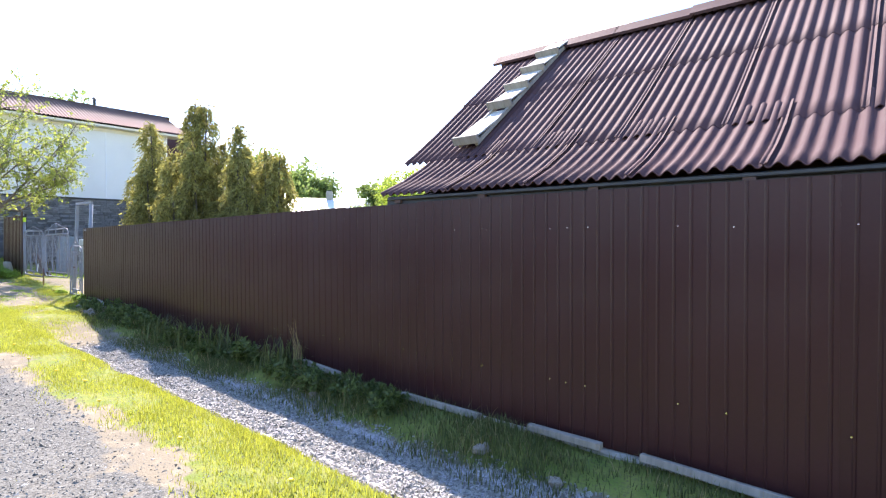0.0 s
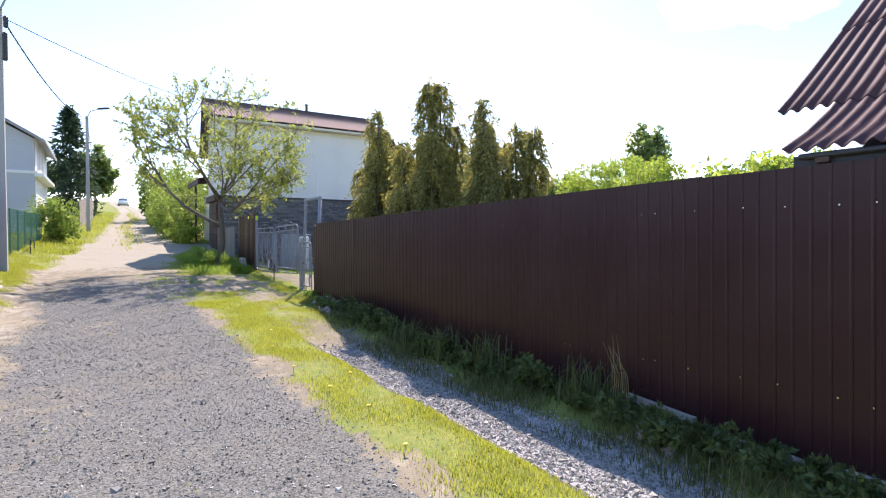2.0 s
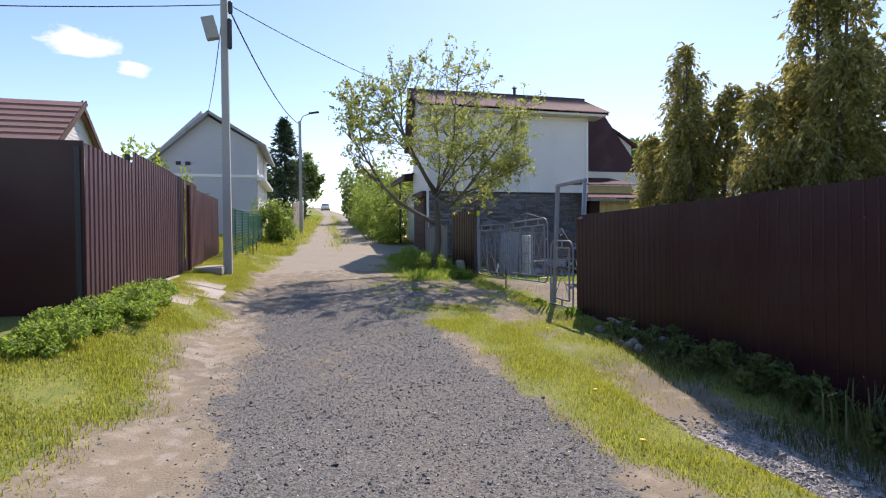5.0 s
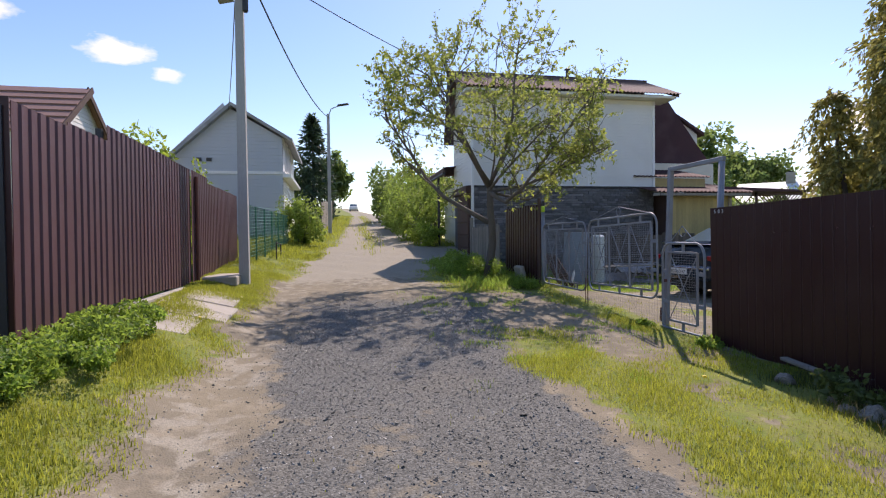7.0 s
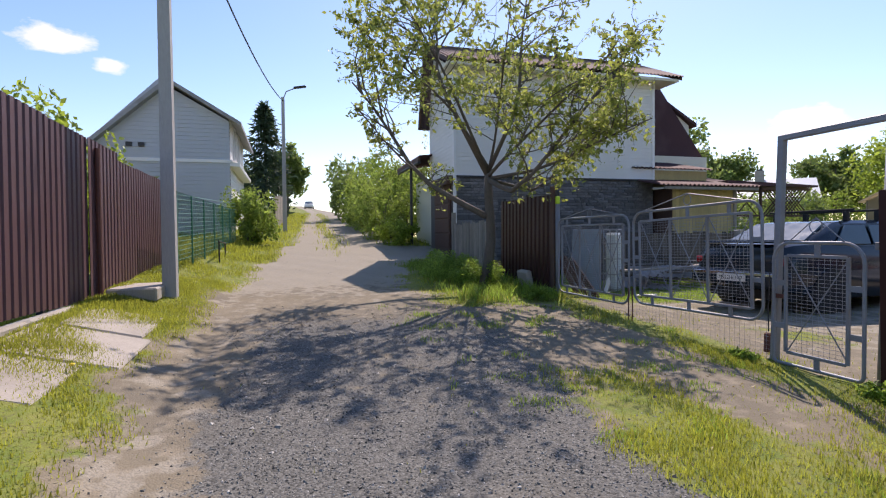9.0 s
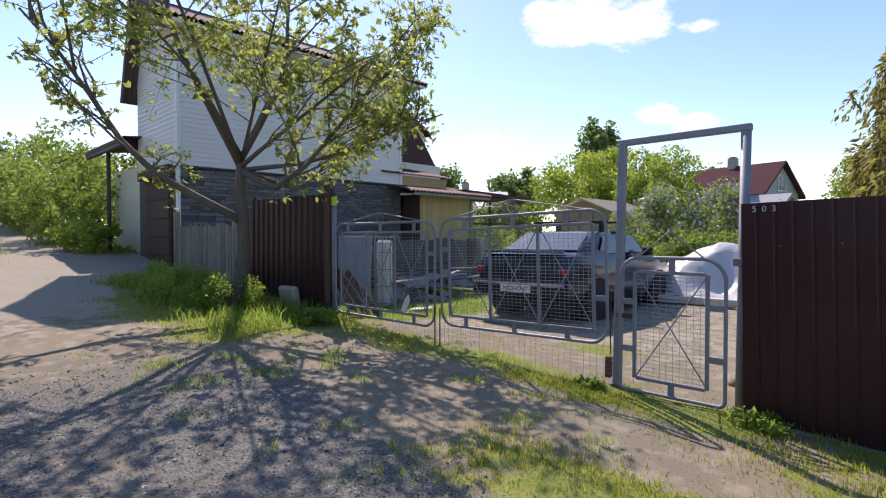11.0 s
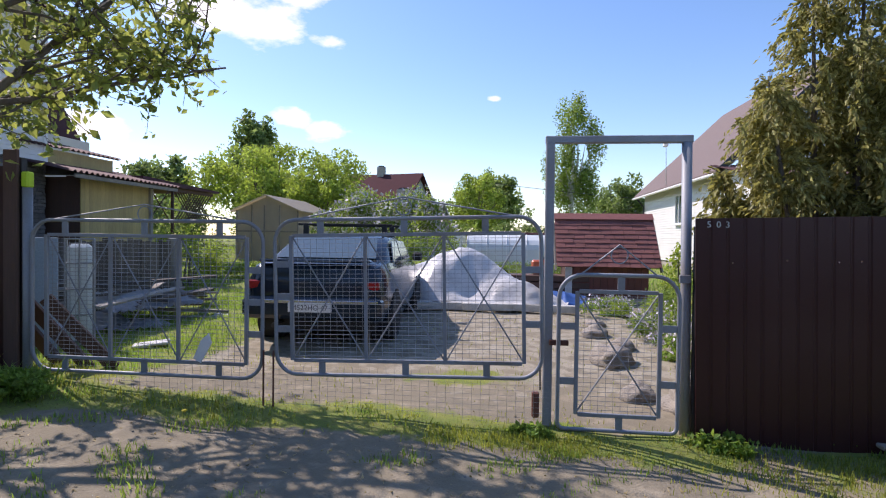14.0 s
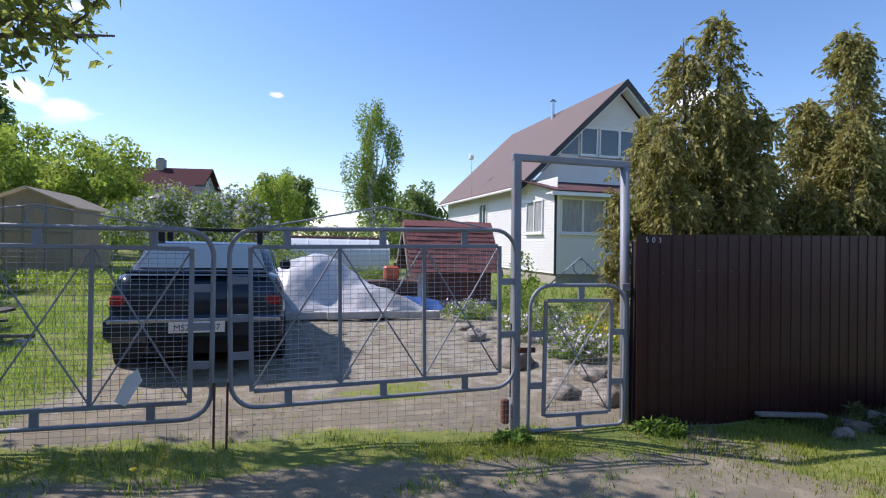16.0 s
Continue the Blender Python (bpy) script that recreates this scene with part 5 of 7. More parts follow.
def leafy_tree(name, label, at, targets, fork, base_r, leaf, leaf_size, per_twig, twigs, twig_len, mat_bark, seed, sub=6, category="tree", trunk_bend=0.04, shell=None):
    """A broad-leaved tree: trunk to the fork, limbs to the targets, branches and twigs off the limbs, leaves along the twigs."""
    r = np.random.default_rng(seed)
    t = thing(name, label, category, at)
    part("trunk", tubed(bent((0, 0, -0.15), fork, r, trunk_bend, 6), [base_r * k for k in (1.25, 1.0, 0.92, 0.86, 0.8, 0.72)], 9), mat_bark, t, smooth=True)
    leaves = []
    twig_bm = bmesh.new()
    for target, start_z, rad in targets:
        start = np.array(fork) * (start_z / fork[2])
        pts = bent(start, target, r, 0.15, 7)
        part("limb", tubed(pts, [rad * k for k in np.linspace(0.85, 0.2, 7)], 7), mat_bark, t, smooth=True)
        ln = np.linalg.norm(np.array(target) - start)
        for k in range(sub):
            q = 0.3 + 0.7 * (k + r.random()) / sub
            i = min(int(q * 6), 5)
            o = np.array(pts[i]) + (np.array(pts[i + 1]) - np.array(pts[i])) * (q * 6 - i)
            d = np.array(target) - start
            d = d / ln + r.normal(size=3) * 0.75 + np.array([0, 0, 0.15])
            d /= np.linalg.norm(d)
            e = o + d * ln * r.uniform(0.25, 0.6)
            if shell is not None:
                c0, rr = np.array(shell[0]), np.array(shell[1])
                q0 = np.linalg.norm((e - c0) / rr)
                if q0 > 0.92:
                    e = c0 + (e - c0) * 0.92 / q0
            bp = bent(o, e, r, 0.1, 5)
            tube(twig_bm, bp, [rad * 0.3 * m for m in (1, 0.8, 0.6, 0.45, 0.3)], 5, False)
            for _ in range(twigs):
                qq = r.uniform(0.2, 1.0)
                j = min(int(qq * 4), 3)
                a = np.array(bp[j]) + (np.array(bp[j + 1]) - np.array(bp[j])) * (qq * 4 - j)
                dd = d * 0.6 + r.normal(size=3) * 0.8 + np.array([0, 0, 0.1])
                dd /= np.linalg.norm(dd)
                b = a + dd * twig_len * r.uniform(0.5, 1.3)
                tp = bent(a, b, r, 0.1, 3)
                tube(twig_bm, tp, [rad * 0.1, rad * 0.08, rad * 0.05], 3, False)
                m = r.integers(per_twig // 2, per_twig + 1)
                nodes = r.uniform(0.25, 1.05, size=(4, 1))
                nodes[0] = 1.0
                leaves.append(a + (b - a) * nodes[r.integers(0, 4, m)] + r.normal(size=(m, 3)) * leaf_size * 0.42)
    tagged(part("twigwork", twig_bm, mat_bark, t), kind="stuff")
    tagged(leaf_mesh("crown", np.concatenate(leaves), leaf_size, leaf, t, hang=0.25, seed=seed, aspect=0.55), kind="stuff")
    return t


at = (-16.1, -0.9, gz(-16.1, -0.9))
leafy_tree("apple_tree", "young spring apple tree with sparse bright leaves", at,
           [((-0.9, -2.3, 3.9), 1.3, 0.075), ((-0.3, -0.9, 5.1), 2.05, 0.062), ((1.9, 1.7, 3.6), 2.0, 0.065), ((1.0, 0.5, 5.2), 2.15, 0.052), ((0.3, -2.3, 4.5), 2.2, 0.035), ((-1.6, 0.7, 4.4), 2.2, 0.04), ((2.8, 0.9, 3.5), 2.05, 0.045), ((2.5, -0.5, 4.0), 2.1, 0.035), ((0.6, 2.2, 3.4), 2.0, 0.04), ((2.35, 1.95, 2.75), 2.0, 0.045), ((1.5, -1.6, 4.2), 2.1, 0.035)],
           (0.1, 0.08, 2.1), 0.1, M["apple"], 0.08, 19, 7, 0.42, M["bark"], 11, sub=13, shell=((0.3, 0.0, 3.9), (3.1, 2.8, 2.0)))


def juniper(at, spires, seed, label="tall weeping juniper with drooping olive sprays"):
    """Upright leaders, each a column of branches hung with drooping tassels. Spires: dx, dy, height, radius."""
    r = np.random.default_rng(seed)
    t = thing("juniper", label, "tree", at, 0, "junipers behind the fence")
    pts, ax = [], []

    def line_of(start, way, length, count, bend, jitter):
        ts = np.linspace(0.0, 1.0, count)[:, None]
        p = start + way * length * ts + np.array([0, 0, -bend]) * ts ** 2
        pts.append(p + r.normal(size=p.shape) * jitter)
        d = way * length + np.array([0, 0, -2 * bend]) * ts
        ax.append(unit(d + np.zeros_like(p)) * 1.6)
        return p

    for dx, dy, h, rad in spires:
        stem = bent((dx * 0.45, dy * 0.45, -0.1), (dx, dy, h), r, 0.015, 9)
        part("stem", tubed(stem, list(np.linspace(0.06, 0.008, 9)), 6), M["bark"], t)
        for _ in range(int(38 + 25 * h * rad / 0.4)):
            q = r.uniform(0.12, 1.0) ** 0.9
            i = min(int(q * 8), 7)
            o = np.array(stem[i]) + (np.array(stem[i + 1]) - np.array(stem[i])) * (q * 8 - i)
            az = r.uniform(0, 2 * math.pi)
            out = np.array([math.cos(az), math.sin(az), 0])
            reach = (rad * (1.02 - q) ** 0.6 * min(1.0, 0.55 + q * 2) * r.uniform(0.55, 1.2) + 0.05) * (1.5 if r.random() < 0.06 else 1.0)
            way = unit((out + np.array([0, 0, r.uniform(0.35, 0.9)]))[None])[0]
            limb = line_of(o, way, reach * 1.25, 20, reach * r.uniform(0.35, 0.8), 0.012)
            for k in range(int(5 + 9 * reach)):
                start = limb[r.integers(7, 20)]
                drop = unit((out * r.uniform(0.1, 0.5) + r.normal(size=3) * 0.22 + np.array([0, 0, -0.55]))[None])[0]
                line_of(start, drop, r.uniform(0.09, 0.26), 11, 0.03, 0.011)
        for k in range(5):
            a = r.uniform(0, 6.28)
            line_of(np.array(stem[-1]) - np.array([0, 0, 0.05 * k]), unit(np.array([[math.cos(a) * 0.5, math.sin(a) * 0.5, 0.8]]))[0], r.uniform(0.12, 0.26), 14, 0.16, 0.008)
    p, a = np.concatenate(pts), np.concatenate(ax)
    keep = p[:, 1] + at[1] > 0.16
    tagged(leaf_mesh("foliage", p[keep], 0.052, M["juniper"], t, aspect=0.42, axis=a[keep], seed=seed), kind="stuff")
    return t


for jx, jy, spires, seed in (
        (-8.1, 0.95, ((0.0, -0.1, 3.85, 0.5), (-0.3, 0.1, 3.65, 0.42), (-0.75, -0.15, 2.75, 0.4), (0.45, 0.25, 3.2, 0.5), (0.3, -0.3, 2.9, 0.4), (-0.45, 0.5, 2.9, 0.4), (-0.95, 0.25, 2.0, 0.35)), 1),
        (-7.05, 1.25, ((0.0, 0.0, 2.5, 0.4), (0.2, -0.3, 2.2, 0.3)), 2),
        (-6.2, 0.95, ((0.0, 0.0, 4.05, 0.5), (0.25, 0.1, 3.95, 0.42), (-0.4, 0.2, 3.2, 0.45), (0.5, -0.25, 3.0, 0.45), (-0.35, -0.35, 2.9, 0.42), (0.2, 0.5, 3.3, 0.45)), 3),
        (-5.45, 1.4, ((0.0, 0.0, 2.35, 0.36), (0.15, -0.4, 2.0, 0.3)), 4),
        (-4.85, 1.15, ((0.0, 0.0, 3.45, 0.34), (0.25, -0.2, 3.0, 0.36), (-0.25, 0.1, 2.8, 0.36), (0.1, 0.35, 2.8, 0.32)), 5),
        (-4.2, 1.25, ((0.0, 0.0, 2.95, 0.34), (0.32, 0.1, 2.85, 0.3), (-0.15, -0.3, 2.5, 0.34), (0.1, 0.35, 2.4, 0.3)), 6)):
    juniper((jx, jy, gz(jx, jy)), spires, seed)


def bush(name, label, at, rx, ry, rz, count, size, mat, seed, category="bush", clumps=26, flowers=None, group="", trunk=True):
    """A leafy mass of uneven clumps with gaps, on thin stems."""
    r = np.random.default_rng(seed)
    t = thing(name, label, category, at, 0, group)
    c = r.normal(size=(clumps, 3))
    c = c / np.linalg.norm(c, axis=1, keepdims=True) * r.uniform(0.35, 0.95, size=(clumps, 1)) ** 0.6
    c[:, 2] = c[:, 2] * 0.52 + 0.52
    k = r.integers(0, clumps, count)
    rad = r.uniform(0.16, 0.34, clumps)[k][:, None]
    off = r.normal(size=(count, 3))
    off = off / np.linalg.norm(off, axis=1, keepdims=True) * r.uniform(0.3, 1.05, size=(count, 1)) ** 0.5
    p = (c[k] + off * rad) * np.array([rx, ry, rz])
    p[:, 2] = np.maximum(p[:, 2], 0.02)
    tagged(leaf_mesh("foliage", p, size, mat, t, hang=0.2, seed=seed, aspect=0.6), kind="stuff")
    if trunk:
        bm = bmesh.new()
        for i in range(0, clumps, 3):
            tube(bm, bent((r.normal() * 0.08 * rx, r.normal() * 0.08 * ry, -0.1), c[i] * np.array([rx, ry, rz]), r, 0.06, 4), [0.03 + 0.012 * rz, 0.02 + 0.008 * rz, 0.015, 0.008], 5, False)
        tagged(part("stemwork", bm, M["bark"], t), kind="stuff")
    if flowers:
        q = p[r.integers(0, count, count // 4)] + r.normal(size=(count // 4, 3)) * 0.05
        q = q[q[:, 2] > rz * 0.45]
        tagged(leaf_mesh("blossom", q, size * 1.2, flowers, t, seed=seed + 1, aspect=0.7, hang=-1.0), kind="stuff")
    return t


def conifer(name, label, at, height, radius, seed, mat, size=0.3):
    r = np.random.default_rng(seed)
    t = thing(name, label, "tree", at)
    part("trunk", tubed([(0, 0, -0.2), (0, 0, height)], [height * 0.02, 0.02], 7), M["bark"], t)
    pts, ax = [], []
    for _ in range(int(height * 26)):
        q = r.uniform(0.06, 1.0)
        az = r.uniform(0, 2 * math.pi)
        out = np.array([math.cos(az), math.sin(az), 0])
        reach = radius * (1 - q) ** 0.8 * r.uniform(0.6, 1.15) + 0.12
        ts = np.linspace(0.1, 1, 26)[:, None]
        line = np.array([0, 0, q * height]) + out * reach * ts + np.array([0, 0, -0.35]) * reach * ts ** 1.4 + np.array([0, 0, 0.12]) * reach * ts ** 4
        pts.append(line + r.normal(size=line.shape) * 0.07 * (0.4 + ts) * max(0.4, radius * 0.4))
        ax.append(np.repeat((out * 0.6 + np.array([0, 0, -0.35]))[None], 26, 0))
    tagged(leaf_mesh("foliage", np.concatenate(pts), size, mat, t, aspect=0.3, axis=np.concatenate(ax), seed=seed), kind="stuff")
    return t


def tree_far(name, label, at, height, radius, count, size, mat, seed, bole=0.25, bark=None, clumps=34):
    r = np.random.default_rng(seed)
    t = thing(name, label, "tree", at)
    part("trunk", tubed(bent((0, 0, -0.2), (0, 0, height * 0.8), r, 0.02, 6), list(np.linspace(height * 0.022, 0.03, 6)), 7), bark or M["bark"], t)
    c = r.normal(size=(clumps, 3))
    c = c / np.linalg.norm(c, axis=1, keepdims=True) * r.uniform(0.2, 0.9, size=(clumps, 1)) ** 0.6
    k = r.integers(0, clumps, count)
    off = r.normal(size=(count, 3))
    off = off / np.linalg.norm(off, axis=1, keepdims=True) * r.uniform(0.2, 1.05, size=(count, 1)) ** 0.5 * r.uniform(0.16, 0.34, clumps)[k][:, None]
    half = height * (1 - bole) / 2
    p = (c[k] + off) * np.array([radius, radius, half]) + np.array([0, 0, height - half])
    tagged(leaf_mesh("crown", p, size, mat, t, hang=0.3, seed=seed, aspect=0.6), kind="stuff")
    bm = bmesh.new()
    for i in range(0, clumps, 2):
        tube(bm, bent((0, 0, height * 0.35), c[i] * np.array([radius, radius, half]) + np.array([0, 0, height - half]), r, 0.08, 4), [height * 0.01, height * 0.007, 0.03, 0.015], 4, False)
    tagged(part("twigwork", bm, bark or M["bark"], t), kind="stuff")
    return t


# Beside the upper road.
bush("bush", "dense green bush beside the upper road", (-27.5, -0.3, 1.2), 2.2, 1.7, 2.6, 12000, 0.09, M["bush"], 21)
bush("bush", "dense green bush beside the upper road", (-31.5, -0.2, 1.5), 2.6, 1.8, 3.0, 11000, 0.11, M["bush"], 22)
bush("bush", "dense green bush beside the upper road", (-36.5, 0.3, 1.8), 3.0, 2.0, 3.6, 7000, 0.17, M["bush"], 23)
bush("bush", "far green bush beside the upper road", (-46, 0.6, 2.5), 4.5, 2.4, 4.2, 6000, 0.22, M["far_leaf"], 24)
bush("bush", "low weeds beside the garage corner", (-24.6, -0.9, 1.05), 1.3, 0.7, 0.75, 2600, 0.1, M["bright"], 25, trunk=False)
bush("bush", "round pale green bush on the bank", (-25, -5.6, 1.2), 1.2, 0.9, 1.5, 5000, 0.1, M["bush"], 26)
bush("bush", "leafy shrub behind the brown fence", (-17.5, -8.2, 0.9), 1.6, 1.0, 2.6, 4500, 0.11, M["bright"], 27)
bush("bush", "leafy shrub behind the brown fence", (-20.5, -8.6, 1.0), 1.4, 1.2, 2.0, 3500, 0.11, M["bush"], 28)
tree_far("tree", "dark green tree up the road", (-55, -4.4, 3.0), 6.4, 1.7, 5000, 0.3, M["far_leaf"], 31)
tree_far("tree", "dark green tree up the road", (-78, -10, 4.2), 7.0, 4.0, 5000, 0.4, M["far_leaf"], 32)
conifer("spruce", "tall dark spruce beside the upper road", (-50, -6.0, 2.6), 8.8, 3.1, 33, M["spruce"], 0.4)
tree_far("tree", "tall tree behind the roadside bushes", (-34, 6.5, 1.2), 8.6, 2.6, 6000, 0.24, M["far_leaf"], 34)
conifer("spruce", "dark conifer behind the annex", (-33, 4.2, 1.4), 7.6, 1.9, 35, M["spruce"], 0.3)

# Behind the yard.
bush("bush", "yellow green currant bush by the shed", (-18.7, 8.3, 0.25), 0.9, 0.8, 1.3, 5000, 0.06, M["bright"], 41)
bush("lilac", "lilac bush in pale blossom", (-15.0, 13.4, 0.3), 2.2, 1.5, 2.7, 17000, 0.085, M["bush"], 42, "bush", flowers=M["white_flower"])
bush("bush", "leafy garden bushes behind the car", (-13.5, 10.5, 0.3), 1.8, 0.9, 1.1, 8000, 0.07, M["bush"], 43)
bush("bush", "weeds along the debris pile", (-17.6, 10.8, 0.3), 2.2, 0.9, 0.4, 6000, 0.06, M["bright"], 44, trunk=False)
bush("bush", "green bushes before the low greenhouse", (-10.5, 14.5, 0.3), 2.2, 0.8, 0.45, 7000, 0.05, M["bush"], 45)
tree_far("willow", "broad bright green tree behind the greenhouse", (-27.5, 31, 0.6), 7.6, 4.6, 18000, 0.2, M["bright"], 51, 0.1, clumps=60)
tree_far("tree", "broad bright green tree behind the greenhouse", (-22.5, 29, 0.6), 6.4, 3.4, 15000, 0.18, M["bright"], 52, 0.1)
tree_far("tree", "dark green tree behind the sheds", (-46, 33, 0.8), 8.0, 3.6, 6000, 0.36, M["far_leaf"], 53)
tree_far("tree", "dark green tree behind the sheds", (-38, 36, 0.8), 6.8, 3.2, 6000, 0.34, M["far_leaf"], 54)
tree_far("tree", "round green tree behind the sheds", (-37, 19.5, 0.8), 8.2, 3.0, 6000, 0.3, M["far_leaf"], 55)
tree_far("tree", "tall grey green tree behind the willow", (-35.5, 46, 0.6), 12.5, 2.4, 6000, 0.4, M["far_leaf"], 56)
tree_far("tree", "round bright green garden tree", (-13.5, 44.3, 0.6), 7.0, 2.7, 12000, 0.17, M["bright"], 57, 0.1)
tree_far("birch", "slender pale green birch", (-4.9, 47.3, 0.6), 14.5, 2.7, 17000, 0.19, M["bush"], 58, 0.12, M["birch_bark"])
tree_far("tree", "dark green tree beside the birch", (0.6, 52, 0.6), 7.5, 2.6, 5000, 0.32, M["far_leaf"], 59, 0.15)
tree_far("tree", "round green tree beyond the barn", (-13, 62, 0.5), 9, 4.0, 4000, 0.45, M["far_leaf"], 60)
tree_far("tree", "bright tree behind the barn", (-3.2, 7.0, 0.3), 3.2, 1.5, 5000, 0.12, M["bright"], 61, 0.1)
for i, (fx, fy, fh, fr) in enumerate(((-60, 40, 11, 6), (-72, 30, 12, 6), (-30, 70, 10, 7), (-45, 80, 12, 8), (5, 80, 9, 7), (22, 70, 10, 7), (-15, 95, 11, 9), (40, 60, 10, 7), (12, 40, 7, 3.0), (-85, 15, 12, 6), (-100, -18, 12, 7))):
    tree_far("tree", "distant green tree on the skyline", (fx, fy, float(ground_height(fx, fy))), fh, fr, 3000, 0.6, M["far_leaf"], 70 + i, 0.1)


for i, (hx, hy, hr, hh) in enumerate(((-25, 15, 2.6, 2.6), (-29, 20, 3.0, 3.2), (-24, 26, 3.0, 2.8), (-19, 27, 2.6, 2.4), (-33, 28, 3.4, 3.2), (-15, 30, 2.8, 2.4), (-10, 31, 2.6, 2.0), (-6, 33, 2.6, 2.4), (-40, 26, 3.6, 3.4), (10, 36, 4.0, 3.0), (-29, 38, 4.0, 3.4), (-18, 38, 3.6, 3.0))):
    bush("hedge_bush", "leafy green bush closing the gardens behind", (hx, hy, 0.4), hr, hr * 0.6, hh, 4600, 0.15, M["bush"] if i % 3 else M["far_leaf"], 400 + i, "bush", 30, None, "garden bushes")


# ---- grass, weeds and stones ----
def blades(name, label, n, x0, x1, y0, y1, height, width, mat, seed, cover, parent=None, lean=0.5, category="grass"):
    r = np.random.default_rng(seed)
    x, y = r.uniform(x0, x1, n), r.uniform(y0, y1, n)
    patch = 0.55 + 0.45 * np.sin(2.9 * x + 1.1 * np.sin(3.7 * y)) * np.sin(3.3 * y + 0.9 * np.sin(2.1 * x))
    keep = r.random(n) < cover(x, y) * np.clip(patch * 1.6 - 0.1, 0.1, 1)
    x, y, patch = x[keep], y[keep], patch[keep]
    n = len(x)
    z = ground_height(x, y) + bumps(x, y) - 0.01
    a = r.uniform(0, 2 * math.pi, n)
    h = height * r.uniform(0.45, 1.35, n) * (0.6 + 0.5 * patch)
    w = width * r.uniform(0.6, 1.4, n)
    ld = r.uniform(0, 2 * math.pi, n)
    lx, ly = np.cos(ld) * h * lean * r.random(n), np.sin(ld) * h * lean * r.random(n)
    base = np.stack([x, y, z], 1)
    side = np.stack([np.cos(a) * w, np.sin(a) * w, 0 * a], 1)
    mid = base + np.stack([lx * 0.35, ly * 0.35, h * 0.6], 1)
    tip = base + np.stack([lx, ly, h], 1)
    v = np.stack([base - side, base + side, mid + side * 0.7, mid - side * 0.7, tip], 1).reshape(-1, 3)
    k = np.arange(n)[:, None] * 5
    f = (k + np.array([[0, 1, 2]])).tolist() + (k + np.array([[0, 2, 3]])).tolist() + (k + np.array([[3, 2, 4]])).tolist()
    return tagged(solid(name, v, f, mat, parent), label, category, kind="stuff")


blades("grass", "short bright grass on the verge", 270000, -11.5, 5.5, -2.75, -0.1, 0.048, 0.0029, M["grass"], 81, lambda x, y: grass_cover(x, y) * (1 - strip_cover(x, y)) * (1 - soft(-0.9, -0.6, y) * soft(-7, -6, x)))
blades("grass", "taller grass along the fence foot, its green darkened for shade", 45000, -8.2, 5.5, -0.95, -0.04, 0.1, 0.0036, M["shade_grass"], 82, lambda x, y: 0.85 * soft(-0.92, -0.6, y))
blades("grass", "rough grass on the bank across the road", 190000, -17, -4, -7.1, -5.1, 0.05, 0.0036, M["grass"], 83, lambda x, y: grass_cover(x, y))
blades("grass", "rough grass beside the upper bank", 50000, -26, -17, -8.0, -4.6, 0.07, 0.005, M["grass"], 94, lambda x, y: grass_cover(x, y))
blades("grass", "rough grass before the gate and house", 40000, -20.5, -9.2, -2.8, 0.4, 0.055, 0.004, M["grass"], 84, grass_cover)
blades("grass", "tall lush weeds round the tree", 7000, -19.5, -14.4, -2.1, -0.1, 0.19, 0.007, M["lush"], 85, lambda x, y: 0.8 * soft(-2.0, -1.2, y), lean=0.9)
blades("grass", "grass in the yard by the debris", 52000, -21, -14.2, 0.4, 8, 0.085, 0.005, M["lush"], 86, grass_cover)
blades("grass", "grass in the yard beyond", 40000, -26, 10, 8, 24, 0.16, 0.009, M["lush"], 87, lambda x, y: np.clip(grass_cover(x, y) + soft(9, 11, y), 0, 1))
blades("grass", "grass along the upper road", 50000, -60, -20, -9, 1.5, 0.16, 0.01, M["grass"], 88, grass_cover)
blades("grass", "thin grass between the stones", 5000, -14, 4, -5.6, -2.2, 0.035, 0.0025, M["grass"], 89, lambda x, y: 0.12 + 0 * x)
blades("grass", "thin grass in the trodden yard", 16000, -15, -8, 0.1, 6, 0.045, 0.003, M["grass"], 90, lambda x, y: 0.25 + 0.7 * grass_cover(x, y))
blades("grass", "dry straw in the ditch", 6000, -7.5, 5, -0.8, -0.05, 0.14, 0.0025, M["dry"], 91, lambda x, y: 0.5 + 0 * x, lean=1.2)


def tufts(x, y):
    """Small scattered tufts on the trodden ground."""
    return np.clip((np.sin(5.3 * x + 2.1 * np.sin(4.1 * y)) * np.sin(4.7 * y + 1.7 * np.sin(3.3 * x)) - 0.25) * 1.8, 0, 1) * soft(-3.4, -2.6, y + 0.0 * x)


blades("grass", "scattered green tufts on the trodden earth", 42000, -15, -8.2, -3.2, 0.1, 0.05, 0.004, M["lush"], 92, tufts)
blades("grass", "yellowed leaf litter on the trodden earth", 9000, -14.5, -8.5, -2.4, 0.3, 0.022, 0.009, M["dry"], 93, lambda x, y: 0.3 + 0 * x, lean=2.5, category="leaf litter")


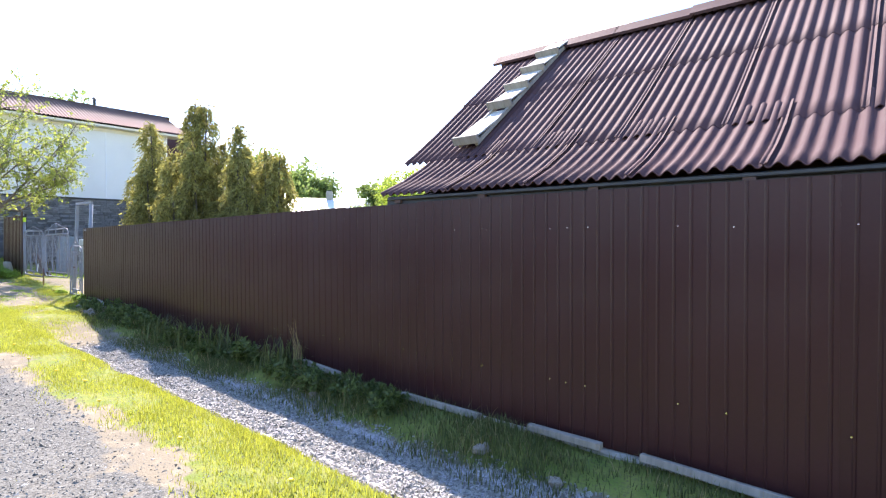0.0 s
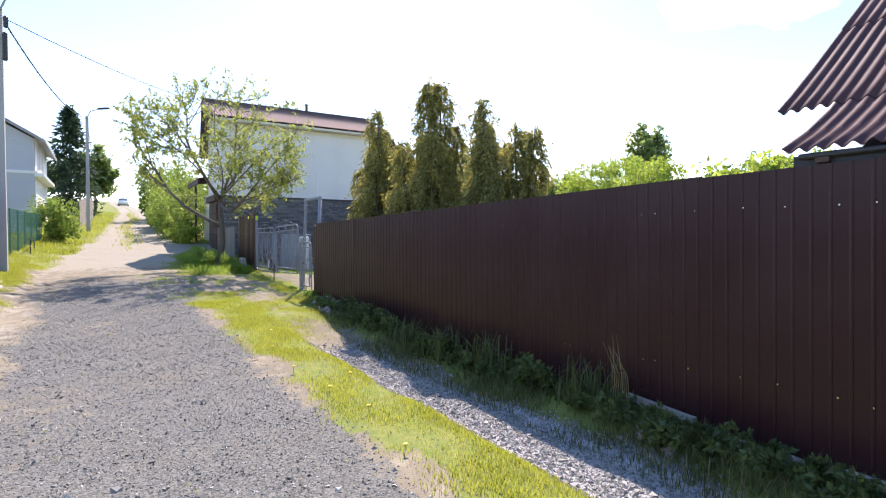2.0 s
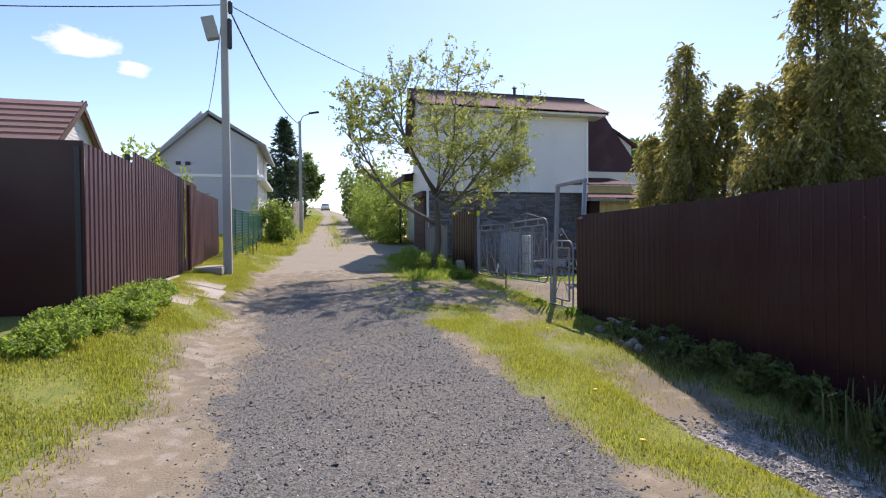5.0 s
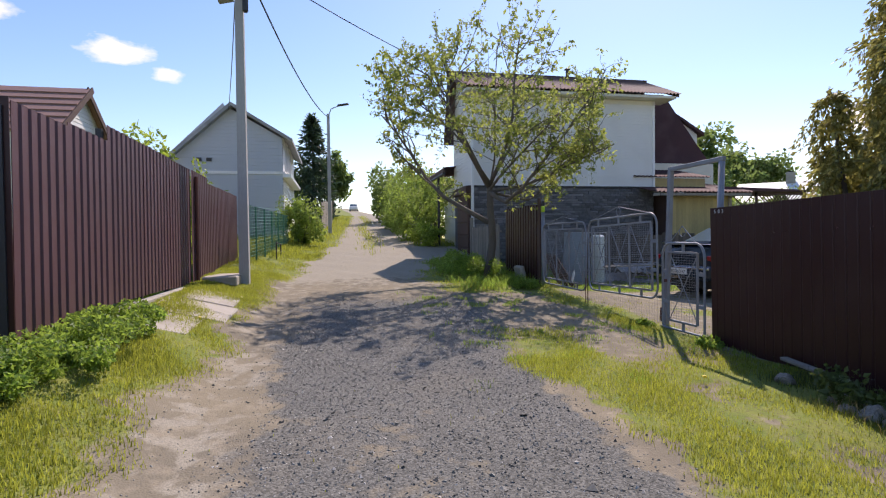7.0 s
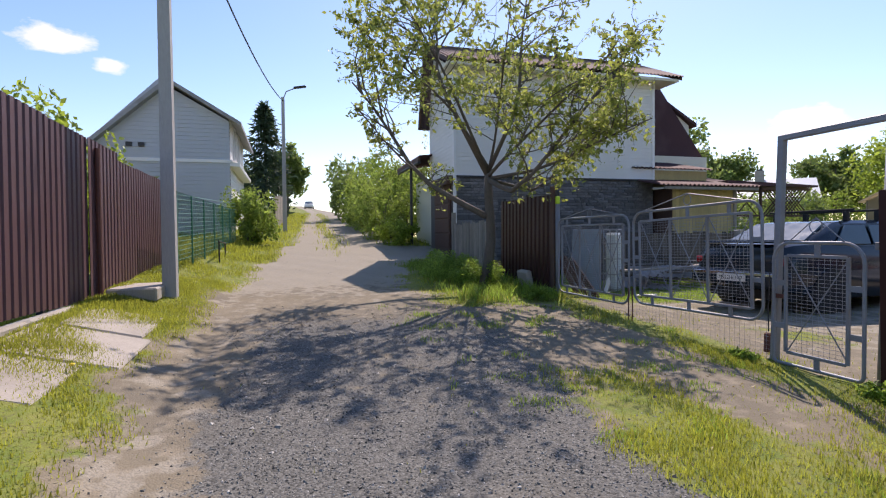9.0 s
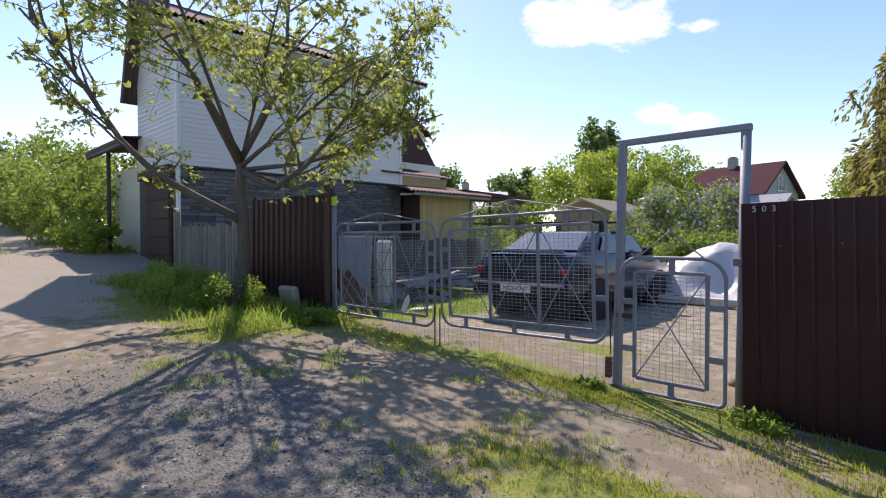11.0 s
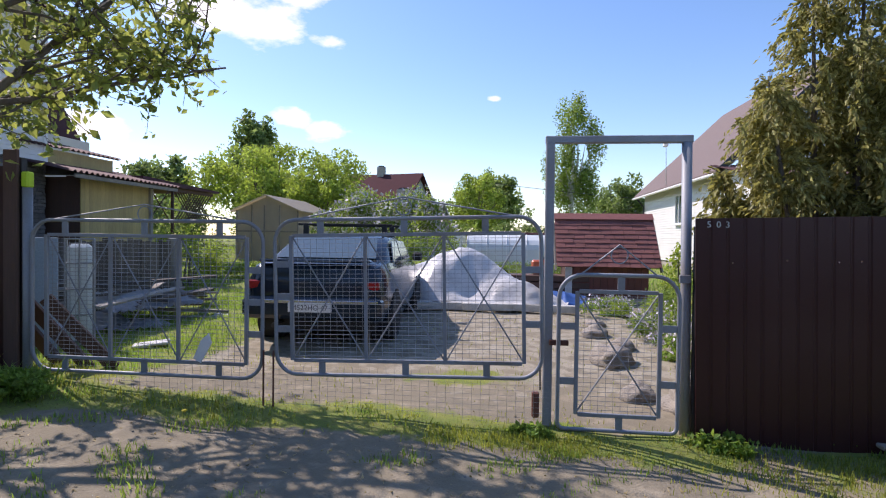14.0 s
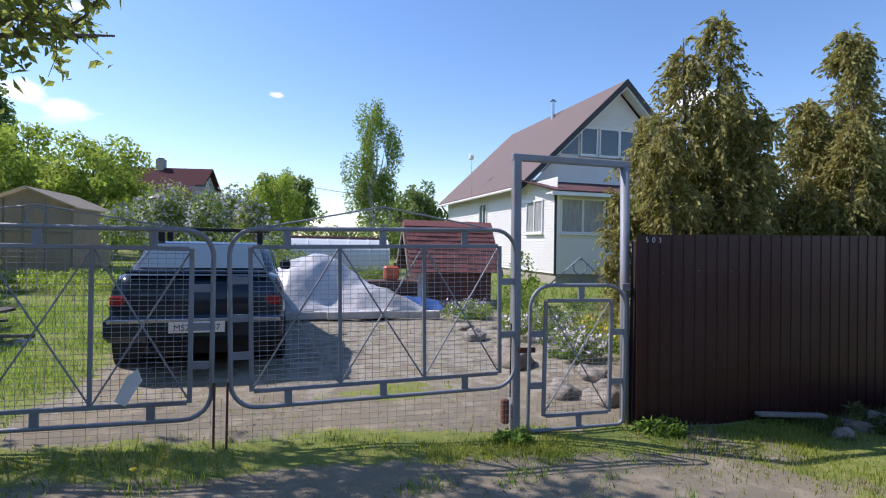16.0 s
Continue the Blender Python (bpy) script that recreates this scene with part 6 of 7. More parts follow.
def pebbles(name, label, n, x0, x1, y0, y1, size, seed, cover, mat):
    r = np.random.default_rng(seed)
    x, y = r.uniform(x0, x1, n), r.uniform(y0, y1, n)
    keep = r.random(n) < cover(x, y)
    x, y = x[keep], y[keep]
    n = len(x)
    s = size * np.exp(r.normal(size=n) * 0.38)
    z = ground_height(x, y) + bumps(x, y) + s * 0.12
    q = np.array([(3, 2, 1, 0), (4, 5, 6, 7), (0, 1, 5, 4), (1, 2, 6, 5), (2, 3, 7, 6), (3, 0, 4, 7)])
    corner = np.array([(-1, -1, -1), (1, -1, -1), (1, 1, -1), (-1, 1, -1), (-1, -1, 1), (1, -1, 1), (1, 1, 1), (-1, 1, 1)], float) * 0.5
    if size < 0.02:
        q = np.array([(0, 1, 4), (1, 2, 4), (2, 3, 4), (3, 0, 4)])
        corner = np.array([(-1, -0.7, -0.6), (0.8, -1, -0.6), (1, 0.8, -0.6), (-0.7, 1, -0.6), (0.1, 0, 0.9)]) * 0.55
    nc = len(corner)
    v = corner[None] * np.stack([r.uniform(0.7, 1.3, n), r.uniform(0.55, 1.1, n), r.uniform(0.4, 0.85, n)], 1)[:, None] * (1 + 0.28 * r.normal(size=(n, nc, 1)))
    a, b = r.uniform(0, 6.28, n), r.normal(size=n) * 0.45
    c, sn, cb, sb = np.cos(a)[:, None], np.sin(a)[:, None], np.cos(b)[:, None], np.sin(b)[:, None]
    X, Y, Z = v[..., 0], v[..., 1] * cb - v[..., 2] * sb, v[..., 1] * sb + v[..., 2] * cb
    v = np.stack([X * c - Y * sn, X * sn + Y * c, Z], -1) * s[:, None, None] + np.stack([x, y, z], 1)[:, None]
    f = (np.arange(n)[:, None, None] * nc + q[None]).reshape(-1, q.shape[1])
    return tagged(solid(name, v.reshape(-1, 3), f, mat), label, "gravel", kind="stuff")


pebbles("gravel", "light grey crushed stone in the drainage strip", 60000, -5.6, 5.2, -1.65, -0.5, 0.019, 101, strip_cover, M["pebble"])
pebbles("gravel", "grey crushed stone on the road", 125000, -15, 5.0, -5.6, -1.7, 0.0108, 102, lambda x, y: 0.08 + 0.8 * stone_cover(x, y), M["road_stone"])
pebbles("gravel", "pale larger stones among the road gravel", 20000, -15, 4.5, -5.2, -2.2, 0.011, 104, lambda x, y: 0.6 * stone_cover(x, y), M["pale_stone"])
pebbles("gravel", "loose stones on the bare earth", 5200, -22, 3, -6.2, 4, 0.012, 103, lambda x, y: 0.45 * (1 - grass_cover(x, y)), M["pebble"])


# ---- yard things ----
def wheel(parent, at, radius=0.3, width=0.19):
    w = new("wheel")
    w.parent = parent
    w.matrix_basis = pose(*at)
    prof = [(-0.5, 0.72), (-0.5, 0.93), (-0.4, 1.0), (0.4, 1.0), (0.5, 0.93), (0.5, 0.72)]
    bm = bmesh.new()
    rings = []
    for k in range(24):
        a = 2 * math.pi * k / 24
        rings.append([bm.verts.new((d * width, radius * q * math.cos(a), radius * q * math.sin(a))) for d, q in prof])
    for a, b in zip(rings, rings[1:] + rings[:1]):
        for i in range(len(prof)):
            bm.faces.new((a[i], b[i], b[(i + 1) % 6], a[(i + 1) % 6]))
    part("tyre", bm, M["black"], w, "black rubber tyre", smooth=False)
    part("rim", tubed([(-0.46 * width, 0, 0), (0.46 * width, 0, 0)], radius * 0.71, 20), M["wire"], w, "grey steel rim")
    return w


def loft(sections, mat, name, parent, label="", smooth=True):
    """Sections of equal point counts joined into a closed skin with capped ends."""
    n = len(sections[0])
    v = [p for s in sections for p in s]
    f = []
    for i in range(len(sections) - 1):
        for j in range(n):
            f.append((i * n + j, i * n + (j + 1) % n, (i + 1) * n + (j + 1) % n, (i + 1) * n + j))
    f += [tuple(range(n))[::-1], tuple((len(sections) - 1) * n + j for j in range(n))]
    ob = solid(name, v, f, mat, parent, label, smooth)
    bm = bmesh.new()
    bm.from_mesh(ob.data)
    bmesh.ops.recalc_face_normals(bm, faces=bm.faces)
    bm.to_mesh(ob.data)
    bm.free()
    ob.data.set_sharp_from_angle(angle=radians(32))
    return ob


def section(y, half, z0, z1, tuck=0.06, top_in=0.08, r=0.07):
    """One cross-section of a car body at y: half its width, sill and top."""
    pts = [(-half + tuck, z0), (-half + 0.01, z0 + 0.18), (-half, (z0 + z1) / 2), (-half + 0.02, z1 - 0.16), (-half + top_in, z1 - 0.03), (-half + top_in + r, z1)]
    pts = pts + [(-a, b) for a, b in pts[::-1]]
    return [(a, y, b) for a, b in pts]


car = thing("car", "dark blue sedan with roof rack, dusty rear", "car", (-13.27, 2.2, gz(-13.27, 3.2)), 3.0)
body = [section(-0.02, 0.7, 0.46, 0.82), section(0.02, 0.77, 0.4, 0.93), section(0.09, 0.82, 0.34, 0.995), section(0.22, 0.85, 0.31, 1.02), section(0.4, 0.868, 0.29, 1.03), section(0.75, 0.875, 0.26, 1.03), section(1.5, 0.88, 0.22, 0.99), section(2.6, 0.88, 0.22, 0.97),
        section(3.3, 0.87, 0.24, 0.94), section(4.0, 0.84, 0.28, 0.86), section(4.35, 0.76, 0.34, 0.76), section(4.45, 0.66, 0.42, 0.66)]
loft(body, M["car"], "body", car, "dark blue painted body")


def cab(y, half, z):
    pts = [(-half - 0.0, 0.95), (-half + (z - 0.95) * 0.28, z - 0.05), (-half + (z - 0.95) * 0.28 + 0.07, z)]
    pts = pts + [(-a, b) for a, b in pts[::-1]]
    return [(a, y, b) for a, b in pts]


loft([cab(0.55, 0.77, 1.0), cab(0.72, 0.79, 1.12), cab(1.18, 0.8, 1.325), cab(1.5, 0.79, 1.36), cab(2.2, 0.79, 1.36), cab(2.55, 0.78, 1.31), cab(3.25, 0.76, 1.0)], M["car"], "cabin", car, "dark blue roof and pillars")
for q in (((-0.65, 0.60, 1.04), (0.65, 0.60, 1.04), (0.57, 1.11, 1.3), (-0.57, 1.11, 1.3)),):
    bm = bmesh.new()
    up = Vector((0, -0.03, 0.025))
    lo = [bm.verts.new(Vector(p) + up * 0.4) for p in q]
    hi = [bm.verts.new(Vector(p) + up * 1.1) for p in q]
    bm.faces.new(lo[::-1])
    bm.faces.new(hi)
    for i in range(4):
        bm.faces.new((lo[i], lo[(i + 1) % 4], hi[(i + 1) % 4], hi[i]))
    part("rear_window", bm, M["car_glass"], car, "sky-reflecting rear window")
for s in (-1, 1):
    for ya, yb, yc, yd in ((1.0, 1.75, 1.72, 1.3), (1.82, 2.75, 2.45, 1.8)):
        bm = bmesh.new()
        quad = [(0.795, ya, 1.0), (0.795, yb, 1.0), (0.715, yc, 1.28), (0.715, yd, 1.28)]
        lo = [bm.verts.new((s * a, b, c)) for a, b, c in quad]
        hi = [bm.verts.new((s * (a + 0.015), b, c + 0.004)) for a, b, c in quad]
        bm.faces.new(lo)
        bm.faces.new(hi[::-1])
        for i in range(4):
            bm.faces.new((lo[i], lo[(i + 1) % 4], hi[(i + 1) % 4], hi[i]))
        part("side_window", bm, M["car_glass"], car)
    part("mirror", boxed(s * 0.88, s * 1.04, 2.5, 2.62, 0.96, 1.1, bevel=0.03), M["black"], car)
    tl = part("tail_lamp", boxed(*sorted((s * 0.55, s * 0.8)), -0.012, 0.07, 0.71, 0.81, bevel=0.015), M["tail"], car, "red tail lamp")
    for y in (0.85, 3.45):
        wheel(car, (s * 0.76, y, 0.3))
        part("wheel_arch", tubed([(s * 0.6, y, 0.3), (s * 0.884, y, 0.3)], 0.355, 20), M["black"], car)
    part("rack_foot", boxed(*sorted((s * 0.55, s * 0.62)), 1.5, 1.58, 1.34, 1.5, bevel=0.01), M["black"], car)
    part("rack_foot", boxed(*sorted((s * 0.55, s * 0.62)), 2.2, 2.28, 1.34, 1.5, bevel=0.01), M["black"], car)
    part("headlamp", boxed(*sorted((s * 0.4, s * 0.68)), 4.38, 4.47, 0.6, 0.72, bevel=0.02), M["chrome"], car)
for y in (1.54, 2.24):
    part("rack_bar", boxed(-0.7, 0.7, y - 0.02, y + 0.02, 1.5, 1.535, bevel=0.006), M["black"], car)
part("reflector_band", boxed(-0.54, 0.54, -0.008, 0.06, 0.71, 0.81, bevel=0.01), M["band"], car, "dark red band between the lamps")
part("spoiler", boxed(-0.68, 0.68, 0.02, 0.18, 1.025, 1.065, bevel=0.018), M["car"], car)
bumper = part("bumper", boxed(-0.84, 0.84, -0.1, 0.14, 0.36, 0.62, bevel=0.05), M["car"], car, "dark body coloured bumper")
part("bumper_strip", boxed(-0.8, 0.8, -0.108, -0.09, 0.55, 0.59, bevel=0.005), M["chrome"], bumper)
plate = part("number_plate", boxed(-0.26, 0.26, -0.125, -0.11, 0.45, 0.56, bevel=0.003), M["plate"], car, "white number plate")
wall_text("M522HO 47", 0.085, M["ink"], pose(0, -0.127, 0.475, 90, 0, 0), "plate_number", plate, "black plate number", 0.001)
part("exhaust", tubed([(-0.45, -0.08, 0.28), (-0.45, 0.4, 0.3)], 0.03, 8), M["dark"], car)
part("front_bumper", boxed(-0.8, 0.8, 4.3, 4.52, 0.32, 0.55, bevel=0.05), M["car"], car)
part("underbody", boxed(-0.7, 0.7, 0.2, 4.3, 0.18, 0.34), M["black"], car)
rag = part("rag", prism(bmesh.new(), [(-0.05, -0.11), (0.02, -0.12), (0.05, 0.06), (0.0, 0.12), (-0.04, 0.05)], 0, 0.01), M["plate"], None, "torn white paper scrap caught on the gate mesh")
rag.matrix_world = pose(-13.33, -0.03, 0.62, 0, 20, 0)
tagged(rag, category="scrap")


def drape(name, label, at, half_x, half_y, ridge, seed, mat, category="tarpaulin"):
    """A stiff sheet over a heap: a ridge of (x, height) pairs falling to both sides, with facets, creases and a ruffled hem."""
    r = np.random.default_rng(seed)
    X, Y = np.meshgrid(np.linspace(-1, 1, 110), np.linspace(-1, 1, 70), indexing="ij")
    edge = 1 + 0.05 * np.sin(5 * Y + seed) * np.abs(X) + 0.06 * np.sin(7 * X + seed) * np.abs(Y)
    x, y = half_x * X * edge, half_y * Y * edge * (1 - 0.35 * np.abs(X) ** 3)
    crest = np.interp(x, [a for a, b in ridge], [b for a, b in ridge])
    swing = 0.18 * np.sin(1.7 * x + seed)
    z = crest * (1 - np.clip(np.abs(Y + swing * (1 - Y ** 2)), 0, 1) ** 1.9)
    for k in range(12):
        u, ph, rate = r.uniform(0, np.pi), r.uniform(0, 6.28), r.uniform(2.5, 12)
        saw = np.abs(((x * np.cos(u) + y * np.sin(u)) * rate + ph) / 3.14 % 2 - 1)
        z = z + (0.15 / (1 + 0.25 * rate)) * (saw - 0.5) * np.minimum(1, (1 - np.abs(Y)) * 4)
    z = np.maximum(z, 0.012 + 0.03 * np.abs(np.sin(9 * x + 4 * y)))
    i = np.arange(X.size).reshape(X.shape)
    f = np.stack([i[:-1, :-1], i[1:, :-1], i[1:, 1:], i[:-1, 1:]], -1).reshape(-1, 4)
    ob = solid(name, np.stack([x, y, z], -1).reshape(-1, 3), f, mat, None, label, smooth=True)
    ob.data.set_sharp_from_angle(angle=radians(28))
    ob.matrix_world = pose(*at)
    return tagged(ob, category=category)


tz = gz(-11.4, 6.6)
drape("tarpaulin", "crumpled silver white tarpaulin over a sloping heap", (-11.45, 6.9, tz + 0.03), 1.6, 1.15, ((-1.6, 0.3), (-1.35, 0.72), (-0.95, 0.93), (-0.5, 0.95), (0.0, 0.8), (0.6, 0.5), (1.1, 0.24), (1.6, 0.06)), 5, M["tarp"])
drape("tarpaulin", "crumpled blue tarpaulin beside the heap", (-9.95, 6.75, tz), 0.5, 0.4, ((-0.5, 0.1), (-0.2, 0.28), (0.1, 0.3), (0.5, 0.08)), 7, M["blue_tarp"])
for k in range(5):
    ob = part("timber", boxed(-0.45, 0.45, -0.06, 0.06, 0, 0.13, bevel=0.01), M["rung"], None, "pale timber offcut under the tarpaulin")
    ob.matrix_world = pose(-12.4 + 0.55 * k, 5.62 + 0.05 * (k % 2), tz, 0, 0, random.uniform(-9, 9))
    tagged(ob, category="timber", group="timbers under the tarpaulin")
can = thing("canister", "red plastic canister on the heap", "canister", (-10.3, 7.5, tz + 0.55))
part("body", boxed(-0.16, 0.16, -0.1, 0.1, 0, 0.3, bevel=0.04), M["red"], can)
part("cap", tubed([(0.08, 0, 0.3), (0.08, 0, 0.36)], 0.03, 8), M["dark"], can)
pal = thing("plank_stack", "stack of dark planks under the canister", "planks", (-10.2, 7.5, tz))
for k in range(4):
    part("plank", boxed(-0.7, 0.9, -0.3, 0.3, 0.14 * k, 0.14 * k + 0.12, bevel=0.01), M["brown_wood"], pal)

# Well house with a shingle roof.
well = thing("well_house", "small well house with red brown shingle roof", "well", (-8.95, 7.9, gz(-8.95, 7.9) + 0.07))
part("wall", prism(bmesh.new(), [(-0.65, 0), (0.65, 0), (0.65, 0.8), (0, 1.75), (-0.65, 0.8)], -0.8, 0.8, "x"), M["brown_wood"], well, "dark brown boarded body")
for k in range(12):
    part("board", boxed(-0.8 + 0.135 * k, -0.675 + 0.135 * k, -0.675, -0.652, 0.02, 0.82), M["well_wood"], well)
part("corner_post", boxed(-0.84, -0.7, -0.72, -0.68, 0.0, 0.72, bevel=0.006), M["rung"], well, "pale weathered corner board")
run = 1.32
for s in (1, -1):
    slope = part("roof_deck", boxed(-1.0, 1.0, 0, run, -0.02, 0.0), M["brown_wood"], well)
    m = pose(0, -0.82, 0.68, 52.5, 0, 0) if s > 0 else pose(0, 0.82, 0.68, 0, 0, 180) @ pose(0, 0, 0, 52.5, 0, 0)
    slope.matrix_basis = m
    if s > 0:
        for row in range(11):
            x = -1.02 - (0.12 if row % 2 else 0)
            while x < 1.0:
                w = random.choice((0.2, 0.24, 0.28))
                a, b = max(x, -1.02), min(x + w - 0.006, 1.02)
                if b - a > 0.05:
                    lift = random.uniform(0.004, 0.012)
                    part("shingle", boxed(a, b, run * row / 11 - 0.02, run * (row + 1) / 11 + 0.015, lift, lift + 0.012), M["shingle"], slope).matrix_basis = pose(0, 0, 0.012 + row * 0.0125, -6, 0, 0)
                x += w
part("ridge", prism(bmesh.new(), [(-0.14, -0.1), (0, 0.03), (0.14, -0.1)], -1.03, 1.03, "x"), M["shingle"], well).matrix_basis = pose(0, 0, 1.76)
part("verge_board", prism(bmesh.new(), [(-0.82, 0.6), (0, 1.68), (0.82, 0.6), (0.72, 0.58), (0, 1.55), (-0.72, 0.58)], 1.02, 1.05, "x"), M["old_wood"], well)
part("verge_board", prism(bmesh.new(), [(-0.82, 0.6), (0, 1.68), (0.82, 0.6), (0.72, 0.58), (0, 1.55), (-0.72, 0.58)], -1.05, -1.02, "x"), M["old_wood"], well)
part("plinth", boxed(-0.9, 0.9, -0.75, 0.75, -0.1, 0.05, bevel=0.02), M["concrete"], well)

# Low greenhouse.
low = thing("low_greenhouse", "low milky greenhouse with a red ridge", "greenhouse", (-10.6, 17.6, 0.35))
arc = [(-1.0 * math.cos(math.pi * k / 10), 0.75 + 0.62 * math.sin(math.pi * k / 10)) for k in range(11)]
part("cover", prism(bmesh.new(), [(-1.0, 0.1), *arc, (1.0, 0.1)], -1.9, 1.9, "x"), M["poly"], low, "milky polycarbonate cover")
part("ridge", boxed(-1.92, 1.92, -0.35, 0.35, 1.3, 1.42, bevel=0.02), M["red_roof"], low)
for k in range(6):
    part("rib", tubed([(-1.9 + 0.76 * k, a * 1.012, b * 1.008) for a, b in [(-1.0, 0.1), *arc, (1.0, 0.1)]], 0.015, 5), M["trim"], low)
part("base_board", boxed(-1.92, 1.92, -1.04, -0.99, -0.1, 0.2), M["old_wood"], low)
wall_bit = part("white_shed", boxed(-14.0, -12.9, 20.0, 21.5, 0.2, 1.75, bevel=0.02), M["siding"], None, "small pale shed between the bushes")
tagged(wall_bit, category="shed")


# Far houses.
def far_house(name, label, at, rz, w, d, h, rise, wall_mat, roof_mat, dormer=False):
    t = thing(name, label, "house", at, rz)
    part("wall", boxed(-w / 2, w / 2, -d / 2, d / 2, -0.5, h), wall_mat, t)
    part("gable", prism(bmesh.new(), [(-d / 2, h), (d / 2, h), (0, h + rise)], -w / 2, w / 2, "x"), wall_mat, t)
    for s in (1, -1):
        part("roof", prism(bmesh.new(), [(s * (d / 2 + 0.4), h - 0.35), (0, h + rise + 0.05), (0, h + rise + 0.22), (s * (d / 2 + 0.4), h - 0.15)], -w / 2 - 0.4, w / 2 + 0.4, "x"), roof_mat, t)
    chim = part("chimney", boxed(-0.3, 0.3, -0.3, 0.3, h + rise - 0.3, h + rise + 0.9), M["concrete"], t)
    part("pot", boxed(-0.2, 0.2, -0.2, 0.2, h + rise + 0.9, h + rise + 1.0), M["dark"], chim)
    for cx in (-w / 4, w / 4):
        window_unit(t, 1.0, 1.2, pose(cx, -d / 2 - 0.03, h * 0.55), (0.5,))
    window_unit(t, 1.0, 1.2, pose(w / 2 + 0.03, 0, h + rise * 0.35, 0, 0, 90), (0.5,))
    return t


far_house("far_house", "distant pale blue house with red brown roof", (-22.6, 45, 0.5), -14, 7.6, 5.4, 4.3, 2.3, M["grey_siding"], M["dark_red_roof"])
far_house("far_house", "distant house with a pale sheet roof", (-38.5, 29.2, 0.6), 46, 6.2, 4.6, 3.2, 1.2, M["old_wood"], M["trim"])
far_house("far_house", "small grey shed house beyond the lilac", (-16.8, 26, 0.5), -10, 4.0, 3.5, 1.8, 1.0, M["grey_siding"], M["slate"])
far_house("far_house", "distant small house beside the birch", (2.6, 60, 0.5), 60, 6, 5, 3.0, 2.2, M["old_wood"], M["roof_far"])

# Debris heap by the shed.
heap_base = (-17.1, 2.9)
for k in range(30):
    ln = random.uniform(1.0, 2.8)
    ob = part("plank", boxed(-ln / 2, ln / 2, -random.uniform(0.04, 0.09), 0.07, 0, random.uniform(0.025, 0.05), bevel=0.004), M["heap_wood"] if k % 4 else M["old_wood"], None, "weathered dark plank on the debris heap")
    px_, py_ = heap_base[0] + random.uniform(-1.2, 1.0), heap_base[1] + random.uniform(0.0, 2.2)
    ob.matrix_world = pose(px_, py_, gz(px_, py_) + 0.04 + 0.02 * k * random.uniform(0.6, 1.1), random.uniform(-8, 8), random.uniform(-9, 9), 80 + random.uniform(-40, 40))
    tagged(ob, category="plank", group="planks on the debris heap")
for k, (dx, dy, dz, a, b, c, w, d) in enumerate(((1.15, 1.5, 0.22, 24, 3, 85, 1.9, 0.55), (0.95, 0.0, 0.12, 18, -6, 70, 0.8, 0.5), (1.35, 0.35, 0.03, 6, 3, 60, 0.8, 0.45), (1.6, 1.5, 0.02, 4, -3, 95, 1.5, 0.25))):
    ob = wave_roof(w, d, M["slate"], None, pose(heap_base[0] + dx, heap_base[1] + dy, gz(*heap_base) + dz, 0, 0, 90 + c) @ pose(0, 0, 0, b, -a, 0), 0.15, 0.016, name="slate_sheet")
    tagged(ob, "grey corrugated slate sheet on the debris heap", "slate sheet", "slate sheets on the debris heap")
board = part("leaning_panel", boxed(-0.3, 0.3, -0.02, 0.02, 0, 1.3, bevel=0.005), material("pale_blue_panel", (0.3, 0.38, 0.46), 0.6, vary=0.18, scale=4, dirt=(0.3, 0.3, 0.28), dirt_amount=0.6), None, "pale blue steel panel standing by the gate")
board.matrix_world = pose(-16.25, 1.35, gz(-16.3, 1.7), -5, 0, 38)
tagged(board, category="panel")
tank = thing("water_tank", "milky white plastic tank in a wire cage", "tank", (-16.0, 1.85, gz(-15.75, 2.2)), 38)
part("tank", boxed(-0.12, 0.12, -0.16, 0.16, 0.05, 1.22, bevel=0.04), M["poly"], tank)
cage = bmesh.new()
for z in (0.1, 0.4, 0.7, 1.0, 1.28):
    tube(cage, [(-0.14, -0.18, z), (0.14, -0.18, z), (0.14, 0.18, z), (-0.14, 0.18, z), (-0.14, -0.18, z)], 0.009, 4, False)
for a in (-0.14, 0.0, 0.14):
    for b in (-0.18, 0.18):
        tube(cage, [(a, b, 0), (a, b, 1.28)], 0.009, 4, False)
tagged(part("cage", cage, M["wire"], tank), kind="stuff")
for k in range(3):
    ob = part("plank", boxed(-0.055, 0.055, -0.02, 0.02, 0, 0.85, bevel=0.004), M["brown_wood"], None, "brown plank leaning behind the gate post")
    ob.matrix_world = pose(-14.95 + 0.2 * k, 0.45 + 0.06 * k, gz(-14.7, 0.5) - 0.02, 8, -38, 8 * k)
    tagged(ob, category="plank", group="planks behind the gate post")
part_w = part("white_scrap", boxed(-0.2, 0.2, -0.09, 0.09, 0, 0.03, bevel=0.01), M["tarp"], None, "white plastic scrap on the grass")
part_w.matrix_world = pose(-15.2, 2.0, gz(-15.2, 2.0) + 0.02, 4, -6, 25)
tagged(part_w, category="scrap")

# Old board fence behind the debris heap.
back_fence = thing("board_fence", "old grey brown board fence behind the debris heap", "fence", (-18.4, 2.6, gz(-18.4, 4)))
for k in range(34):
    part("board", boxed(-0.012, 0.012, 0.135 * k, 0.135 * k + 0.13, 0, 1.2 + random.uniform(-0.05, 0.05), bevel=0.003), M["heap_wood"], back_fence)
for z in (0.3, 0.9):
    part("rail", boxed(-0.06, -0.013, 0, 4.6, z, z + 0.07), M["old_wood"], back_fence)
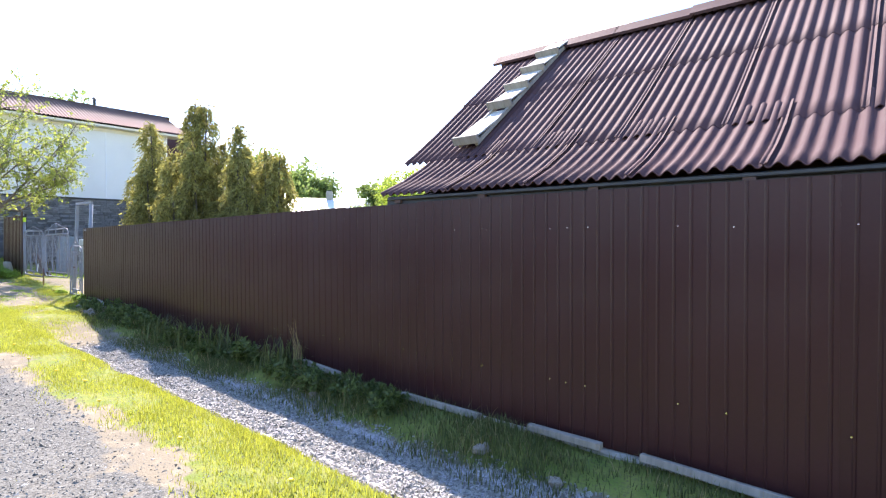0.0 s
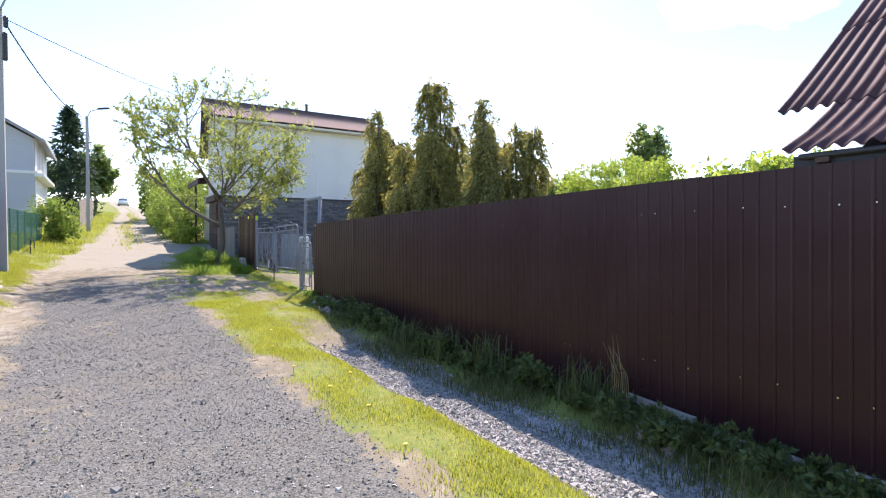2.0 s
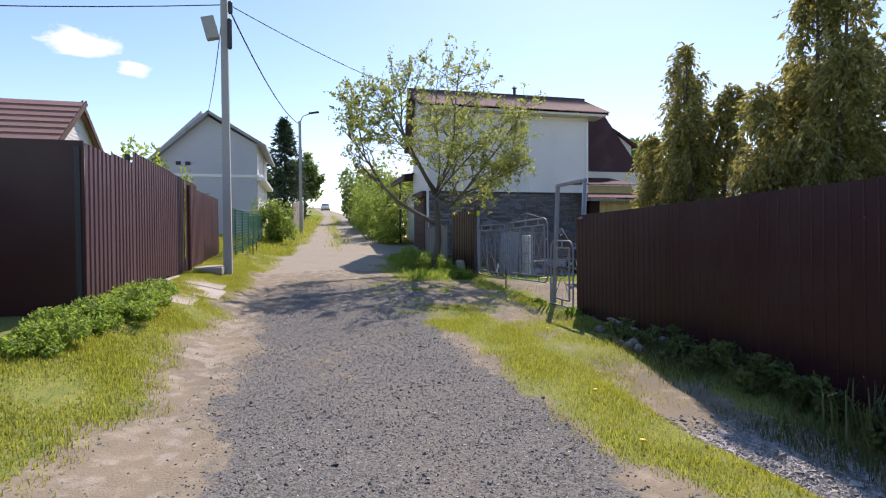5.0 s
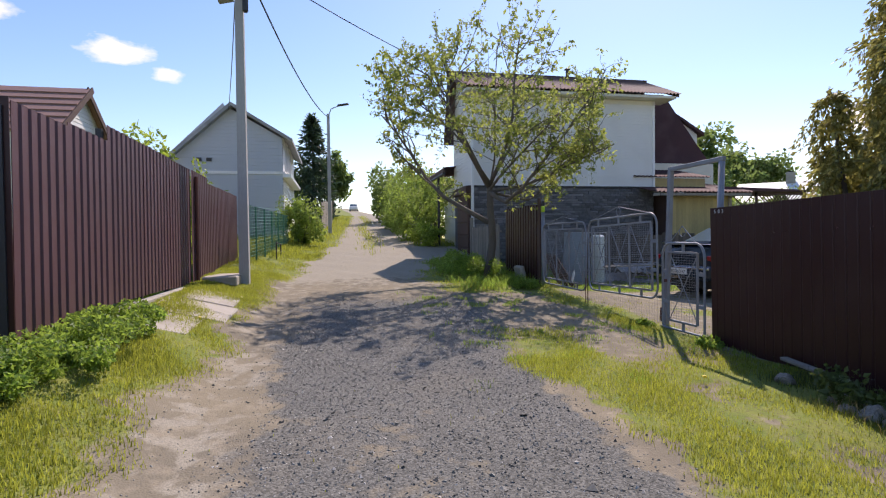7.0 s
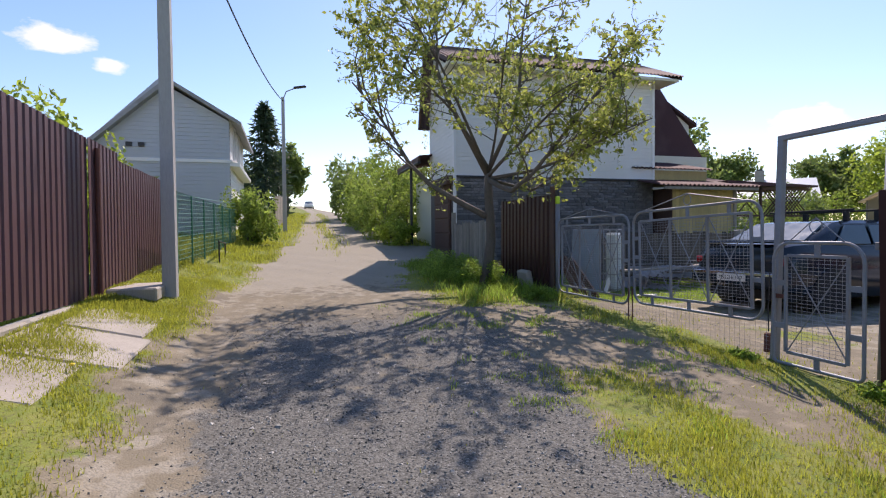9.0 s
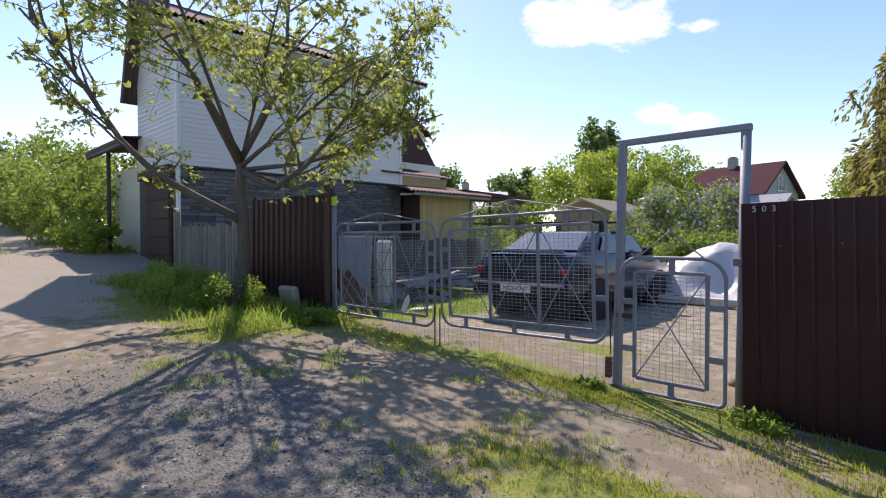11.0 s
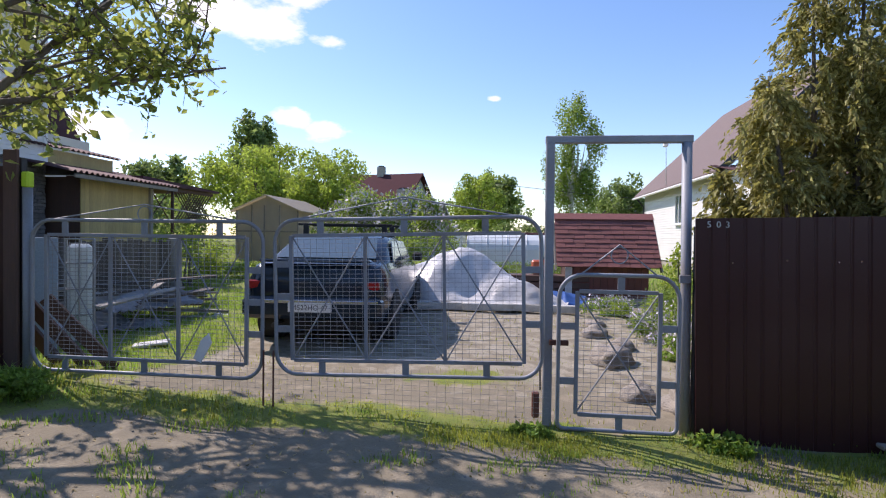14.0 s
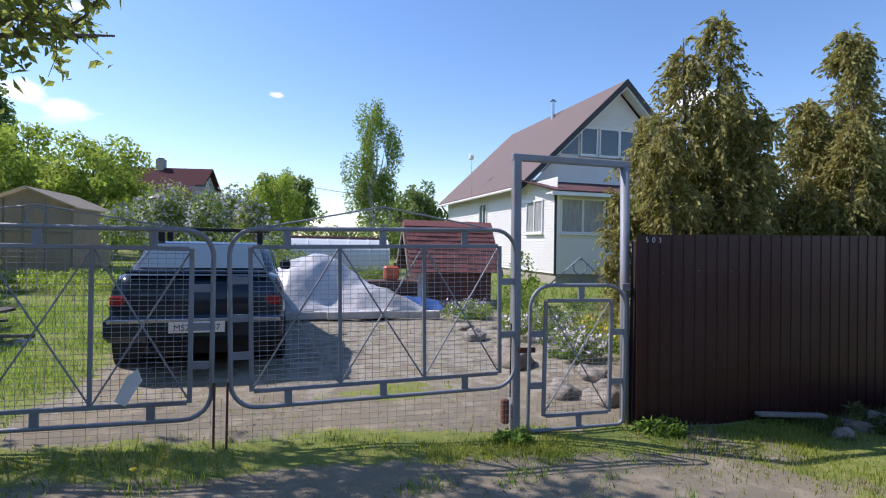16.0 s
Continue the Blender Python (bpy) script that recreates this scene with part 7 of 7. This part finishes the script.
part("corner_post", boxed(-0.11, 0.11, 4.65, 4.87, -0.1, 1.25, bevel=0.02), M["concrete"], back_fence, "grey concrete corner post")

# Picket fence by the house wall.
picket = thing("picket_fence", "old grey picket fence beside the house", "fence", (-19.2, -0.05, gz(-19.2, 0)))
for k in range(22):
    part("picket", boxed(-1.4 + 0.13 * k, -1.31 + 0.13 * k, -0.012, 0.012, 0, 1.05 + random.uniform(-0.05, 0.05), bevel=0.004), M["old_wood"], picket)
for z in (0.25, 0.85):
    part("rail", boxed(-1.45, 1.5, 0.013, 0.05, z, z + 0.06), M["old_wood"], picket)
part("post", boxed(-1.55, -1.45, -0.05, 0.05, -0.2, 1.35), M["old_wood"], picket)


# ---- boulders, flower bed ----
def boulder(name, label, at, sx, sy, sz, seed, category="stone", mat=None, group=""):
    r = np.random.default_rng(seed)
    bm = bmesh.new()
    bmesh.ops.create_icosphere(bm, subdivisions=3, radius=1)
    o = r.uniform(-50, 50, 3)
    for v in bm.verts:
        k = 1 + 0.5 * noise.noise(Vector(v.co) * 1.4 + Vector(o)) + 0.22 * noise.noise(Vector(v.co) * 3.3 + Vector(o)) + 0.07 * noise.noise(Vector(v.co) * 8 + Vector(o))
        v.co = Vector((v.co.x * sx, v.co.y * sy, v.co.z * sz)) * k
    ob = part(name, bm, mat or M["boulder"], None, label, smooth=True)
    ob.matrix_world = pose(*at, 0, 0, r.uniform(0, 360))
    return tagged(ob, category=category, group=group)


for k, (bx, by, s) in enumerate(((-9.8, 0.95, 0.2), (-9.42, 0.72, 0.27), (-9.2, 1.4, 0.2), (-9.82, 2.1, 0.3), (-9.55, 2.9, 0.2), (-9.75, 3.7, 0.22), (-9.6, 4.6, 0.17), (-9.25, 0.45, 0.18))):
    boulder("boulder", "pale boulder edging the flower bed", (bx, by, gz(bx, by) + s * 0.12), s, s * 0.75, s * 0.5, 200 + k, group="boulders round the flower bed")
for k in range(14):
    bx, by = -7.6 + random.uniform(-0.5, 0.6), -0.45 + random.uniform(-0.25, 0.3)
    s = random.uniform(0.05, 0.1)
    boulder("stone", "grey stone heaped at the fence corner", (bx, by, gz(bx, by) + s * 0.3), s, s * 0.8, s * 0.65, 220 + k, group="stones at the fence corner")
for k, (bx, by, s) in enumerate(((-0.6, -0.42, 0.1), (-0.35, -0.5, 0.06), (1.9, -0.5, 0.07), (2.6, -0.55, 0.06))):
    boulder("stone", "pale stone in the ditch grass", (bx, by, gz(bx, by) + s * 0.3), s, s * 0.8, s * 0.65, 240 + k)
for k, (bx, by, rx, h, mat, fl) in enumerate(((-8.9, 2.3, 0.5, 0.4, "lush", "white_flower"), (-8.7, 3.4, 0.6, 0.55, "bush", "white_flower"), (-8.8, 4.6, 0.6, 0.5, "bright", None), (-9.2, 5.6, 0.5, 0.4, "lush", "white_flower"), (-8.2, 5.2, 0.7, 0.7, "bush", None), (-7.9, 2.8, 0.6, 0.6, "bright", "flower"), (-7.6, 4.2, 0.6, 0.8, "bush", None))):
    bush("flower_bed_plant", "leafy perennial in the flower bed", (bx, by, gz(bx, by)), rx, rx * 0.8, h * 0.75, 3000, 0.036, M[mat], 260 + k, "plant", 16, M[fl] if fl else None, "flower bed plants", False)
bush("shrub", "small spirea shrub beside the well", (-7.75, 6.6, 0.25), 0.4, 0.35, 1.1, 700, 0.07, M["bright"], 280, "bush", 14)
# Broad weeds on the bank across the road and under the fence.
for k, (bx, by, rx, h) in enumerate(((-9.3, -6.5, 0.7, 0.34), (-9.95, -6.5, 0.55, 0.3), (-8.6, -6.45, 0.6, 0.28), (-8.0, -6.6, 0.5, 0.25), (-7.3, -6.6, 0.6, 0.22), (-16.2, -1.0, 0.6, 0.5), (-14.7, -0.5, 0.4, 0.2), (-17.2, -1.3, 0.8, 0.55), (-18.3, -1.2, 0.8, 0.45), (-9.5, -0.15, 0.2, 0.12), (-10.8, -0.15, 0.15, 0.08))):
    bush("weed", "clump of broad-leaved green weeds", (bx, by, gz(bx, by) - 0.03), rx, rx * 0.75, h, 4600 if k < 9 else 700, 0.036 if k < 9 else 0.04, M["lush"], 300 + k, "weed", 20, None, "weeds", False)
for k, (bx, by) in enumerate(((-2.9, -0.3), (-3.7, -0.35), (-4.5, -0.4), (-1.3, -0.3))):
    r = np.random.default_rng(330 + k)
    p = np.repeat(np.array([[0, 0, 0.0]]), 90, 0) + r.normal(size=(90, 3)) * np.array([0.16, 0.1, 0.0])
    t = thing("day_lily", "clump of long arching green leaves", "plant", (bx, by, gz(bx, by)), 0, "leaf clumps at the fence")
    bm = bmesh.new()
    for q in p:
        a, h, o = r.uniform(0, 6.28), r.uniform(0.2, 0.42), r.uniform(0.08, 0.3)
        d = Vector((math.cos(a), math.sin(a), 0))
        s = Vector((-d.y, d.x, 0)) * 0.009
        rows = []
        for f in (0, 0.4, 0.75, 1):
            c = Vector(q) + d * o * f ** 1.6 + Vector((0, 0, h * math.sin(f * 2.0)))
            rows.append((bm.verts.new(c - s * (1.05 - f)), bm.verts.new(c + s * (1.05 - f))))
        for (a0, a1), (b0, b1) in zip(rows, rows[1:]):
            bm.faces.new((a0, a1, b1, b0))
    me = bpy.data.meshes.new("leaves")
    bm.to_mesh(me)
    bm.free()
    # These leaves share the green already darkened for the fence's shade.
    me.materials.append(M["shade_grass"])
    ob = new("leaves", me)
    ob.parent = t
    tagged(ob, kind="stuff")
for k, (bx, by) in enumerate(((-4.6, -2.25), (-3.4, -2.35), (-2.5, -2.3), (-1.9, -2.2), (-3.0, -1.9), (0.4, -2.25), (1.6, -2.1), (-5.6, -2.0), (-1.0, -2.35), (-8.2, -1.2), (-13.2, -0.5), (-11.2, -6.0))):
    dn = thing("dandelion", "yellow dandelion in the verge grass", "flower", (bx, by, gz(bx, by)), 0, "dandelions")
    part("stem", tubed([(0, 0, 0), (0.01, 0, 0.06)], 0.002, 4), M["lush"], dn)
    part("bloom", tubed([(0.01, 0, 0.06), (0.012, 0, 0.072), (0.012, 0, 0.078)], [0.008, 0.021, 0.014], 10), M["flower"], dn)
reed = thing("dry_grass_tuft", "tuft of tall dry grass by the fence", "grass", (-0.95, -0.28, gz(-0.95, -0.28)))
bm = bmesh.new()
for k in range(9):
    tube(bm, [(0.02 * k - 0.08, 0, 0), (0.02 * k - 0.08 - 0.04, 0.01, 0.35), (0.02 * k - 0.2 + random.uniform(-0.06, 0.1), 0, 0.5 + random.uniform(0, 0.2))], [0.003, 0.0025, 0.001], 3, False)
tagged(part("stalks", bm, M["dry"], reed), kind="stuff")

# Weeds along the fence foot, their shade painted in as darker leaves.
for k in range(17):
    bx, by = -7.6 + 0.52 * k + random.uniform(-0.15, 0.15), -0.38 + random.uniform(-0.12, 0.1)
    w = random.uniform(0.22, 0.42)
    bush("weed", "leafy weed at the foot of the fence, darkened for shade", (bx, by, gz(bx, by) - 0.02), w, w * 0.6, random.uniform(0.16, 0.34), 700, 0.05, M["shade_weed"], 360 + k, "weed", 14, None, "weeds at the fence foot", False)

# Slabs by the brown gate.
slab = thing("concrete_slab", "cracked pale concrete slab before the brown gate", "slab", (-12.05, -6.2, gz(-12.05, -6.2) - 0.03))
for k, (x0, x1, y0, y1) in enumerate(((-1.55, -0.5, -0.4, 0.36), (-0.47, 0.62, -0.52, 0.45), (0.65, 1.6, -0.4, 0.2))):
    part("slab", boxed(x0, x1, y0, y1, -0.16, 0.035 - 0.006 * k, bevel=0.015), M["concrete"], slab).matrix_basis = pose(0, 0, 0.02, -14, 1.8, 0.4 * k)
step_slab = part("concrete_step", boxed(-0.5, 0.5, -0.3, 0.3, -0.1, 0.08, bevel=0.02), M["concrete"], None, "small concrete step at the brown gate")
step_slab.matrix_world = pose(-14.9, -6.4, gz(-14.9, -6.4))
tagged(step_slab, category="step")
plank_w = part("white_plank", boxed(-0.35, 0.35, -0.04, 0.04, 0, 0.03, bevel=0.006), M["old_wood"], None, "weathered plank lying at the fence foot")
plank_w.matrix_world = pose(-8.15, -0.12, gz(-8.15, -0.12) + 0.06, 0, 4, -3)
tagged(plank_w, category="plank")


# ---- poles, cables, green fence ----
def lamp_pole(at, height, group="street poles", arm=True, box_on=False):
    p = thing("utility_pole", "grey concrete utility pole with lamp arm and cables", "pole", at, 0, group)
    part("shaft", tubed([(0, 0, -0.3), (0, 0, height)], [0.13, 0.1], 4), M["pole"], p).matrix_basis = pose(0, 0, 0, 0, 0, 45)
    if arm:
        part("lamp_arm", tubed([(0, 0, height - 0.1), (0.05, 0.15, height + 0.25), (0.1, 0.5, height + 0.4)], 0.025, 8), M["wire"], p)
        part("lamp_head", boxed(-0.09, 0.09, -0.28, 0.28, -0.04, 0.05, bevel=0.03), M["dark"], p, "dark street lamp head").matrix_basis = pose(0.13, 0.75, height + 0.46, 8, 0, -10)
    if box_on:
        part("meter_box", boxed(-0.1, 0.1, -0.2, 0.08, -0.3, 0.2, bevel=0.01), M["pole"], p, "grey steel meter box").matrix_basis = pose(0.02, -0.25, height - 0.75, 14, 0, 0)
        part("insulator", boxed(0.1, 0.2, 0.08, 0.18, height - 1.3, height - 0.6, bevel=0.03), M["dark"], p)
        part("insulator", boxed(0.1, 0.18, 0.1, 0.2, height - 0.5, height - 0.2, bevel=0.03), M["dark"], p)
    return p


pole_at = (-15.0, -6.05, 0.55)
lamp_pole(pole_at, 6.4, box_on=True)
pole2_at = (-32, -4.55, 1.7)
lamp_pole(pole2_at, 5.95)
lamp_pole((-75, -4.5, 4.3), 6.0, arm=False)


def cable(a, b, sag, r=0.012):
    a, b = Vector(a), Vector(b)
    pts = [a.lerp(b, k / 20) - Vector((0, 0, sag * 4 * (k / 20) * (1 - k / 20))) for k in range(21)]
    ob = part("cable", tubed(pts, r, 5, False), M["cable"], None, "black overhead cable between poles and houses")
    return tagged(ob, category="cable", group="overhead cables")


top = (-15.0, -6.0, 6.75)
cable(top, (-32, -4.55, 7.5), 0.5, 0.02)
cable(top, (-21.0, -0.3, 6.5), 0.15)
cable((-15.0, -6.1, 6.7), (-12, -30, 6.0), 0.9)
cable((-15.0, -6.1, 6.8), (10, -14, 8.5), 0.7)
cable((-15.0, -6.0, 6.9), (8, -9.5, 9.0), 0.7)
cable((-15.0, -6.1, 6.4), (-28.5, -8.7, 6.9), 0.4)
cable((-32, -4.55, 7.55), (-75, -4.5, 10.4), 0.8, 0.02)
cable((-12.0, 40, 6.0), (12, 45, 4.6), 0.3, 0.02)

green = thing("green_net_fence", "green welded wire fence on green posts", "fence", (-17.2, -6.35, 0.85), -3)
for k in range(6):
    part("post", tubed([(-1.2 * k, 0, -0.2), (-1.2 * k, 0, 1.35)], 0.022, 6), M["green_net"], green)
net = bmesh.new()
for k in range(15):
    tube(net, [(0, 0, 0.1 + 0.085 * k), (-7.2, 0, 0.1 + 0.085 * k + 0.25)], 0.006, 3, False)
for k in range(90):
    tube(net, [(-0.08 * k, 0, 0.08), (-0.08 * k, 0, 1.35)], 0.005, 3, False)
tagged(part("net", net, M["green_net"], green), kind="stuff")
bench = thing("low_rail", "low dark steel rail in the bank grass", "rail", (-20.0, -5.9, gz(-20, -5.9)))
part("rail", tubed([(-0.7, 0, 0.35), (0.7, 0, 0.42)], 0.02, 6), M["dark"], bench)
part("leg", tubed([(-0.6, 0, -0.1), (-0.6, 0, 0.35)], 0.018, 6), M["dark"], bench)
part("leg", tubed([(0.6, 0, -0.1), (0.6, 0, 0.41)], 0.018, 6), M["dark"], bench)
board_fence = thing("board_fence", "weathered grey board fence up the road", "fence", (-34, -5.0, 1.75), -3)
for k in range(40):
    part("board", boxed(-0.25 * k - 0.23, -0.25 * k, -0.015, 0.015, 0.02 * k - 0.2, 1.6 + 0.018 * k + random.uniform(-0.05, 0.05)), M["old_wood"], board_fence)
part("rail", tubed([(0, -0.03, 0.6), (-10, -0.03, 0.8)], 0.03, 4), M["old_wood"], board_fence)

far_car = thing("car", "distant white car parked up the road", "car", (-110, -0.6, float(ground_height(-110, -0.6)) + 0.02), 86)
loft([section(0.0, 0.75, 0.4, 0.8), section(0.2, 0.85, 0.25, 0.95), section(2.2, 0.87, 0.22, 0.95), section(4.0, 0.82, 0.28, 0.85), section(4.2, 0.7, 0.4, 0.7)], M["trim"], "body", far_car)
loft([cab(0.4, 0.78, 1.0), cab(0.9, 0.78, 1.42), cab(2.4, 0.78, 1.42), cab(3.1, 0.76, 1.0)], M["car_glass"], "cabin", far_car)
for s in (-1, 1):
    for y in (0.8, 3.3):
        wheel(far_car, (s * 0.77, y, 0.3))

# ---- stone cladding, last ----
cladding = new("stone_cladding")
cladding.parent = garage
tagged(cladding, "grey rough split stone cladding")
stone_meshes = []
for k in range(10):
    bm = boxed(0, 0.03, 0.004, 0.996, 0.004, 0.996)
    for v in bm.verts:
        if v.co.x > 0.01:
            v.co.x += random.uniform(-0.012, 0.02)
            v.co.y += (0.5 - v.co.y) * random.uniform(0.0, 0.05)
            v.co.z += (0.5 - v.co.z) * random.uniform(0.02, 0.14)
    ob = part("stone", bm, M["stone"], cladding)
    ob.matrix_basis = pose(0, 0, -50)
    stone_meshes.append(ob.data)
    bpy.data.objects.remove(ob)
rest_v, rest_f = [], []
z, count = -0.1, 0
while z < 2.18:
    h = min(random.choice((0.06, 0.075, 0.09, 0.12)), 2.2 - z)
    y = 0.0
    while y < gh_y1 - 0.02:
        w = min(random.uniform(0.14, 0.48), gh_y1 - y)
        me = random.choice(stone_meshes)
        m = pose(-0.024 + random.uniform(0, 0.014), y + 0.005, z) @ Matrix.Diagonal((1, w - 0.008, h - 0.007, 1))
        if z > 0.7 and y < 3.4 and count < 300:
            ob = new("stone", me)
            ob.parent = cladding
            ob.matrix_basis = m
            count += 1
        else:
            base_i = len(rest_v)
            rest_v += [tuple(m @ v.co) for v in me.vertices]
            rest_f += [tuple(base_i + k for k in p.vertices) for p in me.polygons]
        y += w
    z += h
tagged(solid("stone_rest", rest_v, rest_f, M["stone"], cladding), kind="stuff")
